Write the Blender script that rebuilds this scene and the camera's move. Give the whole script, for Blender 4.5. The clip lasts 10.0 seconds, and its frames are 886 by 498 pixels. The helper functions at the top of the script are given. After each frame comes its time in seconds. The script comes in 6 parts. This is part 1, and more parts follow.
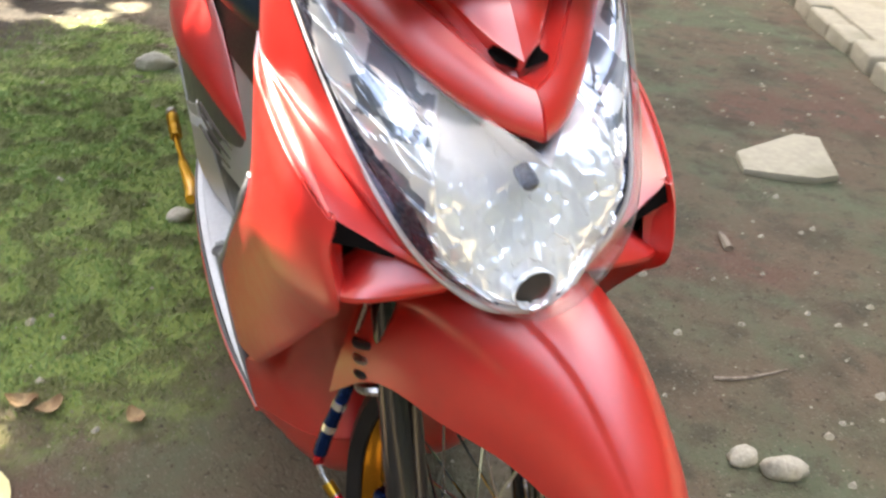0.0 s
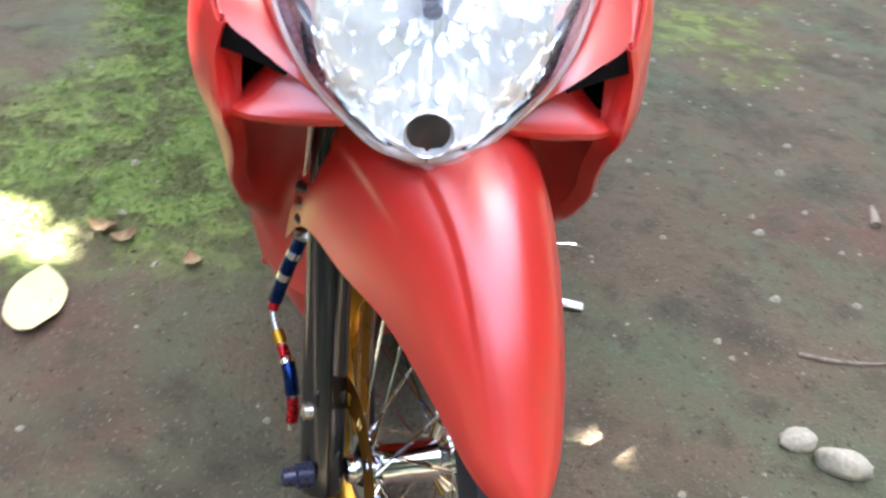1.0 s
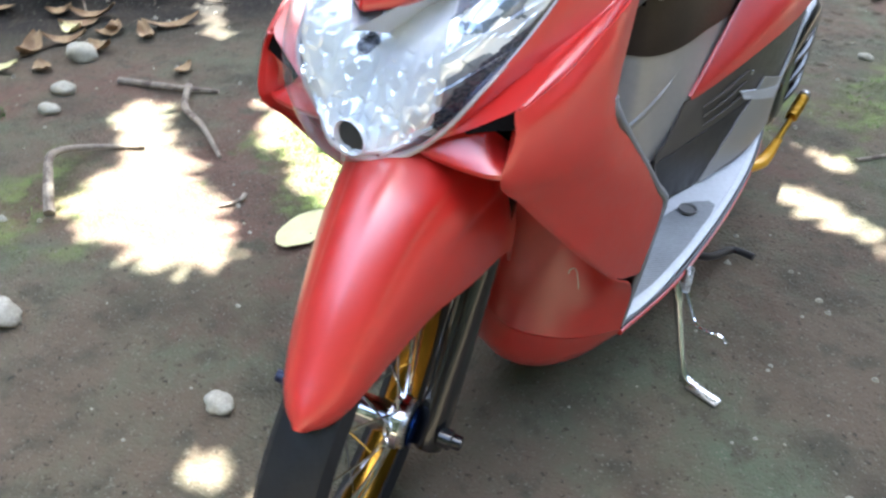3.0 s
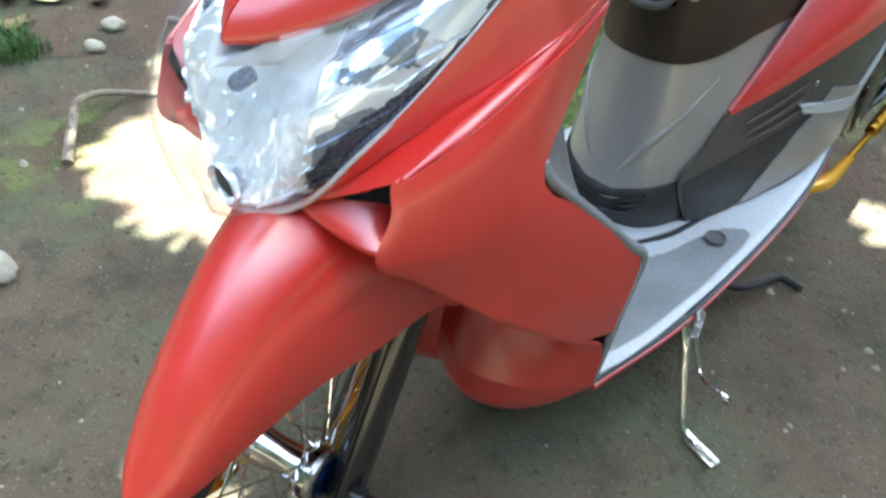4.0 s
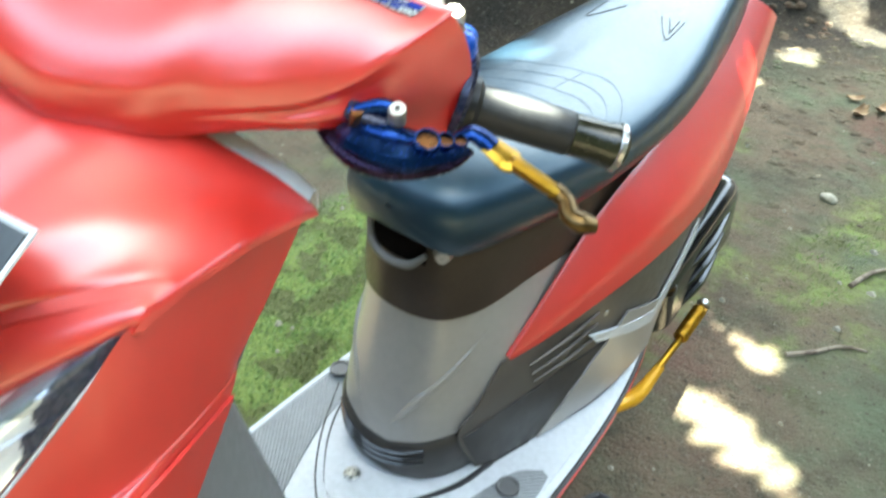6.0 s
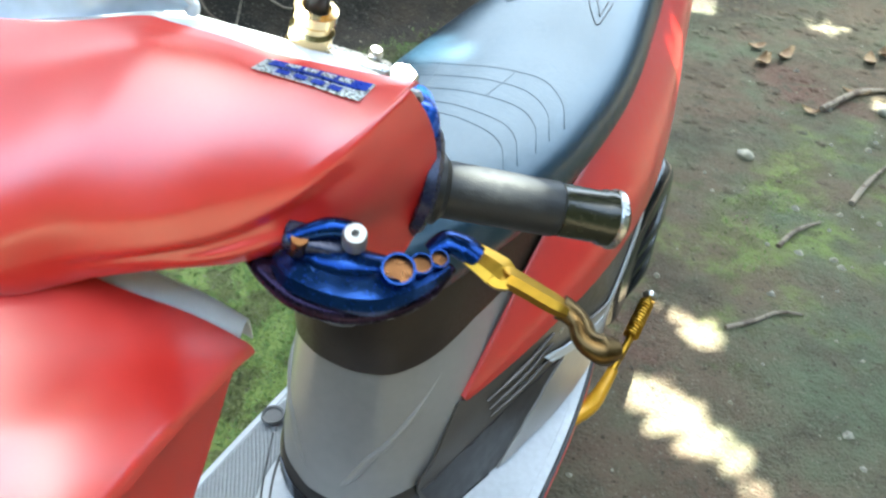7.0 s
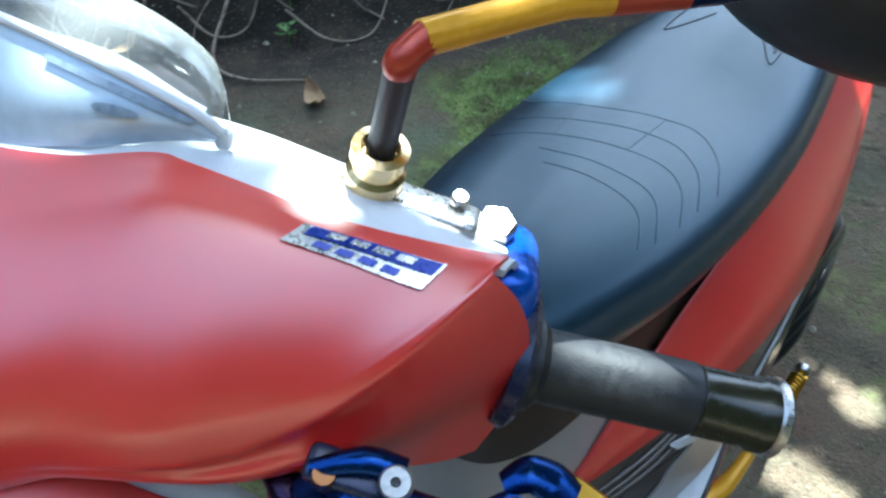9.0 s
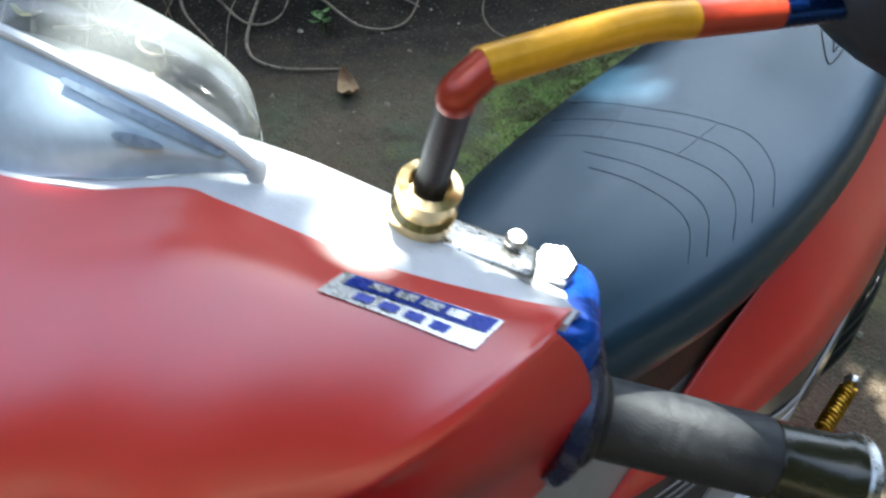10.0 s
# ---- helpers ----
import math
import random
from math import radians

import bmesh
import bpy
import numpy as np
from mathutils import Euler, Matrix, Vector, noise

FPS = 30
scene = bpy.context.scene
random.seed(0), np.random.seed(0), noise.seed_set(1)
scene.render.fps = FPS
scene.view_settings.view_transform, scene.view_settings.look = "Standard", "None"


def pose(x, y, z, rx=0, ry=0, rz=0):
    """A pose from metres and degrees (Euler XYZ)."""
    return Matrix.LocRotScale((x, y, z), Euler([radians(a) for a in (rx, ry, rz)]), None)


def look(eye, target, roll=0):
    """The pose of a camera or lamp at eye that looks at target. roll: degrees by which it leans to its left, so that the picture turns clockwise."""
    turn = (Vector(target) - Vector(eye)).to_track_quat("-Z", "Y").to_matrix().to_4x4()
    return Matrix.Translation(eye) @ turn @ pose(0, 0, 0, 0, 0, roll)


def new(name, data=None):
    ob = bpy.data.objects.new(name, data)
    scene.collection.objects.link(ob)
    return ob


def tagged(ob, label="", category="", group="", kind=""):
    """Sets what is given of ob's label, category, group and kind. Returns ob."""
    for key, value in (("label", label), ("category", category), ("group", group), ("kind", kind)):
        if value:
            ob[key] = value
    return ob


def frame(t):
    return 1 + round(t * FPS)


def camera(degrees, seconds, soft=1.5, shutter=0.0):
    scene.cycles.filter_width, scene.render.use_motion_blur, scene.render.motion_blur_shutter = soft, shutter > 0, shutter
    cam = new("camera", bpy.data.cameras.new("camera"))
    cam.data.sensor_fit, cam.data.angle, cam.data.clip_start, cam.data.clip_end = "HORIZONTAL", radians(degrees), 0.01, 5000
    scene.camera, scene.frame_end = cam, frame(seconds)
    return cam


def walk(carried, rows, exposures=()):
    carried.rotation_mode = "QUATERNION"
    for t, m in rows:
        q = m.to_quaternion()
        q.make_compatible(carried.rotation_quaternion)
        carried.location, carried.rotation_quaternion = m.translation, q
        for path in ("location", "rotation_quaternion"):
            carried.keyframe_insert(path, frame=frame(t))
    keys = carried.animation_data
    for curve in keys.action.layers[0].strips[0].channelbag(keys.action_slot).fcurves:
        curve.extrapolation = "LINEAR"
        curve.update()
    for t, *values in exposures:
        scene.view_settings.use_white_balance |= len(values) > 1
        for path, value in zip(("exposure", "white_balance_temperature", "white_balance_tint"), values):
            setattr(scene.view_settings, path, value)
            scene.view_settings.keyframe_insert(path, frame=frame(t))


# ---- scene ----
cam = camera(57.9, 10.0, soft=2.4, shutter=0.5)
PATH = [
    (0, (-0.285, -0.506, 0.99), (0.406, 1.021, -0.102), 6.5),
    (0.5, (-0.158, -0.532, 0.941), (0.317, 1.033, -0.211), 6.7),
    (1, (-0.045, -0.564, 0.917), (0.158, 0.991, -0.324), 7.1),
    (1.5, (0.019, -0.639, 0.935), (-0.074, 0.953, -0.271), 6.0),
    (2, (0.144, -0.718, 0.984), (-0.223, 0.831, -0.227), 3.7),
    (2.5, (0.306, -0.676, 1.005), (-0.369, 0.773, -0.196), 3.0),
    (2.6, (0.326, -0.654, 1.013), (-0.373, 0.768, -0.208), 4.1),
    (2.7, (0.381, -0.641, 0.997), (-0.4, 0.773, -0.183), 2.6),
    (3.8, (0.498, -0.355, 1.036), (-0.479, 0.734, -0.328), 1.2),
    (4, (0.495, -0.318, 1.033), (-0.517, 0.752, -0.32), 0.5),
    (4.5, (0.518, -0.224, 1.066), (-0.626, 0.794, -0.22), 1.1),
    (5, (0.547, -0.139, 1.102), (-0.666, 0.827, -0.161), 1.1),
    (5.5, (0.552, -0.067, 1.133), (-0.586, 1.012, -0.109), 1.1),
    (6, (0.481, 0.015, 1.139), (-0.452, 1.312, -0.064), 3.4),
    (6.2, (0.47, 0.042, 1.145), (-0.452, 1.357, -0.047), 3.1),
    (7.3, (0.328, 0.134, 1.141), (-0.305, 1.506, -0.17), 3.0),
    (7.5, (0.318, 0.141, 1.142), (-0.316, 1.506, -0.174), 2.3),
    (8, (0.301, 0.164, 1.139), (-0.379, 1.474, -0.211), 2.0),
    (8.5, (0.3, 0.207, 1.144), (-0.55, 1.439, -0.183), -0.4),
    (9, (0.305, 0.248, 1.146), (-0.647, 1.393, -0.19), -0.1),
    (9.5, (0.304, 0.275, 1.141), (-0.719, 1.309, -0.232), -1.8),
    (10, (0.275, 0.271, 1.141), (-0.717, 1.348, -0.221), -1.2),
]
walk(cam, [(t, look(eye, target, roll)) for t, eye, target, roll in PATH],
     [(0, 3.52, 7800, 10), (1.0, 3.84, 6800, 10), (1.8, 3.85, 6250, 10), (2.5, 3.57, 6150, 8), (4.5, 3.68, 6250, -6), (5.0, 3.78, 6250, -8), (5.5, 3.82, 6400, -8), (6.0, 4.05, 6900, -8), (7.5, 3.52, 6050, -6), (8.5, 3.10, 5600, -6), (9.0, 2.90, 5600, -4), (9.5, 2.98, 5850, -4), (10, 2.66, 6250, 0)])

# ---- light ----
SUN_FROM = Vector((-0.12, 0.34, 0.93)).normalized()
sun_data = bpy.data.lights.new("sun", "SUN")
sun_data.energy, sun_data.angle, sun_data.color = 5.0, radians(0.3), (1.0, 0.97, 0.93)
sun = new("sun", sun_data)
sun.matrix_world = look(SUN_FROM * 20, (0, 0, 0))
world = bpy.data.worlds.new("sky")
scene.world = world
world.use_nodes = True
wn = world.node_tree.nodes
sky = wn.new("ShaderNodeTexSky")
sky.sky_type, sky.sun_disc = "NISHITA", False
sky.sun_elevation = math.asin(SUN_FROM.z)
sky.sun_rotation = math.atan2(SUN_FROM.x, SUN_FROM.y)
sky.dust_density, sky.air_density, sky.ozone_density = 4.0, 1.0, 0.6
wn["Background"].inputs["Strength"].default_value = 0.15
world.node_tree.links.new(sky.outputs[0], wn["Background"].inputs["Color"])


# ---- materials ----
def material(name, color, rough=0.5, metal=0.0, vary=0.12, scale=6.0, bump=0.0, bump_scale=300.0, coat=0.0,
             second=None, spots=(0.45, 0.65), coat_rough=0.1, spec=0.5, coat_ior=1.5):
    """A surface whose colour, gloss and fine relief vary at two scales."""
    m = bpy.data.materials.new(name)
    m.use_nodes = True
    n, l = m.node_tree.nodes, m.node_tree.links
    b = n["Principled BSDF"]
    co = n.new("ShaderNodeTexCoord")
    big, small = n.new("ShaderNodeTexNoise"), n.new("ShaderNodeTexNoise")
    big.inputs["Scale"].default_value, big.inputs["Detail"].default_value = scale, 5
    small.inputs["Scale"].default_value, small.inputs["Detail"].default_value = scale * 14, 4
    for t in (big, small):
        l.new(co.outputs["Object"], t.inputs["Vector"])
    add = n.new("ShaderNodeMath")
    add.operation = "ADD"
    l.new(big.outputs[0], add.inputs[0])
    l.new(small.outputs[0], add.inputs[1])
    span = n.new("ShaderNodeMapRange")
    span.inputs["From Min"].default_value, span.inputs["From Max"].default_value = 0.7, 1.3
    span.inputs["To Min"].default_value, span.inputs["To Max"].default_value = 1 - vary, 1 + vary
    l.new(add.outputs[0], span.inputs["Value"])
    base = n.new("ShaderNodeRGB")
    base.outputs[0].default_value = (*color, 1)
    shade = n.new("ShaderNodeVectorMath")
    shade.operation = "SCALE"
    l.new(span.outputs[0], shade.inputs["Scale"])
    src = base.outputs[0]
    if second:
        ramp = n.new("ShaderNodeMapRange")
        ramp.interpolation_type = "SMOOTHSTEP"
        ramp.inputs["From Min"].default_value, ramp.inputs["From Max"].default_value = spots
        l.new(big.outputs[0], ramp.inputs["Value"])
        mix = n.new("ShaderNodeMix")
        mix.data_type = "RGBA"
        mix.inputs["B"].default_value = (*second, 1)
        mix.inputs[7].default_value = (*second, 1)
        l.new(ramp.outputs[0], mix.inputs[0])
        l.new(base.outputs[0], mix.inputs[6])
        src = mix.outputs[2]
    l.new(src, shade.inputs[0])
    l.new(shade.outputs[0], b.inputs["Base Color"])
    rr = n.new("ShaderNodeMapRange")
    rr.inputs["From Min"].default_value, rr.inputs["From Max"].default_value = 0.35, 0.65
    rr.inputs["To Min"].default_value, rr.inputs["To Max"].default_value = rough * 0.85, min(1, rough * 1.15)
    l.new(small.outputs[0], rr.inputs["Value"])
    l.new(rr.outputs[0], b.inputs["Roughness"])
    b.inputs["Metallic"].default_value = metal
    b.inputs["Coat Weight"].default_value = coat
    b.inputs["Coat Roughness"].default_value = coat_rough
    b.inputs["Coat IOR"].default_value = coat_ior
    b.inputs["Specular IOR Level"].default_value = spec
    if bump:
        fine = n.new("ShaderNodeTexNoise")
        fine.inputs["Scale"].default_value, fine.inputs["Detail"].default_value = bump_scale, 6
        l.new(co.outputs["Object"], fine.inputs["Vector"])
        bm_node = n.new("ShaderNodeBump")
        bm_node.inputs["Strength"].default_value = bump
        bm_node.inputs["Distance"].default_value = 0.002
        l.new(fine.outputs[0], bm_node.inputs["Height"])
        l.new(bm_node.outputs[0], b.inputs["Normal"])
    return m


def clear_glass(name, tint=(1, 1, 1), rough=0.02, haze=0.0):
    """A thin clear pane: see-through, with gloss by Fresnel."""
    m = bpy.data.materials.new(name)
    m.use_nodes = True
    n, l = m.node_tree.nodes, m.node_tree.links
    n.remove(n["Principled BSDF"])
    see, gloss, mix, fr = (n.new("ShaderNodeBsdfTransparent"), n.new("ShaderNodeBsdfGlossy"), n.new("ShaderNodeMixShader"), n.new("ShaderNodeLayerWeight"))
    see.inputs[0].default_value = (*tint, 1)
    gloss.inputs["Roughness"].default_value = rough
    fr.inputs["Blend"].default_value = 0.5
    power, lift = n.new("ShaderNodeMath"), n.new("ShaderNodeMath")
    power.operation, lift.operation = "POWER", "MULTIPLY_ADD"
    power.inputs[1].default_value, lift.inputs[1].default_value, lift.inputs[2].default_value = 4.5, 0.9, 0.045
    l.new(fr.outputs["Facing"], power.inputs[0])
    l.new(power.outputs[0], lift.inputs[0])
    l.new(lift.outputs[0], mix.inputs[0])
    l.new(see.outputs[0], mix.inputs[1])
    l.new(gloss.outputs[0], mix.inputs[2])
    out = mix.outputs[0]
    # haze mixes an even pale diffuse share over the whole pane
    if haze:
        milky, both = n.new("ShaderNodeBsdfDiffuse"), n.new("ShaderNodeMixShader")
        milky.inputs[0].default_value = (0.70, 0.74, 0.74, 1)
        both.inputs[0].default_value = haze
        l.new(out, both.inputs[1])
        l.new(milky.outputs[0], both.inputs[2])
        out = both.outputs[0]
    l.new(out, n["Material Output"].inputs["Surface"])
    return m


RED = material("satin_red_paint", (0.53, 0.013, 0.009), 0.46, 0.0, 0.06, 5, 0.04, 900, 1.0, coat_rough=0.35, spec=0.2, coat_ior=1.95)
GREY = material("grey_plastic", (0.20, 0.21, 0.23), 0.45, 0.0, 0.10, 8, 0.15, 900)
SHIELD_GREY = material("dark_grey_plastic", (0.115, 0.115, 0.115), 0.42, 0.0, 0.10, 8, 0.15, 900)
LIGHT_GREY = material("light_grey_plastic", (0.60, 0.62, 0.645), 0.40, 0.0, 0.08, 8, 0.25, 1200)
BOARD_GREY = material("footboard_grey_plastic", (0.54, 0.56, 0.585), 0.38, 0.0, 0.10, 8, 0.2, 1000)
RIB_GREY = material("ribbed_grey_plastic", (0.25, 0.26, 0.27), 0.42, 0.0, 0.15, 9, 0.2, 1000)
DARK_GREY = material("dark_bronze_grey_plastic", (0.098, 0.086, 0.076), 0.36, 0.2, 0.10, 6, 0.1, 900)
BROWN_GREY = material("bronze_grey_plastic", (0.40, 0.385, 0.37), 0.36, 0.4, 0.06, 6, 0.0, 900)
BLACK = material("black_plastic", (0.018, 0.018, 0.02), 0.40, 0.0, 0.2, 12, 0.15, 700)
SMOOTH_BLACK = material("smooth_black_plastic", (0.034, 0.031, 0.031), 0.38, 0.0, 0.04, 4)
RUBBER = material("black_rubber", (0.012, 0.013, 0.015), 0.42, 0.0, 0.4, 14, 0.10, 900, spec=0.40)
GRIP_RUBBER = material("dusty_grip_rubber", (0.017, 0.018, 0.020), 0.46, 0.0, 0.35, 14, 0.15, 900, spec=0.40)
VINYL = material("blue_black_seat_vinyl", (0.007, 0.019, 0.033), 0.33, 0.0, 0.12, 10, 0.18, 1600, 0.35, spec=0.6, coat_rough=0.24)
# blue tints on the gloss stand in for a bluer reflected sky
VINYL.node_tree.nodes["Principled BSDF"].inputs["Specular Tint"].default_value = (0.55, 0.82, 1.0, 1)
VINYL.node_tree.nodes["Principled BSDF"].inputs["Coat Tint"].default_value = (0.75, 0.90, 1.0, 1)
SEAM = material("black_seam_thread", (0.003, 0.006, 0.010), 0.6, 0.0, 0.1, 30)
BAND_BRONZE = material("brown_lining", (0.045, 0.031, 0.023), 0.45, 0.2, 0.2, 18)
OLIVE = material("olive_black_rubber", (0.014, 0.014, 0.006), 0.24, 0.0, 0.2, 20)
BAND_BLUE = material("blue_grey_trim", (0.22, 0.28, 0.36), 0.3, 0.0, 0.15, 20)
GLOSS_BLACK = material("gloss_black_paint", (0.012, 0.012, 0.013), 0.16, 0.0, 0.2, 14, 0, 1, 0.3)
CHROME = material("chrome", (0.80, 0.81, 0.83), 0.10, 1.0, 0.06, 20)
STEEL = material("worn_steel", (0.55, 0.54, 0.52), 0.30, 1.0, 0.2, 30, 0.2, 400)
RIM_GOLD = material("orange_gold_rim", (0.42, 0.20, 0.025), 0.20, 1.0, 0.2, 30)
DULL_STEEL = material("dull_steel", (0.34, 0.34, 0.33), 0.45, 0.8, 0.2, 30, 0.2, 400)
GOLD = material("gold_anodised_metal", (0.46, 0.255, 0.03), 0.36, 1.0, 0.12, 18)
BLUE = material("blue_anodised_metal", (0.006, 0.028, 0.13), 0.24, 0.9, 0.25, 40, 0.1, 200)
# brighter copy of the blue, with the sun's light put into the colour
BLUE_SUNLIT = material("sunlit_blue_anodised", (0.010, 0.075, 0.42), 0.25, 0.4, 0.15, 18)
BRONZE = material("brown_bronze_metal", (0.16, 0.075, 0.03), 0.3, 0.9, 0.15, 18)
TITAN = material("burnt_purple_metal", (0.020, 0.011, 0.030), 0.26, 0.85, 0.3, 18)
TIP = material("burnt_gold_metal", (0.12, 0.075, 0.03), 0.36, 1.0, 0.3, 18)
RED_METAL = material("red_anodised_metal", (0.50, 0.02, 0.03), 0.25, 0.9, 0.15, 18)
AMBER = material("amber_plastic", (0.85, 0.22, 0.02), 0.25, 0.0, 0.1, 20)
BRASS = material("polished_brass", (0.86, 0.64, 0.33), 0.22, 1.0, 0.1, 30)
YELLOW = material("yellow_paint", (0.62, 0.31, 0.015), 0.35, 0.2, 0.12, 20)
ORANGE = material("orange_red_paint", (0.34, 0.035, 0.015), 0.35, 0.2, 0.15, 20)
PLATE_BLACK = material("black_plate_paint", (0.040, 0.047, 0.055), 0.36, 0.0, 0.25, 12, 0.1, 300, spec=0.8)
PLATE_WHITE = material("white_plate_paint", (0.62, 0.65, 0.68), 0.5, 0.0, 0.12, 30, 0.2, 300)
STICKER_BLUE = material("blue_foil", (0.01, 0.035, 0.30), 0.3, 0.2, 0.15, 30)
STICKER_SILVER = material("silver_foil", (0.62, 0.66, 0.70), 0.28, 0.7, 0.1, 30)
REFLECTOR = material("chromed_reflector", (0.90, 0.95, 1.0), 0.14, 0.46, 0.06, 30)
CLEAR_EDGE = material("cloudy_clear_plastic_edge", (0.50, 0.46, 0.46), 0.18, 0.0, 0.10, 20, 0, 1, 0.4)
# near-black for sheets that stand in for the shade in recesses
SHADE_BLACK = material("recess_shade_black", (0.004, 0.003, 0.003), 0.9, 0.0, 0.2, 12, spec=0.05)
ARM_DARK = material("smoky_chrome", (0.30, 0.35, 0.42), 0.2, 0.6, 0.3, 40)
HOUSING = material("blue_black_housing", (0.018, 0.022, 0.05), 0.28, 0.3, 0.1, 20)
SMOKED = clear_glass("smoked_visor", (0.80, 0.82, 0.76), 0.08, 0.13)
BLUE_GREY = material("glossy_blue_grey_plastic", (0.44, 0.54, 0.64), 0.20, 0.0, 0.1, 10, 0, 1, 0.6, coat_rough=0.08)
LENS = clear_glass("clear_lens", (0.97, 0.98, 0.99), haze=0.035)
STONE = material("grey_stone", (0.42, 0.39, 0.31), 0.85, 0, 0.3, 12, 0.8, 120, second=(0.30, 0.27, 0.19))
DRY_LEAF = material("dry_leaf", (0.33, 0.22, 0.11), 0.7, 0, 0.35, 20, 0.4, 200, second=(0.16, 0.09, 0.04))
PALE_LEAF = material("pale_yellow_leaf", (0.66, 0.60, 0.30), 0.55, 0, 0.15, 25, 0.3, 200)
GREEN_LEAF = material("green_leaf", (0.07, 0.17, 0.03), 0.5, 0, 0.35, 6)
FAR_LEAF = material("far_foliage", (0.050, 0.068, 0.042), 0.6, 0, 0.35, 3)
MOSS = material("moss_blades", (0.21, 0.315, 0.095), 0.8, 0, 0.4, 11, second=(0.14, 0.16, 0.06), spots=(0.46, 0.58))
WOOD = material("dry_twig_bark", (0.30, 0.25, 0.19), 0.85, 0, 0.35, 30, 0.8, 200, second=(0.11, 0.08, 0.06))
BARK = material("tree_bark", (0.13, 0.10, 0.075), 0.9, 0, 0.35, 6, 1, 60, second=(0.20, 0.17, 0.13))
CONCRETE = material("worn_concrete", (0.38, 0.345, 0.26), 0.85, 0, 0.2, 3, 0.6, 80, second=(0.26, 0.24, 0.17))


def ground_material():
    """Damp trodden earth: brown, olive and grey-green stains, moss where it grows, fine crumbs, painted bank shade."""
    m = bpy.data.materials.new("trodden_earth")
    m.use_nodes = True
    n, l = m.node_tree.nodes, m.node_tree.links
    b = n["Principled BSDF"]
    co = n.new("ShaderNodeTexCoord")

    def noise_tex(scale, detail=8, rough=0.6):
        t = n.new("ShaderNodeTexNoise")
        t.inputs["Scale"].default_value, t.inputs["Detail"].default_value, t.inputs["Roughness"].default_value = scale, detail, rough
        l.new(co.outputs["Object"], t.inputs["Vector"])
        return t.outputs[0]

    def ramp(src, a, c):
        r = n.new("ShaderNodeMapRange")
        r.interpolation_type = "SMOOTHSTEP"
        r.inputs["From Min"].default_value, r.inputs["From Max"].default_value = a, c
        l.new(src, r.inputs["Value"])
        return r.outputs[0]

    def mixed(f, a, c):
        x = n.new("ShaderNodeMix")
        x.data_type = "RGBA"
        l.new(f, x.inputs[0])
        for i, v in ((6, a), (7, c)):
            if isinstance(v, tuple):
                x.inputs[i].default_value = (*v, 1)
            else:
                l.new(v, x.inputs[i])
        return x.outputs[2]

    earth = mixed(ramp(noise_tex(2.3), 0.40, 0.62), (0.150, 0.112, 0.074), (0.118, 0.138, 0.082))
    earth = mixed(ramp(noise_tex(1.1), 0.48, 0.62), earth, (0.150, 0.088, 0.062))
    earth = mixed(ramp(noise_tex(14), 0.50, 0.70), earth, (0.088, 0.080, 0.053))
    earth = mixed(ramp(noise_tex(3.7), 0.48, 0.74), earth, (0.062, 0.054, 0.036))
    att = n.new("ShaderNodeAttribute")
    att.attribute_name = "moss"
    grow = n.new("ShaderNodeMath")
    grow.operation = "MULTIPLY_ADD"
    grow.inputs[1].default_value = 1.0
    l.new(att.outputs["Fac"], grow.inputs[0])
    half = n.new("ShaderNodeMath")
    half.operation = "MULTIPLY"
    half.inputs[1].default_value = 0.9
    l.new(noise_tex(7), half.inputs[0])
    l.new(half.outputs[0], grow.inputs[2])
    earth = mixed(ramp(grow.outputs[0], 0.62, 1.0), earth, mixed(ramp(noise_tex(11), 0.45, 0.56), (0.22, 0.29, 0.075), (0.12, 0.135, 0.045)))
    # earth darkened towards the bank, painting the shade of overhanging growth
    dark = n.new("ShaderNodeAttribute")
    dark.attribute_name = "bank_shade"
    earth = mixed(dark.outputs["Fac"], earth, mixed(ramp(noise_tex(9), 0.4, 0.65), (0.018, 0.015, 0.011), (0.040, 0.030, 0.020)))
    earth = mixed(ramp(noise_tex(70, 5), 0.60, 0.70), earth, (0.050, 0.042, 0.028))
    earth = mixed(ramp(noise_tex(160, 3), 0.60, 0.70), earth, (0.22, 0.20, 0.15))
    l.new(earth, b.inputs["Base Color"])
    b.inputs["Roughness"].default_value = 0.85
    b.inputs["Specular IOR Level"].default_value = 0.35
    hsum = n.new("ShaderNodeMath")
    hsum.operation = "ADD"
    l.new(noise_tex(38), hsum.inputs[0])
    l.new(noise_tex(150, 4), hsum.inputs[1])
    bp = n.new("ShaderNodeBump")
    bp.inputs["Strength"].default_value, bp.inputs["Distance"].default_value = 0.9, 0.014
    l.new(hsum.outputs[0], bp.inputs["Height"])
    l.new(bp.outputs[0], b.inputs["Normal"])
    return m


EARTH = ground_material()


# ---- mesh helpers ----
def smooth_edges(bm, angle=0.6):
    bm.normal_update()
    for f in bm.faces:
        f.smooth = True
    for e in bm.edges:
        if len(e.link_faces) == 2 and e.calc_face_angle(0) > angle:
            e.smooth = False


def part(name, bm, mat, parent=None, label="", angle=0.6):
    smooth_edges(bm, angle)
    me = bpy.data.meshes.new(name)
    bm.to_mesh(me)
    bm.free()
    mats = mat if isinstance(mat, (list, tuple)) else [mat]
    for x in mats:
        me.materials.append(x)
    ob = new(name, me)
    if parent:
        ob.parent = parent
    if label:
        tagged(ob, label)
    return ob


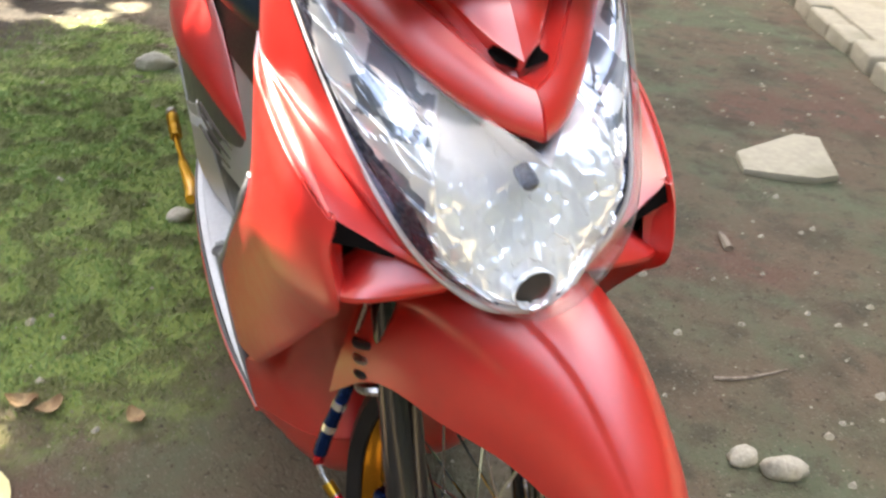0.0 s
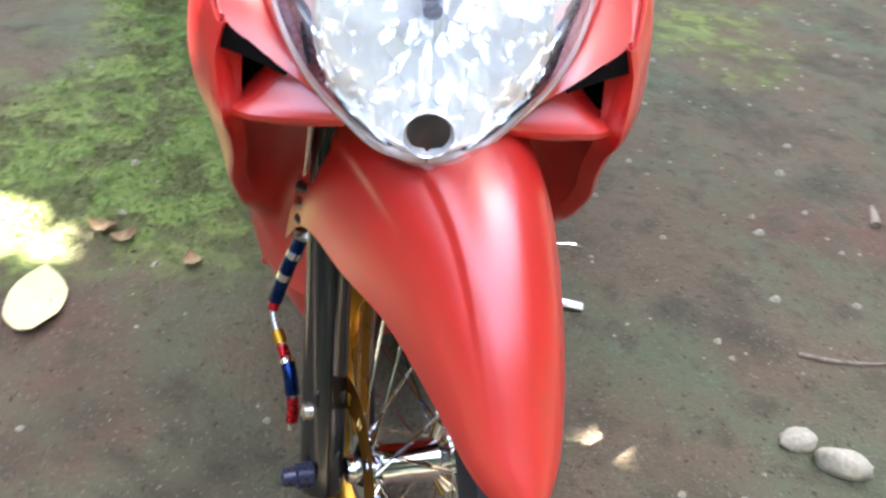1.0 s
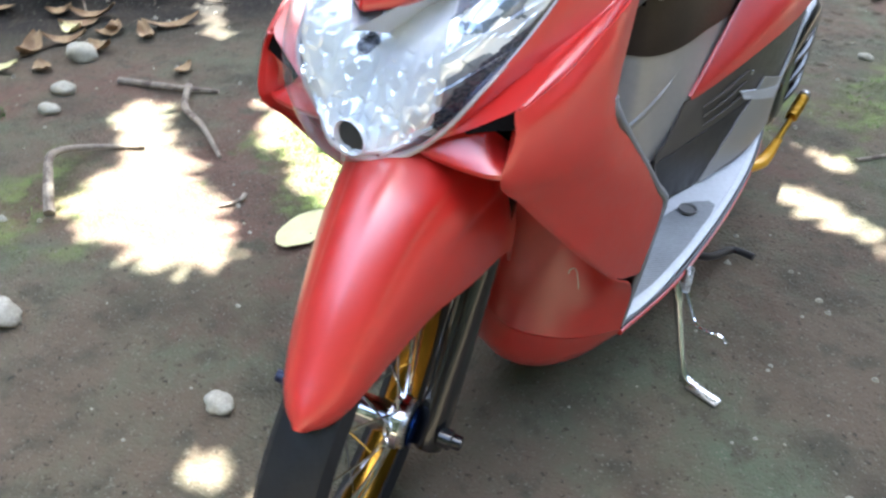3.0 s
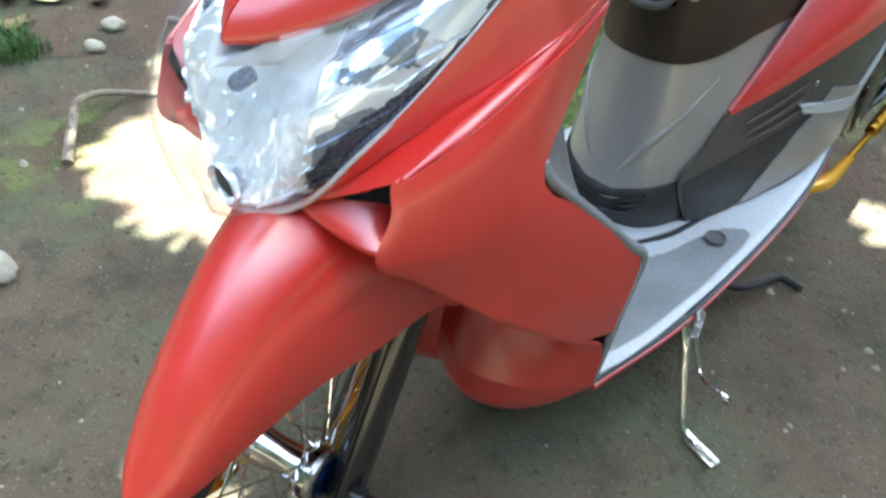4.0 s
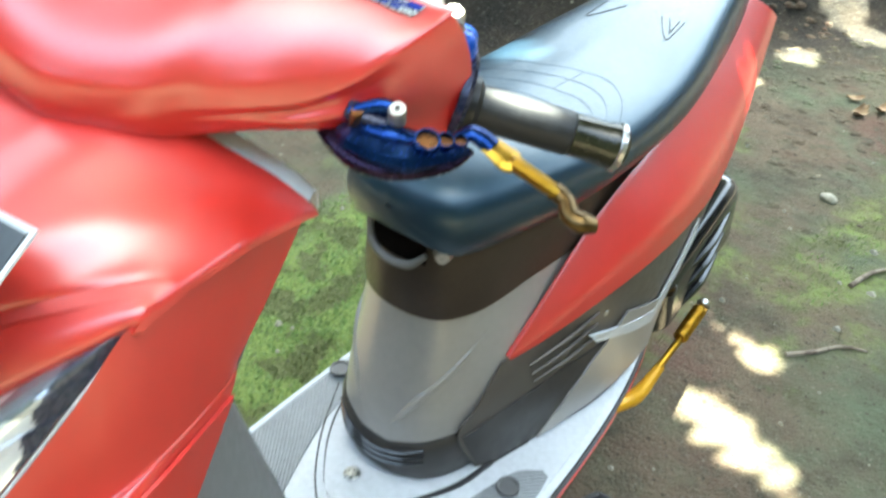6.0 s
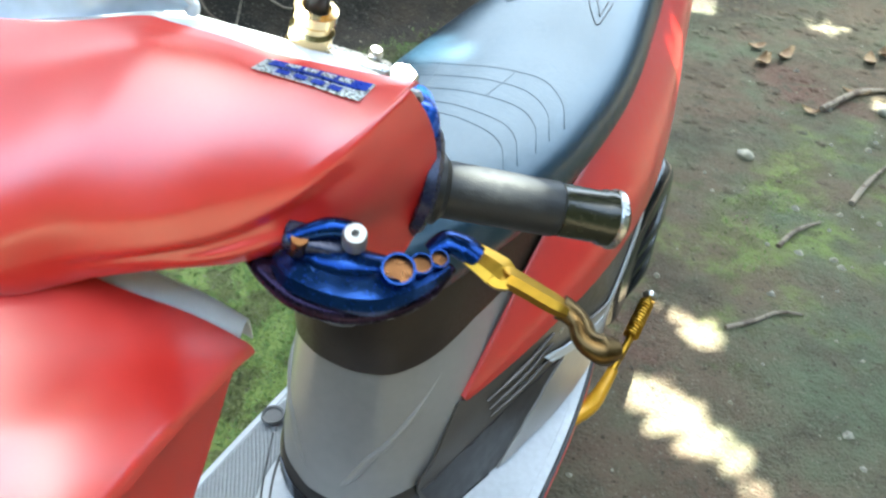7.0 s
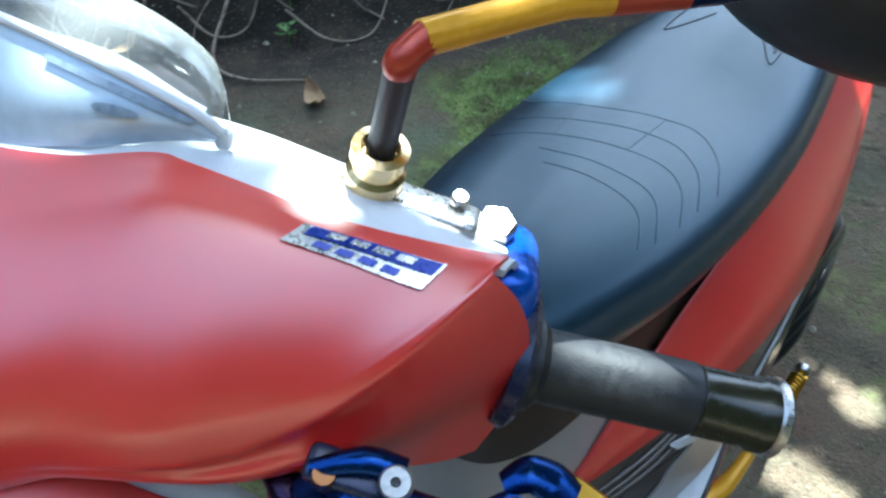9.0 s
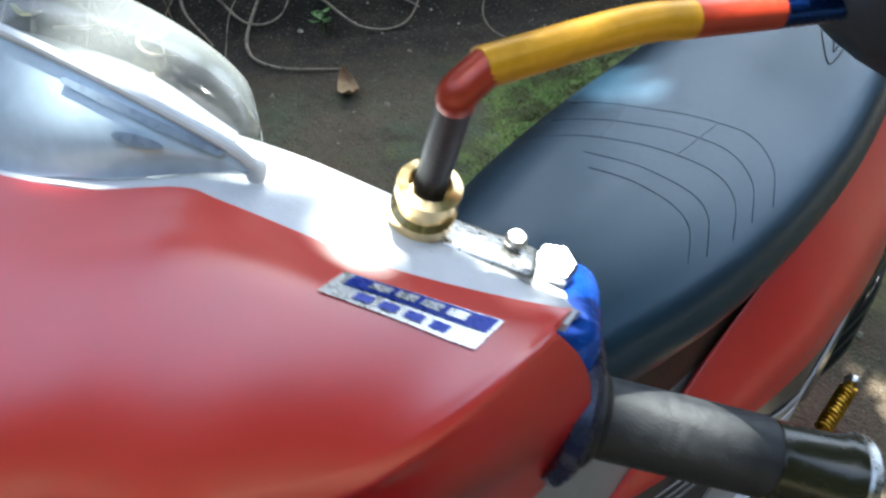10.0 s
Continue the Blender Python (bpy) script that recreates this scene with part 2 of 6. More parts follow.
def spline(pts, n):
    """n + 1 points along a smooth curve through pts."""
    p = np.array(pts, float)
    q = np.vstack([2 * p[0] - p[1], p, 2 * p[-1] - p[-2]])
    out = []
    for u in np.linspace(0, len(p) - 1, n + 1):
        i = min(int(u), len(p) - 2)
        t = u - i
        a, b, c, d = q[i], q[i + 1], q[i + 2], q[i + 3]
        out.append(0.5 * (2 * b + (c - a) * t + (2 * a - 5 * b + 4 * c - d) * t * t + (3 * b - a - 3 * c + d) * t ** 3))
    return np.array(out)


def patch(rows, nu=24, nv=24):
    """A smooth grid through rows of control points."""
    r = np.array([spline(x, nu) for x in rows])
    return np.array([spline(r[:, i], nv) for i in range(nu + 1)]).transpose(1, 0, 2)


def sheet(grid, thick=0.003, flip=False, loop=False):
    """A bmesh over a grid of points, with thickness behind it."""
    bm = bmesh.new()
    nv, nu = grid.shape[:2]
    vs = [[bm.verts.new(grid[j, i]) for i in range(nu)] for j in range(nv)]
    for j in range(nv - 1):
        for i in range(nu if loop else nu - 1):
            k = (i + 1) % nu
            q = [vs[j][i], vs[j][k], vs[j + 1][k], vs[j + 1][i]]
            try:
                bm.faces.new(q[::-1] if flip else q)
            except ValueError:
                pass
    bmesh.ops.remove_doubles(bm, verts=bm.verts, dist=1e-5)
    bm.normal_update()
    if thick:
        bmesh.ops.solidify(bm, geom=bm.faces[:], thickness=thick)
    return bm


def mirrored(bm):
    c = bm.copy()
    bmesh.ops.scale(c, vec=(-1, 1, 1), verts=c.verts)
    bmesh.ops.reverse_faces(c, faces=c.faces)
    return c


def joined(*bms):
    out = bmesh.new()
    for b in bms:
        me = bpy.data.meshes.new("tmp")
        b.to_mesh(me)
        b.free()
        out.from_mesh(me)
        bpy.data.meshes.remove(me)
    return out


def circle(n):
    return [2 * math.pi * k / n for k in range(n)]


def tube(pts, radius, seg=14, n=None, flat=1.0, smooth=True):
    """A round bar along pts; radius a number or a list; flat squashes it in height."""
    p = spline(pts, n or max(8, 6 * len(pts))) if smooth else np.array(pts, float)
    rs = np.interp(np.linspace(0, 1, len(p)), np.linspace(0, 1, len(radius)), radius) if isinstance(radius, (list, tuple)) else np.full(len(p), radius)
    bm = bmesh.new()
    rings = []
    side = None
    for i, c in enumerate(p):
        d = Vector(p[min(i + 1, len(p) - 1)] - p[max(i - 1, 0)]).normalized()
        if side is None:
            side = d.cross(Vector((0, 0, 1)))
            if side.length < 0.05:
                side = d.cross(Vector((1, 0, 0)))
        side = (side - d * side.dot(d)).normalized()
        up = side.cross(d)
        rings.append([bm.verts.new(Vector(c) + float(rs[i]) * (math.cos(a) * side + flat * math.sin(a) * up)) for a in circle(seg)])
    for a, b in zip(rings, rings[1:]):
        for k in range(seg):
            bm.faces.new((a[k], a[(k + 1) % seg], b[(k + 1) % seg], b[k]))
    bm.faces.new(rings[0][::-1])
    bm.faces.new(rings[-1])
    bmesh.ops.recalc_face_normals(bm, faces=bm.faces)
    return bm


def lathe(profile, seg=32, m=None):
    """A turned body round its own z axis from (radius, height) pairs, set at the pose m."""
    bm = bmesh.new()
    rings = [[bm.verts.new((r * math.cos(a), r * math.sin(a), h)) for a in circle(seg)] for r, h in profile]
    for a, b in zip(rings, rings[1:]):
        for k in range(seg):
            bm.faces.new((a[k], a[(k + 1) % seg], b[(k + 1) % seg], b[k]))
    ring = profile[0] == profile[-1]
    if profile[0][0] > 1e-4 and not ring:
        bm.faces.new(rings[0][::-1])
    if profile[-1][0] > 1e-4 and not ring:
        bm.faces.new(rings[-1])
    bmesh.ops.remove_doubles(bm, verts=bm.verts, dist=1e-5)
    bmesh.ops.recalc_face_normals(bm, faces=bm.faces)
    if m is not None:
        bm.transform(m)
    return bm


def along(a, b):
    """The pose at a whose z axis points to b."""
    a, b = Vector(a), Vector(b)
    return Matrix.Translation(a) @ (b - a).to_track_quat("Z", "Y").to_matrix().to_4x4()


def block(size, m=None, bevel=0.003, seg=2):
    bm = bmesh.new()
    bmesh.ops.create_cube(bm, size=1)
    bmesh.ops.scale(bm, vec=size, verts=bm.verts)
    if bevel:
        bmesh.ops.bevel(bm, geom=bm.edges[:], offset=bevel, segments=seg, affect="EDGES", profile=0.5)
    if m is not None:
        bm.transform(m)
    return bm


def plate_shape(outline, height, m=None, bevel=0.0):
    """A flat outline in x and y raised to a height."""
    bm = bmesh.new()
    f = bm.faces.new([bm.verts.new((x, y, 0)) for x, y in outline])
    r = bmesh.ops.extrude_face_region(bm, geom=[f])
    bmesh.ops.translate(bm, vec=(0, 0, height), verts=[v for v in r["geom"] if isinstance(v, bmesh.types.BMVert)])
    bmesh.ops.recalc_face_normals(bm, faces=bm.faces)
    if bevel:
        bmesh.ops.bevel(bm, geom=[e for e in bm.edges if abs(e.verts[0].co.z - e.verts[1].co.z) < 1e-6], offset=bevel, segments=2, affect="EDGES", profile=0.5)
    if m is not None:
        bm.transform(m)
    return bm


# ---- ground ----
def moss_at(x, y):
    """How thickly moss grows at x, y."""
    a = 1 - min(math.hypot((x + 0.50) / 0.75, (y - 1.50) / 1.30), 1)
    b = 0.58 * (1 - min(math.hypot((x - 0.75) / 0.9, (y - 2.0) / 1.1), 1))
    c = 0.4 * (1 - min(math.hypot((x + 1.0) / 0.6, (y - 0.2) / 0.5), 1))
    a *= 1 - 0.75 * min(max((y - 1.05) / 0.25, 0), 1) * min(max((-0.55 - x) / 0.25, 0), 1) * min(max((1.75 - y) / 0.2, 0), 1)
    return max(a * 1.5, b, c, 0) * (0.6 + 0.8 * max(0, noise.noise((x * 2.2, y * 2.2, 5)) + 0.35))


def hill(x, y):
    """The height of the earth at x, y."""
    d = (x + 1.75) * -0.79 + (y - 1.2) * 0.61
    s = min(max(d / 0.5, 0), 1)
    bank = 0.42 * s * s * (3 - 2 * s)
    near = math.exp(-((x - 0.1) ** 2 + (y - 0.5) ** 2) / 9.0)
    rough = 0.010 * noise.noise((x * 1.7, y * 1.7, 0)) + 0.010 * noise.noise((x * 6, y * 6, 3)) + 0.006 * noise.noise((x * 19, y * 19, 7))
    tuft = min(moss_at(x, y), 1.0)
    if tuft > 0.02:
        rough += tuft * (0.034 * abs(noise.noise((x * 9, y * 9, 2))) + 0.013 * noise.noise((x * 19, y * 19, 4)))
    return bank + rough * (0.35 + 0.65 * near) + bank * 0.12 * noise.noise((x * 5, y * 5, 9)) - 0.004


def build_ground():
    fine = np.arange(-2.6, 3.2001, 0.025)
    far = np.cumsum(0.06 * 1.45 ** np.arange(21))
    xs = np.concatenate([fine[0] - far[::-1], fine, fine[-1] + far])
    ys = np.concatenate([fine[0] - far[::-1], fine + 0.0, fine[-1] + far])
    verts = [(x, y, hill(x, y)) for y in ys for x in xs]
    w = len(xs)
    faces = [(j * w + i, j * w + i + 1, (j + 1) * w + i + 1, (j + 1) * w + i) for j in range(len(ys) - 1) for i in range(w - 1)]
    me = bpy.data.meshes.new("ground")
    me.from_pydata(verts, [], faces)
    me.materials.append(EARTH)
    a = me.attributes.new("moss", "FLOAT", "POINT")
    a.data.foreach_set("value", [moss_at(v[0], v[1]) for v in verts])
    # mask for the shade painted on the bank
    h = me.attributes.new("bank_shade", "FLOAT", "POINT")
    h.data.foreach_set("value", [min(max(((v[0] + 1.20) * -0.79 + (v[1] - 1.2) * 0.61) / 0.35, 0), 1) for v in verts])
    me.shade_smooth()
    return tagged(new("ground", me), "damp brown trodden earth with green moss and small stones", "ground", kind="structure")


build_ground()


# ---- the scooter ----
scooter = new("motor_scooter")
tagged(scooter, "red and grey motor scooter parked on bare earth", "motor scooter")

# the steered front end: turned to its left round the raked steering axis
AXIS_AT, RAKE, TURN = Vector((0, -0.04, 0.235)), radians(26.5), radians(16.5)
STEER = Matrix.Translation(AXIS_AT) @ Matrix.Rotation(TURN, 4, Vector((0, math.sin(RAKE), math.cos(RAKE)))) @ Matrix.Translation(-AXIS_AT)
HUB = Vector((0, -0.070, 0.245))


def steered(name, bm, mat, parent=scooter, label="", angle=0.6):
    bm.transform(STEER)
    return part(name, bm, mat, parent, label, angle)


def pair(name, make, mat, parent=scooter, label="", angle=0.6):
    """A part of the left side and its twin on the right."""
    bm = make()
    m = narrow(mirrored(bm))
    return part(name, bm, mat, parent, label, angle), part(name, m, mat, parent, label, angle)


def narrow(bm):
    """The right side stands a little closer in towards the footboard."""
    for v in bm.verts:
        if v.co.x < -0.05:
            v.co.x += 0.026 * min(max((0.62 - v.co.z) / 0.40, 0), 1) * min((-v.co.x - 0.05) / 0.12, 1)
    return bm


# front fender
def fender():
    rows = []
    # y, height of the ridge, half width, height of the lower edge
    for y, top, w, low in ((-0.265, 0.438, 0.008, 0.428), (-0.254, 0.455, 0.022, 0.431), (-0.229, 0.481, 0.037, 0.442), (-0.180, 0.534, 0.052, 0.459),
                           (-0.110, 0.586, 0.070, 0.470), (-0.040, 0.610, 0.090, 0.464), (0.040, 0.614, 0.106, 0.452), (0.115, 0.600, 0.104, 0.380)):
        side = []
        for u, h in ((1.0, 0.0), (0.985, 0.20), (0.91, 0.44), (0.75, 0.68), (0.57, 0.825), (0.41, 0.910), (0.21, 0.972), (0.0, 1.0)):
            side.append((-u * w, y + 0.012 * (1 - h), low + (top - low) * h))
        rows.append(side + [(-a, b, c) for a, b, c in side[-2::-1]])
    g = patch(rows, 150, 60)
    for row in g:
        y, w = row[75][1], max(abs(row[0][0]), 1e-4)
        fade = min(max((y + 0.235) / 0.09, 0), 1)
        rear = min(max((y + 0.10) / 0.08, 0), 1) * min(max((0.10 - y) / 0.05, 0), 1)
        flat = float(np.interp(y, (-0.24, -0.18, -0.12, -0.08, -0.05, 0.0, 0.1), (0.026, 0.033, 0.039, 0.045, 0.050, 0.060, 0.066)))
        for p in row:
            a = abs(p[0])
            k = min(max((flat + 0.0025 - a) / 0.004, 0), 1)
            p[2] += 0.0030 * fade * k * k * (3 - 2 * k)
            f = min(max((a / w - 0.82) / 0.05, 0), 1)
            p[0] *= 1 - 0.045 * rear * f * f * (3 - 2 * f) * max(0.0, 1 - max(0.0, a / w - 0.88) / 0.12)
    return sheet(g, 0.003, flip=False)


steered("front_fender", fender(), RED, label="satin red front fender with soft ridges")


# front wheel
def wheel(hub, radius, width, name, turn=True, spokes=36):
    put = steered if turn else part
    m = Matrix.Translation(hub) @ Matrix.Rotation(radians(90), 4, "Y")
    r = radius
    tyre = [(r - 0.036, -width * 0.36), (r - 0.022, -width * 0.5), (r - 0.008, -width * 0.38), (r, -width * 0.12), (r, width * 0.12), (r - 0.008, width * 0.38), (r - 0.022, width * 0.5), (r - 0.036, width * 0.36)]
    whole = new(name)
    whole.parent = scooter
    put("tyre", lathe(tyre + tyre[:1], 64, m), RUBBER, whole, "thin black road tyre")
    q = r - 0.036
    rim = [(q, -0.021), (q + 0.006, -0.023), (q - 0.002, -0.0235), (q - 0.014, -0.012), (q - 0.018, 0.0), (q - 0.014, 0.012), (q - 0.002, 0.0235), (q + 0.006, 0.023), (q, 0.021), (q - 0.006, 0.0)]
    put("rim", lathe(rim + rim[:1], 64, m), RIM_GOLD, whole, "gold anodised rim")
    put("hub", lathe([(0.012, -0.055), (0.034, -0.05), (0.036, -0.036), (0.022, -0.03), (0.020, 0.0), (0.022, 0.03), (0.036, 0.036), (0.034, 0.05), (0.012, 0.055)], 28, m), CHROME, whole, "polished hub")
    for k in range(spokes):
        a = 2 * math.pi * k / spokes
        s = 1 if k % 2 else -1
        b = a + (0.5 if k % 4 < 2 else -0.5)
        p0 = m @ Vector((0.033 * math.cos(b), 0.033 * math.sin(b), s * 0.042))
        p1 = m @ Vector(((q - 0.014) * math.cos(a), (q - 0.014) * math.sin(a), s * 0.006))
        put("spoke", tube([p0, p1], 0.0016, 6, 2, smooth=False), CHROME, whole)
    return whole


front_wheel = wheel(HUB, 0.250, 0.074, "front_wheel")
SIDE = Matrix.Translation(HUB) @ Matrix.Rotation(radians(90), 4, "Y")


def disc():
    bm = bmesh.new()
    n = 48
    rings = []
    for r in (0.062, 0.068, 0.080, 0.095):
        rings.append([bm.verts.new((r * math.cos(2 * math.pi * k / n), r * math.sin(2 * math.pi * k / n), -0.062)) for k in range(n)])
    for j in range(3):
        for k in range(n):
            if j == 1 and k % 4 == 0:
                continue
            bm.faces.new((rings[j][k], rings[j][(k + 1) % n], rings[j + 1][(k + 1) % n], rings[j + 1][k]))
    bmesh.ops.solidify(bm, geom=bm.faces[:], thickness=0.004)
    bm.transform(SIDE)
    return bm


steered("brake_disc", disc(), GOLD, front_wheel, "gold drilled brake disc")
FORK_UP = Vector((0, math.sin(RAKE), math.cos(RAKE)))
for s in (-1, 1):
    foot = Vector((s * 0.082, HUB.y + 0.012, HUB.z - 0.012))
    leg = steered("fork_leg", tube([foot - FORK_UP * 0.02, foot, foot + FORK_UP * 0.18, foot + FORK_UP * 0.40], [0.017, 0.0215, 0.0215, 0.019], 20), GLOSS_BLACK, label="gloss black fork leg")
    steered("axle_cap", lathe([(0.004, -0.018), (0.009, -0.016), (0.010, -0.005), (0.013, -0.003), (0.013, 0.012), (0.008, 0.014)], 18, along((s * 0.108, HUB.y, HUB.z), (0, HUB.y, HUB.z))), HOUSING if s < 0 else GLOSS_BLACK, leg, "anodised axle end")
    steered("axle_collar", lathe([(0.012, 0), (0.014, 0.004), (0.014, 0.018), (0.010, 0.022)], 18, along((s * 0.062, HUB.y, HUB.z), (0, HUB.y, HUB.z))), CHROME if s < 0 else GOLD, leg, "bright collar")
steered("hub_cap", lathe([(0.012, 0), (0.030, 0.002), (0.032, 0.010), (0.026, 0.014), (0.014, 0.016)], 28, along((0.046, HUB.y, HUB.z), (0.08, HUB.y, HUB.z))), STEEL, front_wheel, "silver hub cap")
steered("hub_ring", lathe([(0.018, 0), (0.027, 0.001), (0.027, 0.005), (0.018, 0.006)], 28, along((0.060, HUB.y, HUB.z), (0.09, HUB.y, HUB.z))), BLUE, front_wheel, "blue ring")
caliper = steered("brake_caliper", block((0.030, 0.060, 0.055), pose(-0.078, HUB.y + 0.075, HUB.z + 0.055, -20), 0.008, 3), BLUE, label="blue brake caliper")
steered("caliper_bolt", lathe([(0.004, 0), (0.008, 0.001), (0.008, 0.009), (0.003, 0.011)], 12, along((-0.10, HUB.y + 0.02, HUB.z + 0.07), (-0.14, HUB.y + 0.02, HUB.z + 0.07))), STEEL, caliper)

# brake hose with its coloured sleeves
HOSE = [(-0.105, 0.085, 0.560), (-0.096, 0.108, 0.470), (-0.090, 0.116, 0.395), (-0.100, 0.118, 0.345), (-0.108, 0.118, 0.300), (-0.110, 0.108, 0.285), (-0.103, 0.082, 0.268), (-0.098, 0.055, 0.256), (-0.095, 0.033, 0.230), (-0.097, 0.018, 0.205)]
hose = steered("brake_hose", tube(HOSE, 0.0032, 10, 60), STEEL, label="braided brake hose with coloured sleeves")
line = spline(HOSE, 100)
for a, b, r, mat in ((17, 21, 0.0055, RED_METAL), (22, 27, 0.0075, BLUE), (27, 29, 0.0085, CHROME), (29, 34, 0.008, BLUE), (34, 36, 0.0085, CHROME), (36, 44, 0.008, BLUE), (45, 51, 0.0060, RED_METAL),
                     (61, 66, 0.007, GOLD), (67, 72, 0.0062, RED_METAL), (73, 75, 0.008, CHROME), (75, 86, 0.0078, BLUE), (87, 97, 0.0066, RED_METAL)):
    i, j = int(a), int(math.ceil(b))
    steered("hose_sleeve", tube([line[i], line[(i + j) // 2] if j - i > 1 else (line[i] + line[j]) / 2, line[j]], r, 12), mat, hose)


# centre of the front cowl, over the headlight
BAND = [(0, -0.034, 0.742), (0.030, -0.010, 0.748), (0.066, 0.036, 0.766), (0.106, 0.098, 0.797), (0.140, 0.150, 0.822), (0.158, 0.178, 0.835)]
CREASE = [(0, -0.011, 0.767), (0.026, 0.012, 0.777), (0.057, 0.060, 0.800), (0.096, 0.118, 0.826), (0.134, 0.166, 0.838), (0.1565, 0.192, 0.840)]
SHELF = [(0, 0.019, 0.764), (0.018, 0.033, 0.770), (0.047, 0.076, 0.797), (0.088, 0.130, 0.829), (0.131, 0.178, 0.842), (0.1555, 0.206, 0.842)]


def cowl_centre():
    upper = [SHELF,
             [(0, 0.064, 0.812), (0.026, 0.070, 0.816), (0.056, 0.096, 0.828), (0.096, 0.144, 0.841), (0.134, 0.196, 0.847), (0.154, 0.224, 0.842)],
             [(0, 0.130, 0.858), (0.030, 0.133, 0.858), (0.062, 0.146, 0.860), (0.098, 0.190, 0.862), (0.130, 0.242, 0.854), (0.150, 0.262, 0.841)],
             [(0, 0.215, 0.885), (0.030, 0.217, 0.885), (0.062, 0.226, 0.881), (0.097, 0.254, 0.868), (0.124, 0.290, 0.848), (0.140, 0.312, 0.829)],
             [(0, 0.290, 0.894), (0.030, 0.288, 0.892), (0.062, 0.287, 0.885), (0.092, 0.298, 0.868), (0.118, 0.316, 0.848), (0.138, 0.331, 0.825)]]
    mid = [((a[0] + b[0]) / 2, (a[1] + b[1]) / 2 - 0.003, (a[2] + b[2]) / 2 + 0.0015) for a, b in zip(BAND, CREASE)]

    def down(rows):
        return [r + [(r[-1][0] + 0.004, r[-1][1] + 0.002, r[-1][2] - 0.007)] for r in rows]
    lip = [(x, y + 0.006, z - 0.004) for x, y, z in BAND]
    return joined(sheet(patch(down([lip, BAND, mid, CREASE]), 30, 12), 0.003, True), sheet(patch(down([CREASE, SHELF]), 30, 5), 0.003, True), sheet(raised(patch(down(upper), 100, 70)), 0.003, True))


def raised(g):
    """Lifts the cowl's middle field up to the crease that runs back from the nose."""
    for p in g.reshape(-1, 3):
        edge = float(np.interp(p[1], (0.10, 0.125, 0.16, 0.22, 0.27, 0.33), (0.060, 0.081, 0.0915, 0.0915, 0.0885, 0.084)))
        k = min(max((edge - p[0]) / 0.004, 0), 1)
        p[2] += 0.0034 * k * k * (3 - 2 * k) * min(max((p[1] - 0.11) / 0.03, 0), 1)
    return g


cowl = part("front_cowl", joined(cowl_centre(), mirrored(cowl_centre())), RED, scooter, "satin red front cowl with a raised V", angle=0.5)


# raised triangle over the cowl's nose and a black sheet for its notch's shade
def nose_triangle():
    edge = [(0, 0.014, 0.782), (0.020, 0.034, 0.793), (0.047, 0.074, 0.815), (0.080, 0.120, 0.838)]
    rows = [[(x * 0.97, y + 0.004, z - 0.010 - 0.001 * k) for k, (x, y, z) in enumerate(edge)], edge,
            [(x, y + 0.004, z + 0.0035) for x, y, z in edge],
            [(0, 0.060, 0.822), (0.026, 0.074, 0.828), (0.053, 0.100, 0.838), (0.083, 0.136, 0.848)],
            [(0, 0.135, 0.862), (0.030, 0.138, 0.862), (0.060, 0.152, 0.862), (0.088, 0.176, 0.861)]]
    return joined(sheet(patch(rows[:2], 16, 3), 0, True), sheet(patch(rows[1:], 16, 14), 0, True))


part("nose_triangle", joined(nose_triangle(), mirrored(nose_triangle())), RED, cowl, angle=0.5)
# black sheet above the shelf, shade put in as colour
def notch_shade():
    rows = [[(0.024, 0.0160, 0.7760), (0.0265, 0.0195, 0.7775), (0.029, 0.023, 0.7795)],
            [(0.002, 0.0190, 0.7680), (0.014, 0.029, 0.7735), (0.027, 0.040, 0.7810)],
            [(0.001, 0.0175, 0.7785), (0.011, 0.027, 0.7840), (0.023, 0.036, 0.7885)]]
    g = patch(rows, 12, 8)
    tip = g[-1].mean(axis=0)
    return sheet(tip + (g - tip) * 0.74 + np.array([0, -0.0035, 0.003]), 0, flip=True)


part("notch_shade", joined(notch_shade(), mirrored(notch_shade())), SHADE_BLACK, cowl, "black sheet for the notch's shade")


REAR = [(0.040, 0.289, 0.889), (0.062, 0.289, 0.884), (0.092, 0.300, 0.867), (0.118, 0.318, 0.847), (0.135, 0.331, 0.828)]


def rear_strip():
    back = [(x - 0.006 + 0.001 * k, y + 0.017 - 0.002 * k, z + 0.002) for k, (x, y, z) in enumerate(REAR)]
    rows = [[(x, y + 0.001, z - 0.003) for x, y, z in REAR], [(x, y + 0.003, z + 0.0005) for x, y, z in REAR], back, [(x, y + 0.003, z - 0.004) for x, y, z in back], [(x, y + 0.004, z - 0.016) for x, y, z in back]]
    return sheet(patch(rows, 20, 14), 0.002, flip=True)


def rear_bead():
    return tube([(x, y - 0.002, z - 0.0005) for x, y, z in REAR[1:]] + [(0.1405, 0.332, 0.820)], 0.0022, 8, 40)


pair("edge_bead", rear_bead, RED, cowl)
pair("rear_strip", rear_strip, LIGHT_GREY, cowl, "light grey edge strip")

# headlight
EDGE = [(0, -0.060, 0.599), (0.034, -0.053, 0.602), (0.062, -0.036, 0.616), (0.088, -0.028, 0.642), (0.108, -0.012, 0.672), (0.126, 0.030, 0.708), (0.142, 0.085, 0.756), (0.153, 0.135, 0.800), (0.159, 0.174, 0.832)]
CORE = [(0, -0.070, 0.602), (0, -0.082, 0.630), (0, -0.087, 0.660), (0, -0.080, 0.695), (0, -0.058, 0.727), (0.030, -0.018, 0.746), (0.066, 0.028, 0.764), (0.110, 0.094, 0.796), (0.156, 0.170, 0.831)]


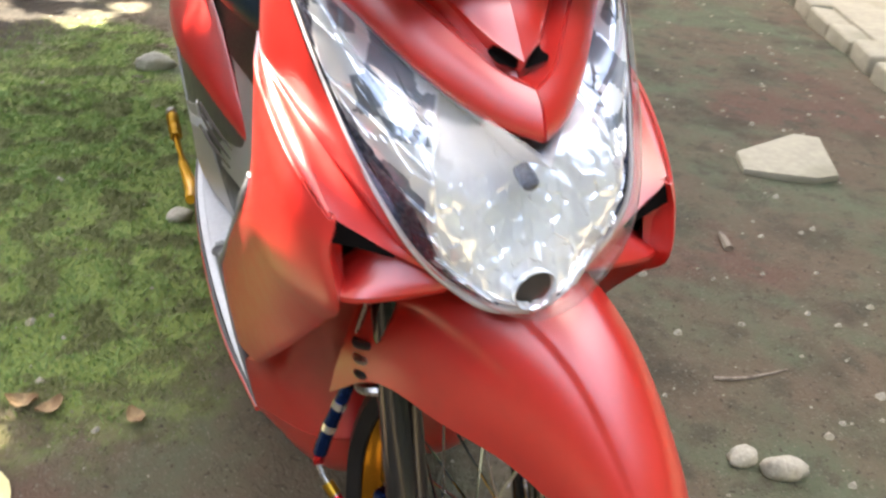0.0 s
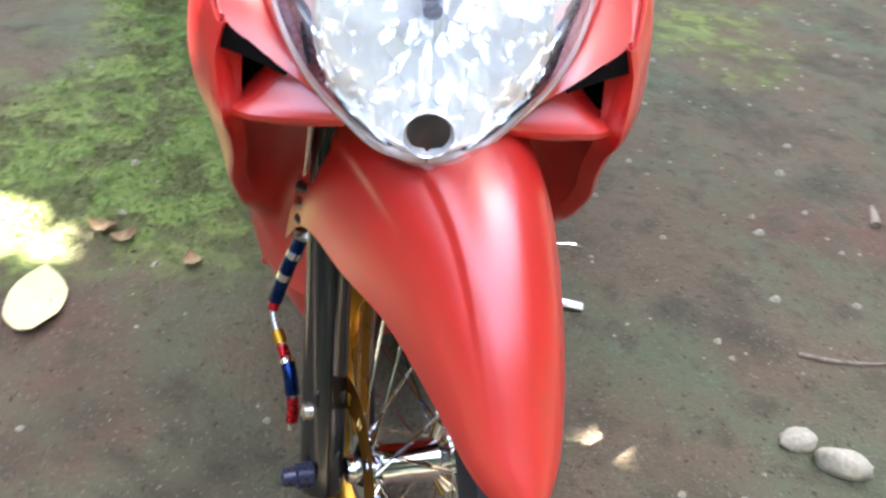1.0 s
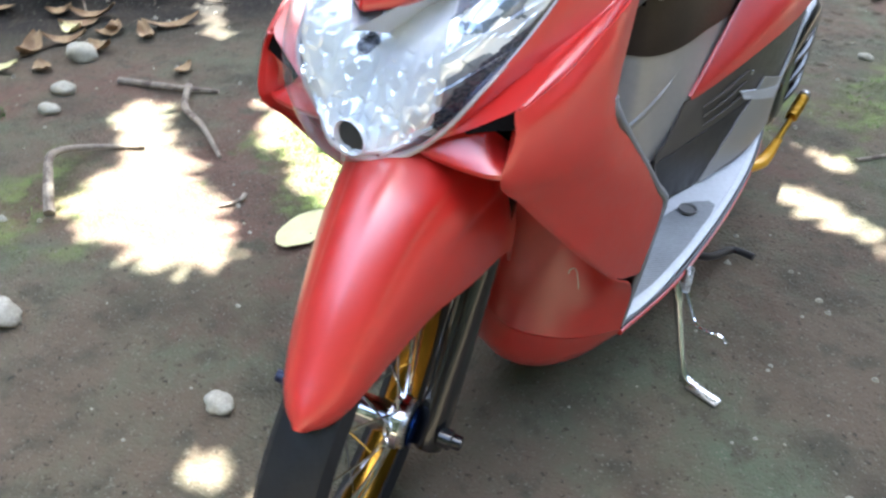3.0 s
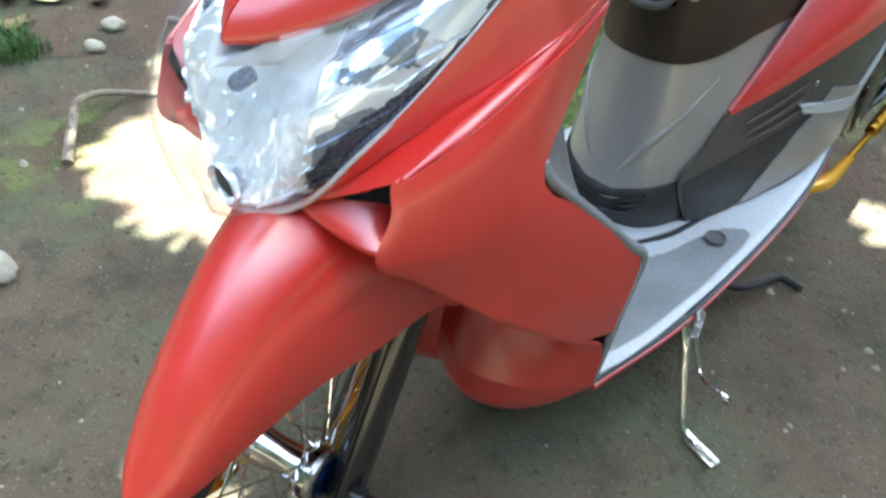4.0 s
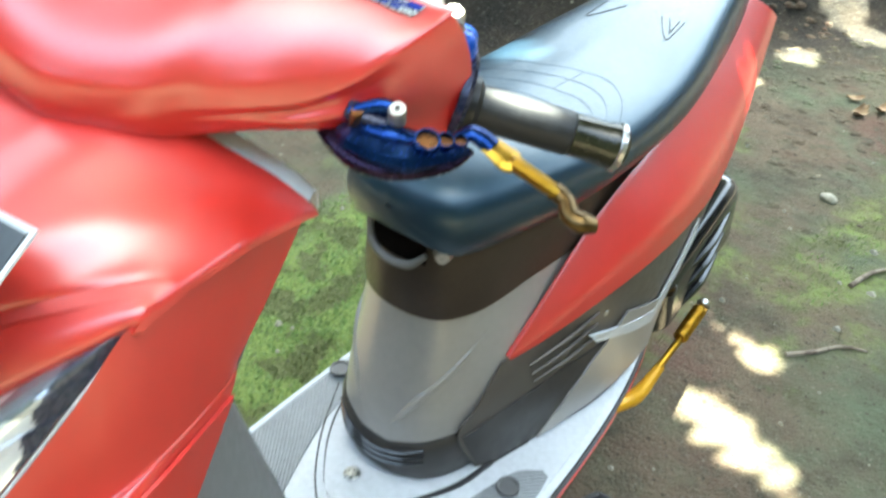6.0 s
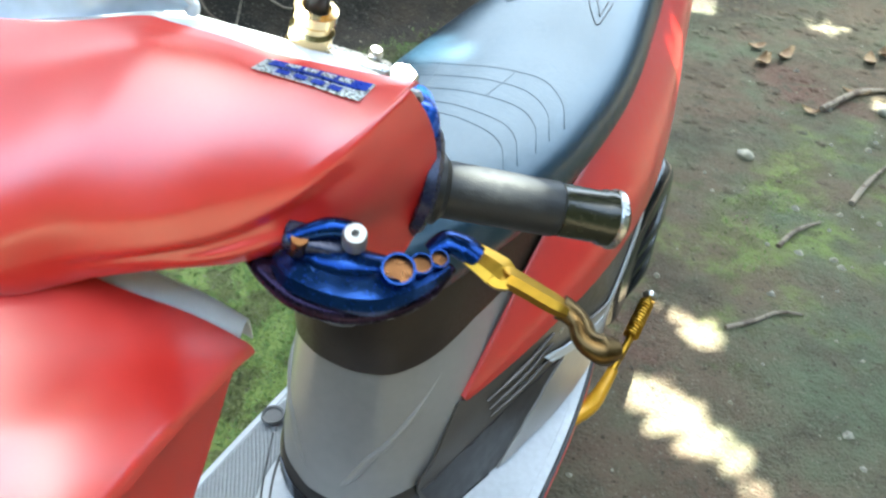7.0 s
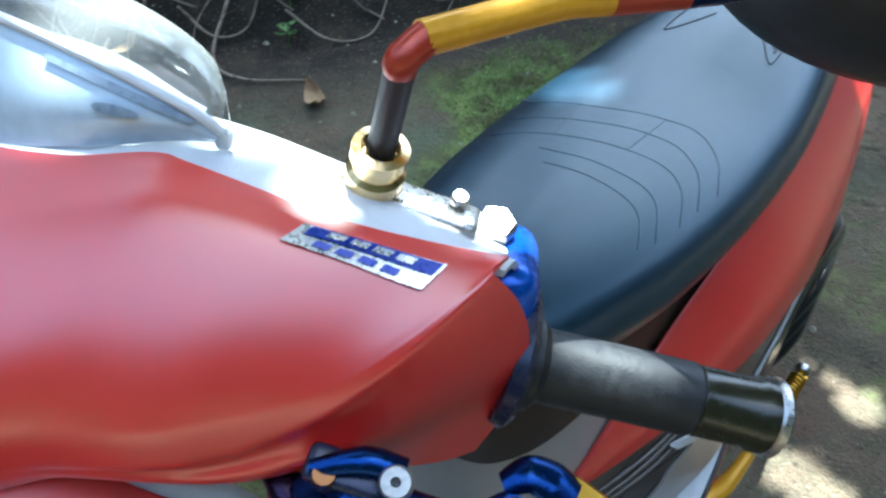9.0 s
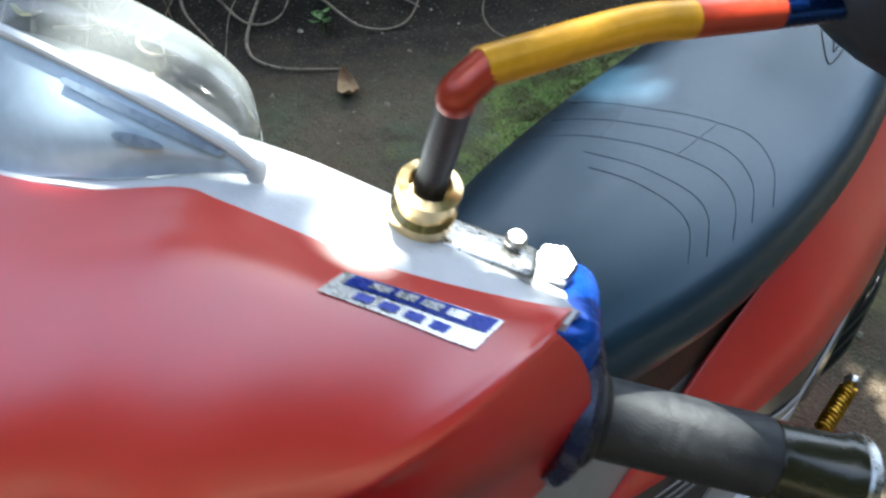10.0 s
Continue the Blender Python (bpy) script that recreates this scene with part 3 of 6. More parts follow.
def lens_grid(inset=0.0, push=0.017, nu=56, nv=16):
    e, c = np.array(EDGE), np.array(CORE)
    mid = (e + c) / 2 + np.array([[0, -push * k, 0] for k in (0.7, 1.0, 1.2, 1.2, 1.1, 0.9, 0.7, 0.5, 0.1)]) + np.array([[0.25 * k, 0, 0] for k in (0, 0.004, 0.008, 0.010, 0.010, 0.006, 0.004, 0.002, 0)]) + np.array([[0.3 * k, -0.5 * k, 0.8 * k] for k in (0, 0, 0, 0.002, 0.007, 0.011, 0.011, 0.008, 0.002)]) + np.array([[k, -0.3 * k, 0] for k in (0, 0.004, 0.010, 0.014, 0.015, 0.012, 0.008, 0.004, 0)])
    g = patch([c, mid, e], nu, nv)
    g = g + np.array([0, inset, inset * 0.25])
    if inset:
        g[..., 0] *= 0.94
    return g


headlight = new("headlight")
headlight.parent = scooter
tagged(headlight, "large clear headlight with chromed reflector")
glass = part("lens", joined(sheet(lens_grid(), 0, flip=True), mirrored(sheet(lens_grid(), 0, flip=True))), LENS, headlight, "clear plastic lens")
glass.visible_shadow = False


# share of the lens, from its lower edge, that the reflector leaves free
TRIM = (0.15, 0.10, 0.04, 0.05, 0.09, 0.06, 0.03, 0.02, 0.01)


def shard(p, scale, tilt):
    """The depth of a small tilted facet of the reflector at p."""
    q = Vector((p.x, 0.0, p.z)) * scale
    c = noise.voronoi(q)[1][0]
    n = noise.noise_vector(c * 3.1)
    return tilt * ((q - c).x * n.x + (q - c).z * n.z) / scale


def reflector():
    """Chromed bowl behind the lens, in facets, with fluted side arms."""
    full = lens_grid(0.0, 0.008, 150, 90)
    for k, row in enumerate(full):
        wide = np.clip((row[:, 0] - 0.045) / 0.045, 0, 1)
        row[:, 1] += 0.004 + (0.015 - 0.011 * wide) * (1 - (k / 90) ** 3)
        row[:, 0] *= 0.97 + 0.018 * wide
    g = full.copy()
    rim = np.interp(np.linspace(0, 8, full.shape[1]), range(9), TRIM)
    v = np.linspace(0, 1, len(full))
    for i in range(full.shape[1]):
        for k in range(3):
            g[:, i, k] = np.interp(v * (1 - rim[i]), v, full[:, i, k])
    nv, nu = g.shape[:2]
    for j in range(nv):
        for i in range(nu):
            p = Vector(g[j, i])
            r = math.hypot(p.x, p.z - 0.688)
            up = 0.42 * max(0.0, p.z - 0.612) * max(0.0, 1 - p.x / 0.13)
            if r < 0.080:
                deep = 0.024 * (1 - (r / 0.080) ** 2)
                s = p.x / 0.013
                deep += 0.0022 * abs(math.sin(math.pi * s)) * max(0.0, 1 - (p.z - 0.60) / 0.07) + 0.0012 * noise.noise(p * 24) + shard(p, 72, 0.28) + 0.0016 * abs(math.sin(6 * math.atan2(p.x, 0.688 - p.z) + 0.6 * math.sin(r * 160))) * r / 0.08
            else:
                deep = -0.005 * math.exp(-((r - 0.084) / 0.004) ** 2)
                s = (p.x * 0.6 - p.z * 0.8) / 0.026
                deep += 0.005 * (s - math.floor(s)) + 0.002 * noise.noise(p * 26) + shard(p, 40, 0.42)
            deep += up - 0.003 * math.exp(-(math.hypot(p.x, p.z - 0.622) / 0.027) ** 4)
            g[j, i, 1] += deep
    bm = sheet(g, 0, flip=True)
    # dark fields between the chromed pieces of the side arms
    for f in bm.faces:
        p = f.calc_center_median()
        if math.hypot(p.x, p.z - 0.688) > 0.086:
            c = noise.voronoi(Vector((p.x * 0.8 + p.z * 0.6, 0.0, (p.z * 0.8 - p.x * 0.6) * 1.35)) * 46)[1][0]
            f.material_index = 1 if noise.noise(c * 5.3) > 0.02 else 0
            edge_x = float(np.interp(p.z, (0.642, 0.672, 0.708, 0.756), (0.088, 0.108, 0.126, 0.142)))
            if edge_x - p.x < float(np.interp(p.z, (0.640, 0.660, 0.700, 0.742), (0.010, 0.020, 0.018, 0.0))) + 0.003 * noise.noise(p * 90):
                f.material_index = 2
    return bm


part("reflector", joined(reflector(), mirrored(reflector())), [REFLECTOR, ARM_DARK, HOUSING], headlight, "faceted chromed reflector with dark fields", angle=0.22)


def housing():
    e, c, w = np.array(EDGE[2:]), np.array(CORE[2:]), np.array(TRIM[2:])[:, None]
    return sheet(patch([e + np.array([0, 0.005, 0.0]), e * (1 - w / 2) + c * w / 2 + np.array([0, 0.008, 0.001]), e * (1 - w) + c * w + np.array([0, 0.014, 0.002])], 40, 8), 0, flip=False)


def housing_top():
    c = np.array(CORE[4:])
    return sheet(patch([c + np.array([0, 0.006, -0.002]), c + np.array([0, 0.030, -0.010]), c + np.array([0, 0.060, -0.022])], 40, 6), 0, flip=False)


pair("light_housing", housing, HOUSING, headlight, "dark blue housing wall")
pair("light_housing", housing_top, LIGHT_GREY, headlight, "pale grey housing wall")
part("bulb", lathe([(0.003, -0.012), (0.0075, -0.010), (0.0080, 0.003), (0.0070, 0.009), (0.004, 0.012), (0.0, 0.013)], 20, along((-0.003, -0.024, 0.703), (-0.003, -0.08, 0.693))), HOUSING, headlight, "grey bulb cap")
ring = part("position_lamp", lathe([(0.0160, -0.006), (0.0180, -0.006), (0.0192, -0.001), (0.0185, 0.001), (0.0172, -0.001), (0.0158, -0.005), (0.0160, -0.006)], 32, along((0, -0.063, 0.621), (0, -0.110, 0.621))), REFLECTOR, headlight, "chrome ringed position lamp")
part("position_lamp_inside", lathe([(0.0, -0.0045), (0.0164, -0.0045)], 28, along((0, -0.063, 0.621), (0, -0.110, 0.621))), BLACK, headlight, "dark bowl")


def light_rim():
    e = np.array(EDGE)
    return tube(e + np.array([0, 0.003, 0.0]), [0.0050, 0.0045, 0.0035, 0.0028, 0.0022, 0.0018, 0.0015, 0.0015, 0.0012], 10, 60)


part("lens_seal", joined(light_rim(), mirrored(light_rim())), CLEAR_EDGE, headlight, "cloudy clear lens edge")
for s in (-1, 1):
    part("turn_signal", lathe([(0.003, 0), (0.006, 0.001), (0.0065, 0.008), (0.004, 0.014), (0.0, 0.016)], 16, along((s * 0.127, 0.123, 0.794), (s * 0.145, 0.08, 0.81))), AMBER, headlight, "amber bulb")


# side cowls: the shelf under the headlight band and the side panel meet in a rounded ridge
RIDGE = [(0.154, 0.000, 0.675), (0.165, 0.045, 0.698), (0.1735, 0.100, 0.722), (0.176, 0.160, 0.739), (0.165, 0.220, 0.742), (0.160, 0.236, 0.744)]
SHELF_LINE = [(0.063, -0.032, 0.617), (0.090, -0.022, 0.638), (0.108, -0.002, 0.656), (0.124, 0.026, 0.676), (0.144, 0.067, 0.700), (0.159, 0.111, 0.719), (0.172, 0.158, 0.741), (0.164, 0.220, 0.752), (0.158, 0.240, 0.756)]


def drawn_back(edge, inner, most=0.010):
    """The edge's points drawn back towards the inner points."""
    out = []
    for i, (a, b) in enumerate(zip(np.array(edge), np.array(inner))):
        d = np.linalg.norm(b - a)
        out.append(a + (b - a) / max(d, 1e-6) * min(most if i else 0.0025, 0.5 * d))
    return np.array(out)


def cowl_upper():
    a = [(0.060, -0.036, 0.615), (0.086, -0.028, 0.642), (0.107, -0.011, 0.672), (0.128, 0.032, 0.710), (0.145, 0.086, 0.757), (0.156, 0.136, 0.801), (0.160, 0.178, 0.837), (0.1510, 0.250, 0.842), (0.141, 0.324, 0.824)]
    c = [(0.064, -0.030, 0.619), (0.096, -0.021, 0.637), (0.128, -0.009, 0.656)] + RIDGE
    u = SHELF_LINE
    a, c, u = np.array(a), np.array(c), np.array(u)
    c[3:] = drawn_back(c[3:], u[3:])
    out = np.array([[0.5, -0.3, -0.1]]) * 0.003
    band = patch([a, a * 0.5 + u * 0.5 + out, u * 0.96 + a * 0.04, u], 40, 10)
    shelf = patch([u, u * 0.5 + c * 0.5 - np.array([[0.0003, 0, 0.001]]), c], 40, 8)
    return sheet(np.concatenate([band, shelf[1:]]), 0, flip=True)


def cowl_side():
    rows = [[(0.154, 0.000, 0.675), (0.1675, 0.055, 0.703), (0.1755, 0.110, 0.726), (0.176, 0.160, 0.739), (0.160, 0.236, 0.744)],
            [(0.160, -0.008, 0.650), (0.178, 0.040, 0.670), (0.185, 0.090, 0.688), (0.184, 0.130, 0.696), (0.172, 0.184, 0.690)],
            [(0.157, -0.022, 0.608), (0.180, 0.026, 0.612), (0.192, 0.070, 0.620), (0.195, 0.095, 0.626), (0.193, 0.118, 0.632)],
            [(0.161, 0.012, 0.570), (0.184, 0.060, 0.568), (0.197, 0.110, 0.570), (0.200, 0.145, 0.573), (0.200, 0.175, 0.572)],
            [(0.169, 0.050, 0.525), (0.188, 0.100, 0.510), (0.200, 0.155, 0.505), (0.206, 0.205, 0.505), (0.207, 0.238, 0.505)],
            [(0.184, 0.100, 0.467), (0.196, 0.150, 0.450), (0.205, 0.200, 0.440), (0.210, 0.245, 0.438), (0.213, 0.291, 0.440)],
            [(0.194, 0.165, 0.400), (0.201, 0.200, 0.390), (0.206, 0.225, 0.385), (0.210, 0.250, 0.383), (0.213, 0.288, 0.395)],
            [(0.198, 0.200, 0.366), (0.201, 0.225, 0.350), (0.204, 0.245, 0.342), (0.207, 0.262, 0.336), (0.209, 0.276, 0.335)]]
    top = drawn_back(rows[0], rows[1])
    rows[0] = [tuple(p) for p in top]
    rows = [[(r[0][0] - 0.010, r[0][1] + 0.014, r[0][2] - 0.001), (r[0][0] - 0.004, r[0][1] + 0.001, r[0][2])] + r for r in rows]
    # the ridge itself, from the shelf's edge over to the side's
    line = np.array(RIDGE)
    u = np.array(SHELF_LINE[3:])
    a, b = drawn_back(line, u), np.array(top)

    def along_y(q):
        q = q[np.argsort(q[:, 1])]
        w = np.linspace(0, 1, 40)
        e = (q[:, 1] - q[0, 1]) / (q[-1, 1] - q[0, 1])
        return np.stack([np.interp(w, e, q[:, k]) for k in range(3)], 1)
    a, k, b = along_y(a), along_y(line), along_y(b)
    ridge = np.array([a * (1 - f) ** 2 + k * 2 * f * (1 - f) + b * f * f for f in np.linspace(0, 1, 9)])
    return joined(sheet(patch(rows, 26, 44), 0.003, flip=False), sheet(ridge, 0.0, flip=True))


INNER_ROWS = [[(0.0, 0.150, 0.622), (0.050, 0.130, 0.618), (0.105, 0.070, 0.612), (0.137, 0.012, 0.609), (0.157, -0.022, 0.606)],
              [(0.0, 0.250, 0.540), (0.050, 0.250, 0.540), (0.105, 0.240, 0.540), (0.150, 0.165, 0.530), (0.169, 0.050, 0.525)],
              [(0.0, 0.265, 0.460), (0.050, 0.265, 0.460), (0.105, 0.255, 0.455), (0.165, 0.200, 0.450), (0.184, 0.100, 0.467)],
              [(0.0, 0.232, 0.360), (0.050, 0.225, 0.355), (0.105, 0.225, 0.345), (0.160, 0.235, 0.340), (0.198, 0.200, 0.366)],
              [(0.0, 0.220, 0.295), (0.060, 0.200, 0.290), (0.115, 0.206, 0.275), (0.160, 0.228, 0.268), (0.205, 0.262, 0.312)],
              [(0.0, 0.205, 0.240), (0.075, 0.170, 0.240), (0.125, 0.195, 0.228), (0.160, 0.225, 0.224), (0.198, 0.272, 0.226)]]


def cowl_inner():
    return sheet(patch(INNER_ROWS, 26, 30), 0.003, flip=False)


def scoop_wall():
    return sheet(patch([[(0.154, 0.000, 0.675), (0.148, 0.010, 0.668), (0.140, 0.020, 0.662)], [(0.158, -0.010, 0.645), (0.151, -0.001, 0.642), (0.143, 0.008, 0.640)], [(0.157, -0.022, 0.607), (0.151, -0.014, 0.606), (0.144, -0.004, 0.606)]], 8, 10), 0.003, flip=True)


def belly():
    rows = [[(0.0, 0.205, 0.240), (0.075, 0.170, 0.240), (0.125, 0.195, 0.228), (0.160, 0.225, 0.224), (0.198, 0.272, 0.226)],
            [(0.0, 0.200, 0.180), (0.060, 0.178, 0.178), (0.112, 0.200, 0.170), (0.155, 0.240, 0.176), (0.196, 0.290, 0.206)],
            [(0.0, 0.235, 0.135), (0.055, 0.218, 0.132), (0.105, 0.235, 0.134), (0.150, 0.280, 0.150), (0.192, 0.340, 0.192)],
            [(0.0, 0.320, 0.120), (0.055, 0.310, 0.120), (0.105, 0.325, 0.130), (0.150, 0.370, 0.148), (0.190, 0.420, 0.186)],
            [(0.0, 0.620, 0.120), (0.055, 0.620, 0.122), (0.110, 0.620, 0.134), (0.150, 0.620, 0.150), (0.190, 0.620, 0.182)],
            [(0.0, 0.900, 0.140), (0.055, 0.900, 0.142), (0.110, 0.900, 0.150), (0.150, 0.900, 0.162), (0.186, 0.900, 0.188)]]
    return sheet(patch(rows, 24, 40), 0.003, flip=False)


pair("side_cowl_upper", cowl_upper, RED, label="satin red cowl beside the headlight")
pair("side_cowl", cowl_side, RED, label="satin red leg shield side")
part("inner_cowl", narrow(joined(cowl_inner(), mirrored(cowl_inner()))), RED, scooter, "red inner cowl behind the wheel")

inner_grid = patch(INNER_ROWS, 60, 80).reshape(-1, 3)


def on_inner(x, z, lift=0.002):
    p = inner_grid[int(np.argmin((inner_grid[:, 0] - x) ** 2 + (inner_grid[:, 2] - z) ** 2))]
    return (x, float(p[1]) - lift, z)


part("wire_end", tube([on_inner(x, z) for x, z in ((0.128, 0.322), (0.130, 0.330), (0.136, 0.331), (0.141, 0.318), (0.145, 0.302))], 0.0011, 8, 30), STEEL, scooter, "thin bright wire end")


part("under_cowl", narrow(joined(belly(), mirrored(belly()))), RED, scooter, "red under cowl")


# air scoops under the headlight
def scoop_wing():
    rows = [[(0.064, -0.018, 0.624), (0.087, -0.007, 0.633), (0.106, 0.003, 0.637), (0.120, 0.013, 0.630), (0.132, 0.022, 0.616)],
            [(0.063, -0.024, 0.618), (0.093, -0.016, 0.622), (0.118, -0.007, 0.622), (0.133, 0.002, 0.613), (0.145, 0.007, 0.607)],
            [(0.062, -0.028, 0.612), (0.100, -0.026, 0.609), (0.130, -0.022, 0.607), (0.144, -0.016, 0.606), (0.156, -0.010, 0.606)],
            [(0.062, -0.022, 0.604), (0.100, -0.020, 0.601), (0.130, -0.014, 0.600), (0.144, -0.008, 0.600), (0.156, -0.002, 0.600)]]
    return sheet(patch(rows, 18, 12), 0.003, flip=False)


# black sheet that paints the shade inside the scoop
def scoop_inside_shade():
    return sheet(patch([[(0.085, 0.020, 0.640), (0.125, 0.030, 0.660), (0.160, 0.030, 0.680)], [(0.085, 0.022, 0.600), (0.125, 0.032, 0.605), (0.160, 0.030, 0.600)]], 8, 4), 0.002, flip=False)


pair("scoop_wall", scoop_wall, RED, label="red scoop wall")
part("stem_shroud", sheet(patch([[(-0.062, 0.070, 0.622), (-0.03, 0.088, 0.625), (0, 0.096, 0.626), (0.03, 0.088, 0.625), (0.062, 0.070, 0.622)], [(-0.062, 0.100, 0.540), (-0.03, 0.118, 0.540), (0, 0.124, 0.540), (0.03, 0.118, 0.540), (0.062, 0.100, 0.540)], [(-0.058, 0.130, 0.470), (-0.03, 0.145, 0.466), (0, 0.150, 0.465), (0.03, 0.145, 0.466), (0.058, 0.130, 0.470)]], 16, 12), 0.003), BLACK, scooter, "black shroud round the steering stem")
steered("stem_yoke", tube([(-0.085, 0.075, 0.500), (-0.04, 0.070, 0.545), (0.04, 0.070, 0.545), (0.085, 0.075, 0.500)], [0.016, 0.020, 0.020, 0.016], 14), BLACK, scooter, "black fork yoke")
for k in range(4):
    steered("stem_ring", lathe([(0.026, -0.004), (0.028, 0.0), (0.026, 0.004)], 20, pose(-0.082, 0.090 - 0.006 * k, 0.470 - 0.014 * k, -26)), STEEL if k % 2 else BLACK, scooter)
pair("scoop_wing", scoop_wing, RED, label="red air scoop wing")
pair("scoop_shade_sheet", scoop_inside_shade, SHADE_BLACK, label="black sheet for the shade inside the scoop")


# black triangle laid over the surface as the shade at the wing's end
def scoop_end_shade():
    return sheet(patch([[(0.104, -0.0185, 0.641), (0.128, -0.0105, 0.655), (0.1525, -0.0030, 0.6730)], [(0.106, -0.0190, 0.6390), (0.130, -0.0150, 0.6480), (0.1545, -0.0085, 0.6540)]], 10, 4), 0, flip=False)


pair("scoop_end_shade", scoop_end_shade, SHADE_BLACK, label="black sheet for the shade at the wing's end")


# inner leg shield, facing the rider
def leg_shield():
    rows = [[(0.0, 0.280, 0.850), (0.060, 0.275, 0.850), (0.106, 0.270, 0.826), (0.134, 0.318, 0.812)],
            [(0.0, 0.285, 0.700), (0.070, 0.272, 0.700), (0.130, 0.215, 0.700), (0.166, 0.192, 0.700)],
            [(0.0, 0.305, 0.600), (0.080, 0.285, 0.600), (0.150, 0.190, 0.610), (0.190, 0.128, 0.630)],
            [(0.0, 0.322, 0.520), (0.080, 0.306, 0.520), (0.155, 0.238, 0.520), (0.2045, 0.222, 0.522)],
            [(0.0, 0.336, 0.440), (0.080, 0.325, 0.440), (0.160, 0.285, 0.440), (0.2110, 0.290, 0.441)],
            [(0.0, 0.350, 0.330), (0.080, 0.340, 0.330), (0.160, 0.300, 0.330), (0.204, 0.272, 0.334)],
            [(0.0, 0.364, 0.225), (0.080, 0.352, 0.225), (0.150, 0.318, 0.225), (0.192, 0.285, 0.225)]]
    return sheet(patch(rows, 20, 40), 0.003, flip=True)


part("leg_shield", narrow(joined(leg_shield(), mirrored(leg_shield()))), SHIELD_GREY, scooter, "grey plastic inner leg shield")


def shield_rim():
    return tube([(0.1910, 0.124, 0.645), (0.1950, 0.130, 0.624), (0.1985, 0.176, 0.573), (0.2045, 0.232, 0.512), (0.209, 0.266, 0.472), (0.2135, 0.295, 0.440), (0.212, 0.290, 0.400), (0.209, 0.276, 0.335), (0.197, 0.274, 0.228)], [0.004, 0.0055, 0.0060, 0.0060, 0.0070, 0.0070, 0.0065, 0.0055, 0.005], 10, 110)


part("shield_rim", shield_rim(), GREY, scooter, "grey rim of the leg shield")
part("shield_rim", narrow(mirrored(shield_rim())), GREY, scooter)


# footboard
def board(inset=0.0, z=0.0):
    rows = []
    for y, w, h in ((0.275, 0.196, 0.236), (0.340, 0.205, 0.222), (0.450, 0.212, 0.212), (0.600, 0.216, 0.206), (0.750, 0.214, 0.204), (0.880, 0.206, 0.208), (0.990, 0.190, 0.222), (1.050, 0.172, 0.240)):
        w -= inset
        rows.append([(-w, y, h - 0.006 + z), (-w + 0.010, y, h + z), (-w * 0.5, y, h + 0.004 + z), (0, y, h + 0.006 + z), (w * 0.5, y, h + 0.004 + z), (w - 0.010, y, h + z), (w, y, h - 0.006 + z)])
    return sheet(patch(rows, 36, 36), 0.012, flip=False)


footboard = part("footboard", narrow(board()), BOARD_GREY, scooter, "light grey plastic footboard")


def board_edge(s, dx=0.0, z=0.0):
    return [(s * (w + dx), y, h + z) for y, w, h in ((0.275, 0.197, 0.224), (0.450, 0.213, 0.200), (0.600, 0.217, 0.194), (0.750, 0.215, 0.192), (0.880, 0.207, 0.196), (0.990, 0.191, 0.210), (1.050, 0.173, 0.228))]


for s in (-1, 1):
    part("edge_strip", narrow(tube(board_edge(s, 0.001), 0.004, 8, 60)), BLACK, footboard, "black edge strip")
    part("edge_trim", narrow(tube(board_edge(s, 0.001, -0.010), 0.005, 8, 60)), RED, footboard, "red lower trim")
for x, y in ((0.166, 0.640), (-0.166, 0.655), (0.150, 0.330), (-0.165, 0.350)):
    part("screw_well", lathe([(0.0, -0.004), (0.011, -0.004), (0.013, 0.004), (0.016, 0.005), (0.017, 0.002)], 20, pose(x, y, 0.212)), SHIELD_GREY, footboard, "sunken screw")
    part("screw_head", lathe([(0.0, 0.001), (0.003, 0.0015), (0.0075, 0.001), (0.008, -0.002)], 16, pose(x, y, 0.2095)), STEEL, footboard, "bright screw head")


def board_top(x, y):
    h = float(np.interp(y, (0.275, 0.340, 0.450, 0.600, 0.750), (0.236, 0.222, 0.212, 0.206, 0.204)))
    return h + float(np.interp(abs(x), (0, 0.106, 0.200), (0.006, 0.004, 0.0)))


# ribbed grips on both sides of the footboard
GRIP_IN = [(0.046, 0.372), (0.054, 0.413), (0.091, 0.482), (0.127, 0.558), (0.140, 0.612), (0.158, 0.672), (0.186, 0.700)]
GRIP_OUT = [(0.186, 0.330), (0.196, 0.400), (0.200, 0.470), (0.203, 0.540), (0.203, 0.600), (0.203, 0.660), (0.198, 0.696)]


def grip_mat():
    a, b = np.array([(x, y, 0) for x, y in GRIP_IN]), np.array([(x, y, 0) for x, y in GRIP_OUT])
    g = patch([a, a * 0.67 + b * 0.33, a * 0.33 + b * 0.67, b], 30, 12)
    for row in g:
        for p in row:
            p[2] = board_top(p[0], p[1]) + 0.0012
    return sheet(g, 0.001, flip=True)


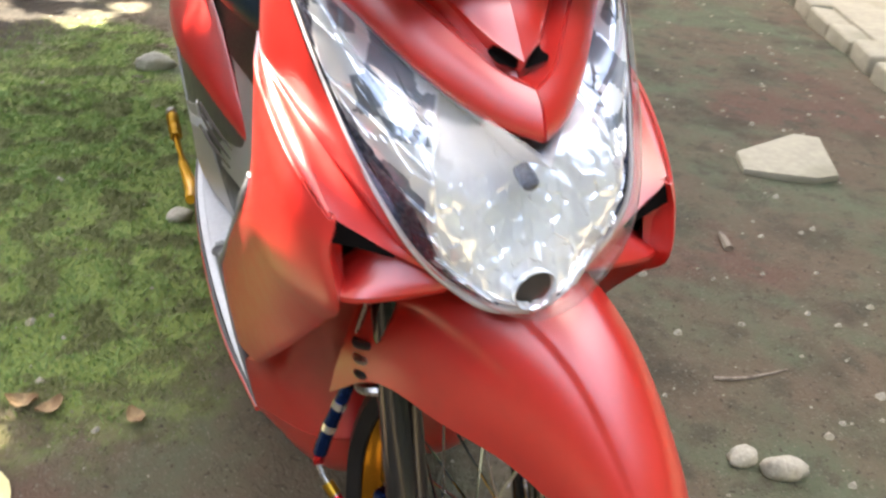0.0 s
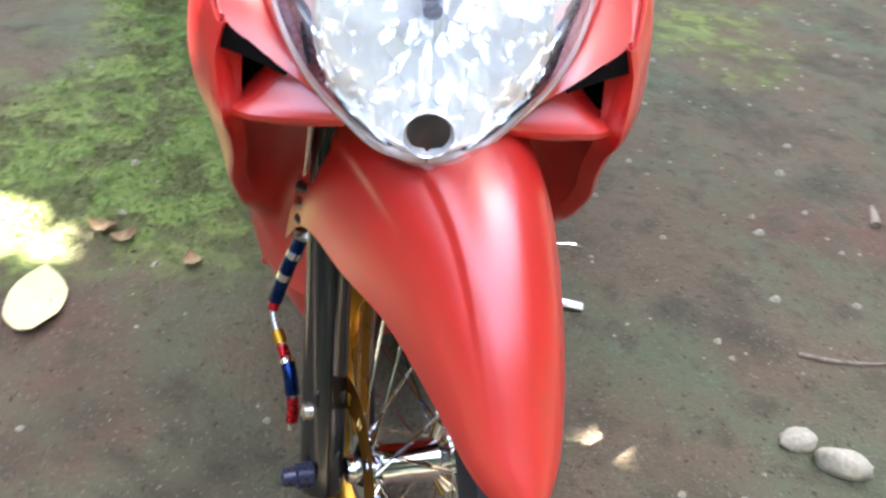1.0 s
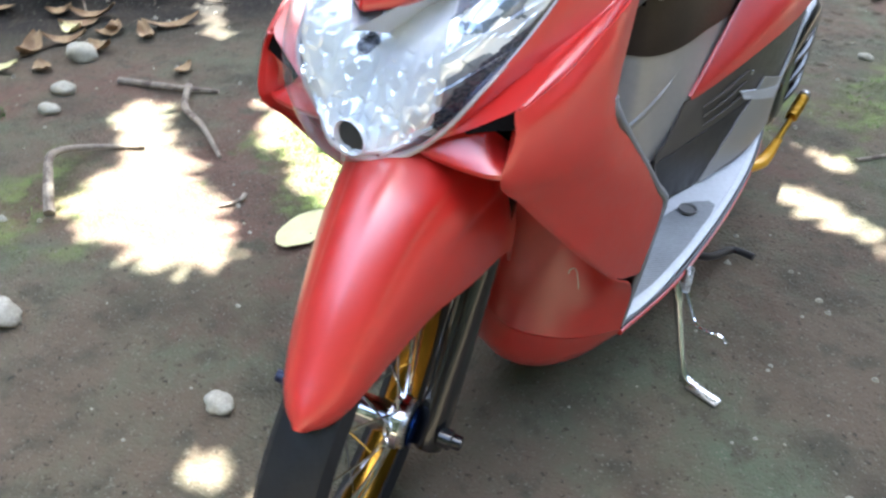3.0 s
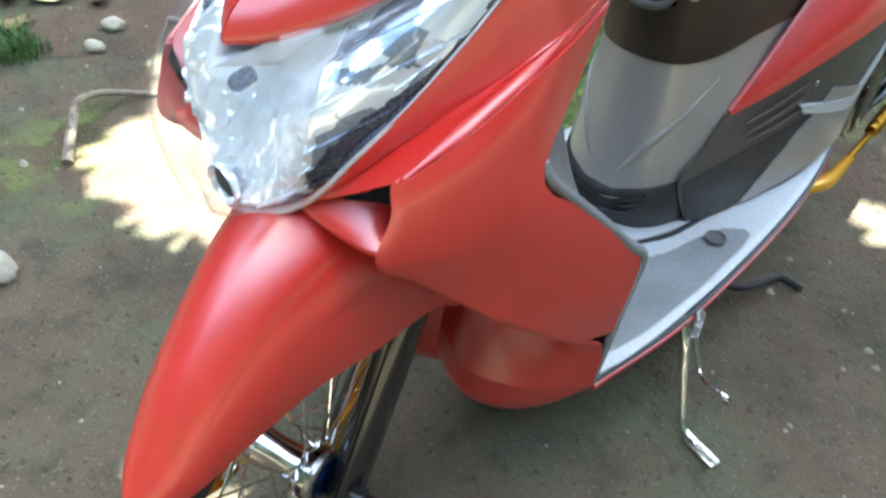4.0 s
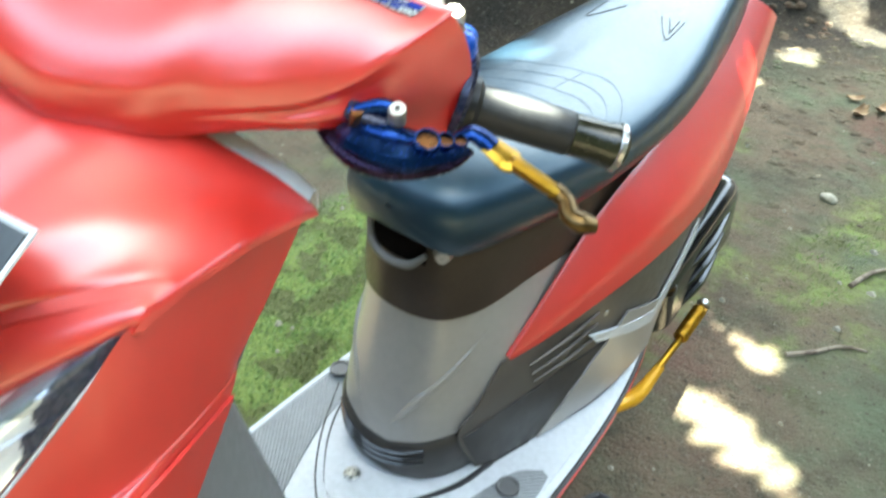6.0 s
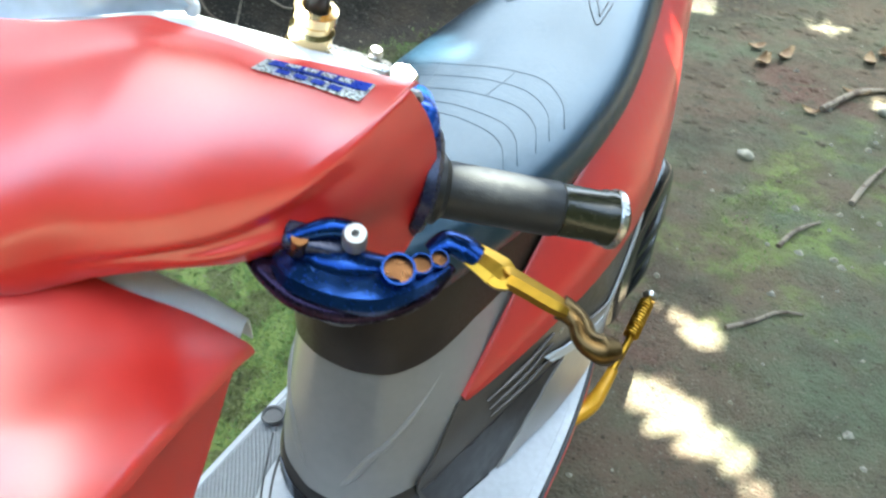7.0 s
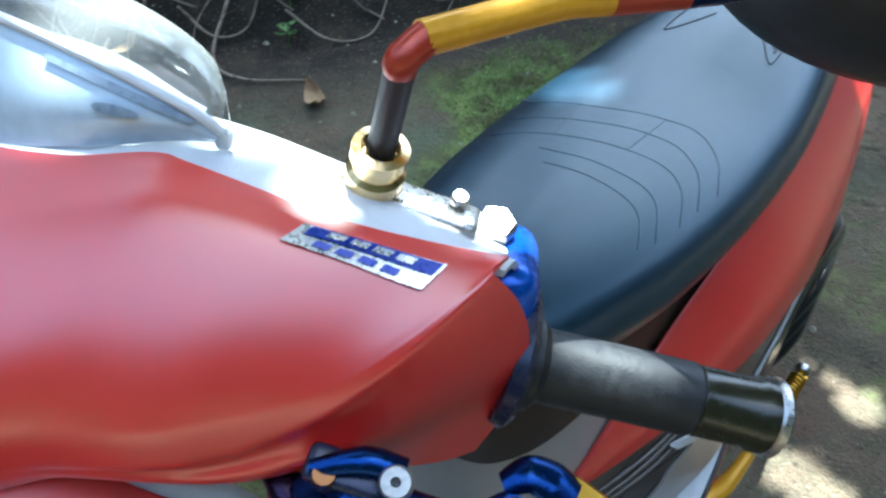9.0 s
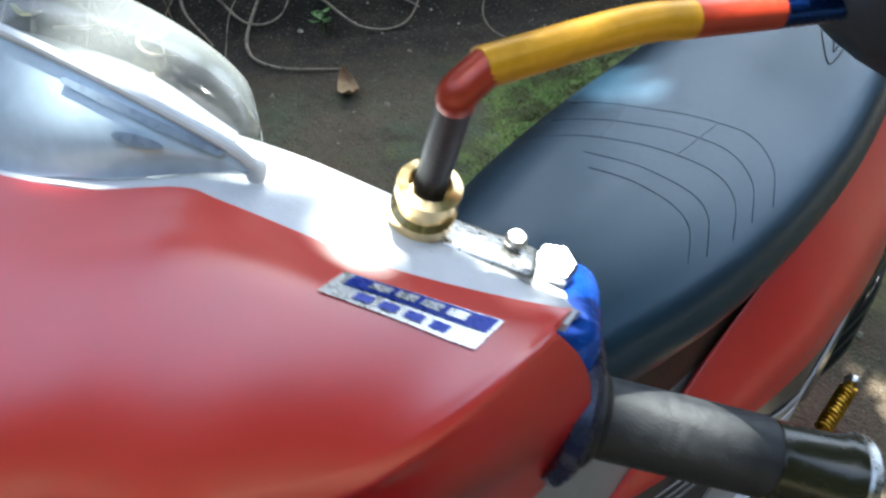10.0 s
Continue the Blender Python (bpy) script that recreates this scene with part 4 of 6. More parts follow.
def grip_ribs():
    """Fine slanting ridges over a grip."""
    outline = GRIP_IN + GRIP_OUT[::-1]
    bm = bmesh.new()
    along_x, along_y = 0.67, 0.742
    for k in range(-70, 30):
        run = []
        for m in range(40, 260):
            s, c = m * 0.004, k * 0.0055
            x, y = s * along_x + c * along_y, s * along_y - c * along_x
            hit = False
            for (x0, y0), (x1, y1) in zip(outline, outline[1:] + outline[:1]):
                if (y0 > y) != (y1 > y) and x < x0 + (x1 - x0) * (y - y0) / (y1 - y0):
                    hit = not hit
            if hit:
                run.append((x, y))
        if len(run) > 3:
            ring = []
            for x, y in (run[0], run[len(run) // 2], run[-1]):
                z = board_top(x, y) + 0.0012
                ring.append([bm.verts.new((x + w * along_y, y - w * along_x, z + h)) for w, h in ((-0.0015, 0), (-0.0006, 0.0011), (0.0006, 0.0011), (0.0015, 0))])
            for p, q in zip(ring, ring[1:]):
                for i in range(3):
                    bm.faces.new((p[i], p[i + 1], q[i + 1], q[i]))
    bmesh.ops.recalc_face_normals(bm, faces=bm.faces)
    return bm


pair("grip_mat", grip_mat, RIB_GREY, footboard, "ribbed grey foot grip")
pair("grip_ribs", grip_ribs, RIB_GREY, footboard)
GROOVE = [(-0.150, 0.634), (-0.099, 0.545), (-0.043, 0.476), (0.006, 0.446), (0.051, 0.478), (0.101, 0.587), (0.142, 0.730)]
part("groove_line", tube([(x, y, board_top(x, y) + 0.0004) for x, y in GROOVE], 0.0013, 6, 60), BLACK, footboard, "thin dark groove")


# hatch in front of the seat post, with its groove and screw
def hatch(w=0.118, z=0.010):
    rows = []
    for k, (y, f) in enumerate(((0.468, 0.05), (0.476, 0.20), (0.500, 0.40), (0.545, 0.68), (0.600, 0.90), (0.660, 1.00))):
        rows.append([(-w * f, y, 0.214 + z), (-w * f * 0.5, y - 0.004, 0.216 + z), (0, y - 0.006, 0.217 + z), (w * f * 0.5, y - 0.004, 0.216 + z), (w * f, y, 0.214 + z)])
    return sheet(patch(rows, 16, 20), 0.006, flip=False)


part("hatch", hatch(0.127, 0.002), BLACK, footboard, "black groove")
part("hatch_cover", hatch(0.121, 0.005), BOARD_GREY, footboard, "grey hatch cover")
part("hatch_screw", lathe([(0.0, 0.004), (0.008, 0.004), (0.010, 0.001), (0.012, 0.0)], 18, pose(-0.008, 0.512, 0.226)), STEEL, footboard, "steel screw")


# post under the seat: rows of U-shaped sections from the board up to the seat
def post_rows(levels):
    rows = []
    for z, yf, w, yb, wb in levels:
        h = [(wb, yb, z), (w * 1.05 * 0.5 + wb * 0.5, yf + (yb - yf) * 0.55, z), (w, yf + 0.085, z), (w * 0.72, yf + 0.026, z), (w * 0.36, yf + 0.005, z)]
        rows.append([(-a, b, c) for a, b, c in h] + [(0, yf, z)] + h[::-1])
    return rows


post = new("seat_post")
post.parent = scooter
tagged(post, "bronze grey plastic body under the seat")
def lower_band():
    g = patch(post_rows([(0.210, 0.554, 0.101, 1.00, 0.160), (0.240, 0.545, 0.104, 1.00, 0.164), (0.268, 0.546, 0.106, 1.00, 0.166), (0.280, 0.556, 0.101, 1.00, 0.163)]), 60, 14)
    for row in g:
        for p in row:
            p[2] += (p[2] - 0.210) * 0.40 * min(1.0, abs(p[0]) / 0.09)
    return sheet(g, 0.003, flip=True)


part("lower_band", lower_band(), SMOOTH_BLACK, post, "dark lower band")
part("post_shell", sheet(patch(post_rows([(0.284, 0.552, 0.103, 1.00, 0.166), (0.320, 0.556, 0.104, 1.00, 0.166), (0.380, 0.570, 0.102, 1.00, 0.164), (0.440, 0.584, 0.098, 1.00, 0.142), (0.500, 0.596, 0.092, 1.00, 0.130), (0.550, 0.602, 0.088, 1.00, 0.124)]), 60, 28), 0.003, flip=True), BROWN_GREY, post, "bronze grey shell")
def upper_band():
    g = patch(post_rows([(0.488, 0.591, 0.096, 1.00, 0.130), (0.530, 0.591, 0.095, 1.00, 0.128), (0.570, 0.594, 0.092, 1.00, 0.124), (0.606, 0.600, 0.088, 1.00, 0.120)]), 60, 14)
    for row in g:
        for p in row:
            p[2] += 0.16 * max(0.0, 0.606 - p[2]) * min(1.0, max(0.0, p[1] - 0.60) / 0.12) - 0.004
    return sheet(g, 0.003, flip=True)


part("upper_band", upper_band(), BAND_BRONZE, post, "dark band under the seat")


for s in (1, -1):
    part("shell_crease", tube([(0, 0.553, 0.292), (s * 0.029, 0.559, 0.322), (s * 0.052, 0.573, 0.362), (s * 0.081, 0.611, 0.411), (s * 0.096, 0.660, 0.456)], [0.001, 0.0045, 0.0055, 0.0045, 0.001], 14, 40), BROWN_GREY, post)
for k in range(3):
    part("vent_slot", tube([(s * x, y, z - 0.011 * k) for s, x, y, z in ((1, 0.074, 0.5645, 0.288), (1, 0.044, 0.5470, 0.276), (1, 0.0, 0.5410, 0.267), (-1, 0.044, 0.5470, 0.276), (-1, 0.074, 0.5645, 0.288))], 0.0026, 8, 30), GLOSS_BLACK, post)


# seat
def seat():
    rows = []
    for y, w, low, top in ((0.575, 0.004, 0.634, 0.640), (0.577, 0.034, 0.622, 0.648), (0.584, 0.064, 0.608, 0.660), (0.600, 0.088, 0.597, 0.673), (0.634, 0.105, 0.593, 0.683), (0.690, 0.121, 0.592, 0.686), (0.780, 0.140, 0.590, 0.684), (0.900, 0.150, 0.590, 0.682),
                           (1.020, 0.149, 0.592, 0.684), (1.120, 0.140, 0.594, 0.694), (1.250, 0.118, 0.598, 0.710), (1.400, 0.088, 0.604, 0.722), (1.520, 0.056, 0.616, 0.724), (1.560, 0.030, 0.630, 0.716)):
        tall = top - low
        side = [(w * 0.84, y, low - 0.004), (w * 0.93, y, low + 0.008), (w * 0.99, y, low + tall * 0.30), (w * 0.975, y, low + tall * 0.53), (w * 0.90, y, low + tall * 0.74), (w * 0.74, y, top - tall * 0.11), (w * 0.50, y, top - tall * 0.032), (w * 0.25, y, top - tall * 0.004)]
        rows.append(side + [(0, y, top + 0.002)] + [(-a, b, c) for a, b, c in side[::-1]])
    g = patch(rows, 64, 70)
    for k in range(5):
        g[1:-1, 1:-1] = g[1:-1, 1:-1] * 0.5 + (g[:-2, 1:-1] + g[2:, 1:-1] + g[1:-1, :-2] + g[1:-1, 2:]) * 0.125
    bm = sheet(g, 0, flip=False, loop=True)
    bmesh.ops.holes_fill(bm, edges=[e for e in bm.edges if e.is_boundary], sides=0)
    return bm, g


seat_bm, seat_grid = seat()
seat_ob = part("seat", seat_bm, VINYL, scooter, "blue-black vinyl seat with stitched seams")


def seat_top(x, y):
    """The height of the seat's upper side at x, y."""
    i = min(max(int(np.searchsorted(seat_grid[:, 32, 1], y)) - 1, 0), len(seat_grid) - 2)
    f = (y - seat_grid[i, 32, 1]) / (seat_grid[i + 1, 32, 1] - seat_grid[i, 32, 1])
    row = seat_grid[i] * (1 - f) + seat_grid[i + 1] * f
    half = row[12:53][np.argsort(row[8:41, 0])]
    return float(np.interp(x, half[:, 0], half[:, 2]))


def seat_line(name, pts, r, mat, label="", lift=0.0):
    return part(name, tube([(x, y, seat_top(x, y) + lift) for x, y in spline([(x, y, 0) for x, y in pts], 40)[:, :2]], r, 6, 80), mat, seat_ob, label)


for pts in ([(-0.124, 0.902), (-0.061, 0.925), (0.024, 0.952), (0.062, 0.955), (0.098, 0.928), (0.120, 0.885)],
            [(-0.112, 0.862), (-0.052, 0.893), (0.012, 0.914), (0.056, 0.918), (0.093, 0.894), (0.116, 0.850)],
            [(-0.108, 0.824), (-0.048, 0.858), (0.026, 0.878), (0.066, 0.878), (0.094, 0.858), (0.114, 0.818)],
            [(-0.049, 0.826), (0.010, 0.838), (0.058, 0.838), (0.086, 0.822), (0.108, 0.782)],
            [(-0.030, 0.806), (0.018, 0.814), (0.056, 0.811), (0.082, 0.796), (0.101, 0.762)]):
    seat_line("seam", pts, 0.0008, VINYL, lift=-0.0002)
for pts in ([(-0.064, 0.928), (-0.058, 0.900), (-0.052, 0.860)], [(0.026, 0.952), (0.024, 0.918), (0.022, 0.880)]):
    seat_line("seam", pts, 0.0008, VINYL, lift=-0.0002)
for pts in ([(0.030, 1.180), (0.046, 1.150), (0.067, 1.120), (0.068, 1.150), (0.066, 1.185)], [(0.042, 1.182), (0.054, 1.160), (0.062, 1.142), (0.061, 1.160), (0.059, 1.184)],
            [(-0.030, 1.180), (-0.046, 1.150), (-0.067, 1.120), (-0.068, 1.150), (-0.066, 1.185)]):
    seat_line("seat_emblem_line", pts, 0.0008, SEAM, "thin printed line", 0.0003)

# red tail panels and the grey body below them
def tail_panel():
    upper = [(0.117, 0.684, 0.399), (0.124, 0.750, 0.458), (0.130, 0.830, 0.523), (0.137, 0.906, 0.565), (0.138, 0.980, 0.582), (0.134, 1.050, 0.591), (0.114, 1.205, 0.602), (0.088, 1.360, 0.618), (0.060, 1.520, 0.655)]
    lower = [(0.118, 0.686, 0.392), (0.141, 0.735, 0.411), (0.168, 0.805, 0.437), (0.194, 0.910, 0.462), (0.200, 1.020, 0.468), (0.195, 1.130, 0.474), (0.170, 1.280, 0.500), (0.130, 1.450, 0.545), (0.094, 1.600, 0.602)]
    tuck = [(x - 0.012, y, z - 0.006) for x, y, z in lower]
    mid = [((a[0] * 0.4 + b[0] * 0.6) + k, a[1] * 0.4 + b[1] * 0.6, a[2] * 0.4 + b[2] * 0.6 + k * 0.25) for a, b, k in zip(upper, lower, (0, 0.005, 0.009, 0.012, 0.014, 0.014, 0.013, 0.010, 0.006))]
    roll = [(x - 0.006, y, z + 0.001) for x, y, z in upper]
    return joined(sheet(patch([roll, upper, mid, lower], 60, 18), 0.003, flip=True), sheet(patch([lower, tuck], 60, 4), 0.003, flip=True))


SIDE_ROWS = [[(0.110, 0.676, 0.392), (0.146, 0.765, 0.416), (0.176, 0.870, 0.447), (0.188, 0.980, 0.461), (0.184, 1.110, 0.468), (0.154, 1.300, 0.494)],
             [(0.107, 0.630, 0.342), (0.144, 0.770, 0.350), (0.174, 0.880, 0.362), (0.188, 0.990, 0.374), (0.184, 1.110, 0.398), (0.158, 1.290, 0.440)],
             [(0.100, 0.602, 0.304), (0.150, 0.780, 0.280), (0.176, 0.880, 0.268), (0.186, 0.980, 0.290), (0.180, 1.100, 0.340), (0.156, 1.260, 0.400)],
             [(0.112, 0.640, 0.208), (0.156, 0.790, 0.208), (0.178, 0.880, 0.210), (0.186, 0.970, 0.226), (0.178, 1.080, 0.290), (0.150, 1.230, 0.370)]]


def side_body():
    return sheet(patch(SIDE_ROWS, 30, 20), 0.003, flip=False)


pair("tail_panel", tail_panel, RED, label="satin red tail panel")
pair("side_body", side_body, DARK_GREY, label="dark grey side panel")

SIDE_GRID = patch(SIDE_ROWS, 60, 40).reshape(-1, 3)


def on_side(y, z, lift):
    k = int(np.argmin((SIDE_GRID[:, 1] - y) ** 2 + (SIDE_GRID[:, 2] - z) ** 2))
    return (float(SIDE_GRID[k, 0]) + lift, y, z)


def side_facet(corners, lift=0.004, thick=0.003):
    """A raised panel on the side body; corners as y, z."""
    def make():
        (a, b, c, d) = [np.array(q, float) for q in corners]
        g = []
        for v in np.linspace(0, 1, 9):
            row = []
            for u in np.linspace(0, 1, 13):
                y, z = (a * (1 - u) + b * u) * (1 - v) + (d * (1 - u) + c * u) * v
                row.append(on_side(y, z, lift))
            g.append(row)
        g = np.array(g)
        for k in range(2):
            g[1:-1, 1:-1, 0] = (g[:-2, 1:-1, 0] + g[2:, 1:-1, 0] + g[1:-1, :-2, 0] + g[1:-1, 2:, 0]) / 4
        return sheet(g, thick, flip=False)
    return make


pair("side_skirt", side_facet(((0.606, 0.302), (0.862, 0.336), (0.745, 0.213), (0.640, 0.213)), 0.002), SMOOTH_BLACK, label="smooth black lower skirt")
pair("side_facet", side_facet(((0.742, 0.212), (0.900, 0.375), (1.030, 0.330), (1.010, 0.235)), 0.005), BROWN_GREY, label="bronze grey raised panel")
pair("side_facet", side_facet(((0.818, 0.372), (0.836, 0.350), (0.990, 0.300), (0.985, 0.326)), 0.009), BOARD_GREY, label="pale grey arrow facet")
pair("side_facet", side_facet(((0.985, 0.326), (0.992, 0.298), (1.110, 0.400), (1.100, 0.440)), 0.008), BOARD_GREY, label="pale grey arrow facet")
for k in range(3):
    for s in (1, -1):
        x0, y0, z0 = on_side(0.715 + 0.006 * k, 0.372 - 0.020 * k, 0.004)
        x1, y1, z1 = on_side(0.830 + 0.006 * k, 0.408 - 0.024 * k, 0.004)
        part("grille_slat", tube([(s * x0, y0, z0), (s * (x0 + x1) / 2 + s * 0.003, (y0 + y1) / 2, (z0 + z1) / 2), (s * x1, y1, z1)], [0.0015, 0.0032, 0.0025], 8), DARK_GREY, scooter)
for s in (1, -1):
    x0, y0, z0 = on_side(0.850, 0.398, 0.002)
    part("panel_screw", lathe([(0.0, 0.003), (0.005, 0.002), (0.006, 0)], 12, along((s * x0, y0, z0), (s * (x0 + 1), y0, z0))), STEEL, scooter)
    peg = new("footpeg")
    peg.parent = scooter
    tagged(peg, "gold folding passenger footpeg")
    out = 0.0 if s > 0 else 0.030
    part("peg_bracket", tube([(s * (0.200 - out * 0.2), 0.880, 0.190), (s * (0.218 - out), 0.940, 0.185), (s * (0.226 - out), 1.000, 0.210)], [0.010, 0.013, 0.008], 12), YELLOW, peg, "yellow bracket")
    part("peg_rod", tube([(s * (0.225 - out), 0.995, 0.212), (s * (0.230 - out), 1.050, 0.236), (s * (0.230 - out), 1.140, 0.254)], 0.006, 12), GOLD, peg)
    part("peg_coil", tube([(s * (0.230 - out) + 0.010 * math.cos(k * 1.1), 1.050 + 0.0011 * k, 0.240 + 0.0002 * k + 0.010 * math.sin(k * 1.1)) for k in range(70)], 0.0026, 6, 280), GOLD, peg, "knurled gold sleeve")
    part("peg_cap", lathe([(0.010, 0), (0.012, 0.004), (0.010, 0.010), (0.0, 0.012)], 16, along((s * (0.230 - out), 1.135, 0.254), (s * (0.231 - out), 1.20, 0.266))), STEEL, peg, "bright cap")
engine = part("engine_cover", block((0.080, 0.300, 0.180), pose(0.150, 1.220, 0.285, 16), 0.038, 5), GLOSS_BLACK, scooter, "gloss black engine cover")
for k in range(3):
    part("cover_rib", tube([(0.180, 1.120 + 0.01 * k, 0.300 - 0.045 * k), (0.191, 1.220, 0.326 - 0.045 * k), (0.180, 1.330, 0.356 - 0.045 * k)], [0.006, 0.011, 0.006], 10), GLOSS_BLACK, engine)
wheel(Vector((0, 1.250, 0.250)), 0.250, 0.080, "rear_wheel", False)
part("seat_lock", lathe([(0.0, 0.010), (0.008, 0.010), (0.010, 0.004), (0.012, 0.0)], 16, along((0.061, 0.600, 0.590), (0.09, 0.55, 0.59))), STEEL, scooter, "steel seat lock")
# black sheet painting the shade under the seat's nose, no real hollow
part("seat_nose_shade", sheet(patch([[(-0.042, 0.5935, z), (-0.022, 0.5895 + dy, z), (0, 0.587 + dy, z), (0.022, 0.5895 + dy, z), (0.042, 0.5935, z)] for z, dy in ((0.566, 0.0), (0.585, 0.0005), (0.602, 0.003), (0.612, 0.005))], 16, 8), 0, flip=True), SHADE_BLACK, scooter, "black sheet for the shade under the seat's nose")
part("seat_hook", tube([(-0.040, 0.590, 0.606), (-0.034, 0.584, 0.578), (-0.018, 0.580, 0.566), (0.004, 0.579, 0.563), (0.028, 0.582, 0.568), (0.044, 0.590, 0.584)], [0.004, 0.005, 0.0055, 0.0055, 0.0055, 0.004], 10, 30), SHIELD_GREY, scooter, "grey luggage hook under the seat")

# number plate on the front cowl: writing as plain bars
number_plate = new("number_plate")
number_plate.parent = scooter
tagged(number_plate, "black number plate with white marks")
PLATE = Matrix.Translation((0.003, 0.098, 0.863)) @ pose(0, 0, 0, 32) @ pose(0, 0, 0, 0, 0, 5)
part("plate_sheet", block((0.272, 0.108, 0.0016), PLATE, 0.0), PLATE_WHITE, number_plate, "white rim")
part("plate_field", block((0.265, 0.101, 0.0016), PLATE @ pose(0, 0, 0.0012), 0.0), PLATE_BLACK, number_plate)
for x in (-0.112, -0.072, -0.047, -0.022, 0.003, 0.062, 0.092):
    for dx in (-0.0065, 0.0065):
        part("plate_mark", block((0.0052, 0.040, 0.0010), PLATE @ pose(x + dx, 0.016, 0.0024), 0.0), PLATE_WHITE, number_plate)
for x in (-0.020, -0.004, 0.026, 0.042):
    part("plate_mark", block((0.0060, 0.020, 0.0010), PLATE @ pose(x, -0.030, 0.0024), 0.0), PLATE_WHITE, number_plate)
for x in (-0.07, 0.07):
    part("plate_bracket", tube([(x, 0.118, 0.862), (x, 0.130, 0.85)], 0.006, 10), BLACK, number_plate)

# ---- handlebar ----
bar_cover = new("handlebar_cover")
bar_cover.parent = scooter
tagged(bar_cover, "satin red handlebar cover with a foil sticker")


# the shell's stations from centre to grip: rear edge, over the dome, to the front ridge
DOME = [[(0.000, 0.324, 0.975), (0.000, 0.306, 0.970), (0.000, 0.288, 0.963), (0.000, 0.250, 0.944), (0.000, 0.228, 0.924), (0.000, 0.222, 0.905)],
        [(0.045, 0.331, 0.982), (0.047, 0.312, 0.976), (0.049, 0.294, 0.970), (0.052, 0.258, 0.950), (0.054, 0.240, 0.930), (0.055, 0.236, 0.911)],
        [(0.078, 0.345, 0.988), (0.078, 0.330, 0.985), (0.079, 0.314, 0.980), (0.080, 0.276, 0.958), (0.080, 0.256, 0.936), (0.080, 0.252, 0.915)],
        [(0.092, 0.347, 0.988), (0.092, 0.334, 0.987), (0.092, 0.320, 0.984), (0.093, 0.284, 0.962), (0.093, 0.263, 0.938), (0.093, 0.258, 0.917)],
        [(0.122, 0.350, 0.986), (0.122, 0.340, 0.986), (0.123, 0.328, 0.983), (0.124, 0.296, 0.965), (0.124, 0.275, 0.944), (0.124, 0.268, 0.925)],
        [(0.140, 0.352, 0.984), (0.141, 0.344, 0.983), (0.143, 0.334, 0.981), (0.145, 0.308, 0.966), (0.147, 0.291, 0.948), (0.147, 0.283, 0.930)],
        [(0.160, 0.357, 0.982), (0.162, 0.350, 0.981), (0.164, 0.342, 0.979), (0.167, 0.322, 0.967), (0.169, 0.308, 0.954), (0.169, 0.301, 0.942)],
        [(0.178, 0.363, 0.980), (0.179, 0.357, 0.979), (0.180, 0.350, 0.977), (0.181, 0.333, 0.969), (0.181, 0.320, 0.961), (0.180, 0.312, 0.952)],
        [(0.194, 0.369, 0.978), (0.194, 0.364, 0.978), (0.194, 0.358, 0.977), (0.194, 0.347, 0.973), (0.193, 0.338, 0.969), (0.192, 0.330, 0.964)],
        [(0.2075, 0.375, 0.976), (0.2073, 0.373, 0.9768), (0.207, 0.371, 0.9774), (0.2067, 0.368, 0.978), (0.2063, 0.3655, 0.9784), (0.206, 0.363, 0.9785)]]
# the band below the ridge: a groove, a second soft ridge and the lower edge with its flap by the grip
BRIM = [[(0.000, 0.222, 0.905), (0.000, 0.222, 0.900), (0.000, 0.223, 0.894), (0.000, 0.226, 0.888), (0.000, 0.230, 0.884), (0.000, 0.236, 0.880)],
        [(0.055, 0.236, 0.911), (0.055, 0.236, 0.906), (0.055, 0.237, 0.901), (0.055, 0.239, 0.895), (0.055, 0.242, 0.889), (0.055, 0.248, 0.884)],
        [(0.080, 0.252, 0.915), (0.080, 0.253, 0.910), (0.080, 0.254, 0.905), (0.080, 0.256, 0.900), (0.080, 0.259, 0.895), (0.080, 0.264, 0.890)],
        [(0.093, 0.258, 0.917), (0.093, 0.260, 0.912), (0.093, 0.260, 0.908), (0.093, 0.262, 0.903), (0.093, 0.265, 0.898), (0.093, 0.271, 0.894)],
        [(0.124, 0.268, 0.925), (0.124, 0.271, 0.921), (0.124, 0.270, 0.917), (0.124, 0.270, 0.914), (0.124, 0.272, 0.910), (0.124, 0.276, 0.906)],
        [(0.147, 0.283, 0.930), (0.148, 0.2855, 0.926), (0.149, 0.285, 0.922), (0.149, 0.282, 0.919), (0.149, 0.282, 0.916), (0.149, 0.285, 0.911)],
        [(0.169, 0.301, 0.942), (0.171, 0.3048, 0.937), (0.174, 0.305, 0.931), (0.177, 0.304, 0.925), (0.178, 0.306, 0.918), (0.177, 0.310, 0.908)],
        [(0.180, 0.312, 0.952), (0.184, 0.3175, 0.946), (0.189, 0.320, 0.938), (0.194, 0.323, 0.926), (0.195, 0.327, 0.910), (0.193, 0.329, 0.890)],
        [(0.192, 0.330, 0.964), (0.198, 0.336, 0.956), (0.204, 0.342, 0.946), (0.209, 0.348, 0.928), (0.210, 0.352, 0.902), (0.206, 0.348, 0.876)],
        [(0.206, 0.363, 0.979), (0.215, 0.370, 0.963), (0.221, 0.375, 0.943), (0.224, 0.372, 0.923), (0.222, 0.371, 0.897), (0.215, 0.362, 0.870)]]


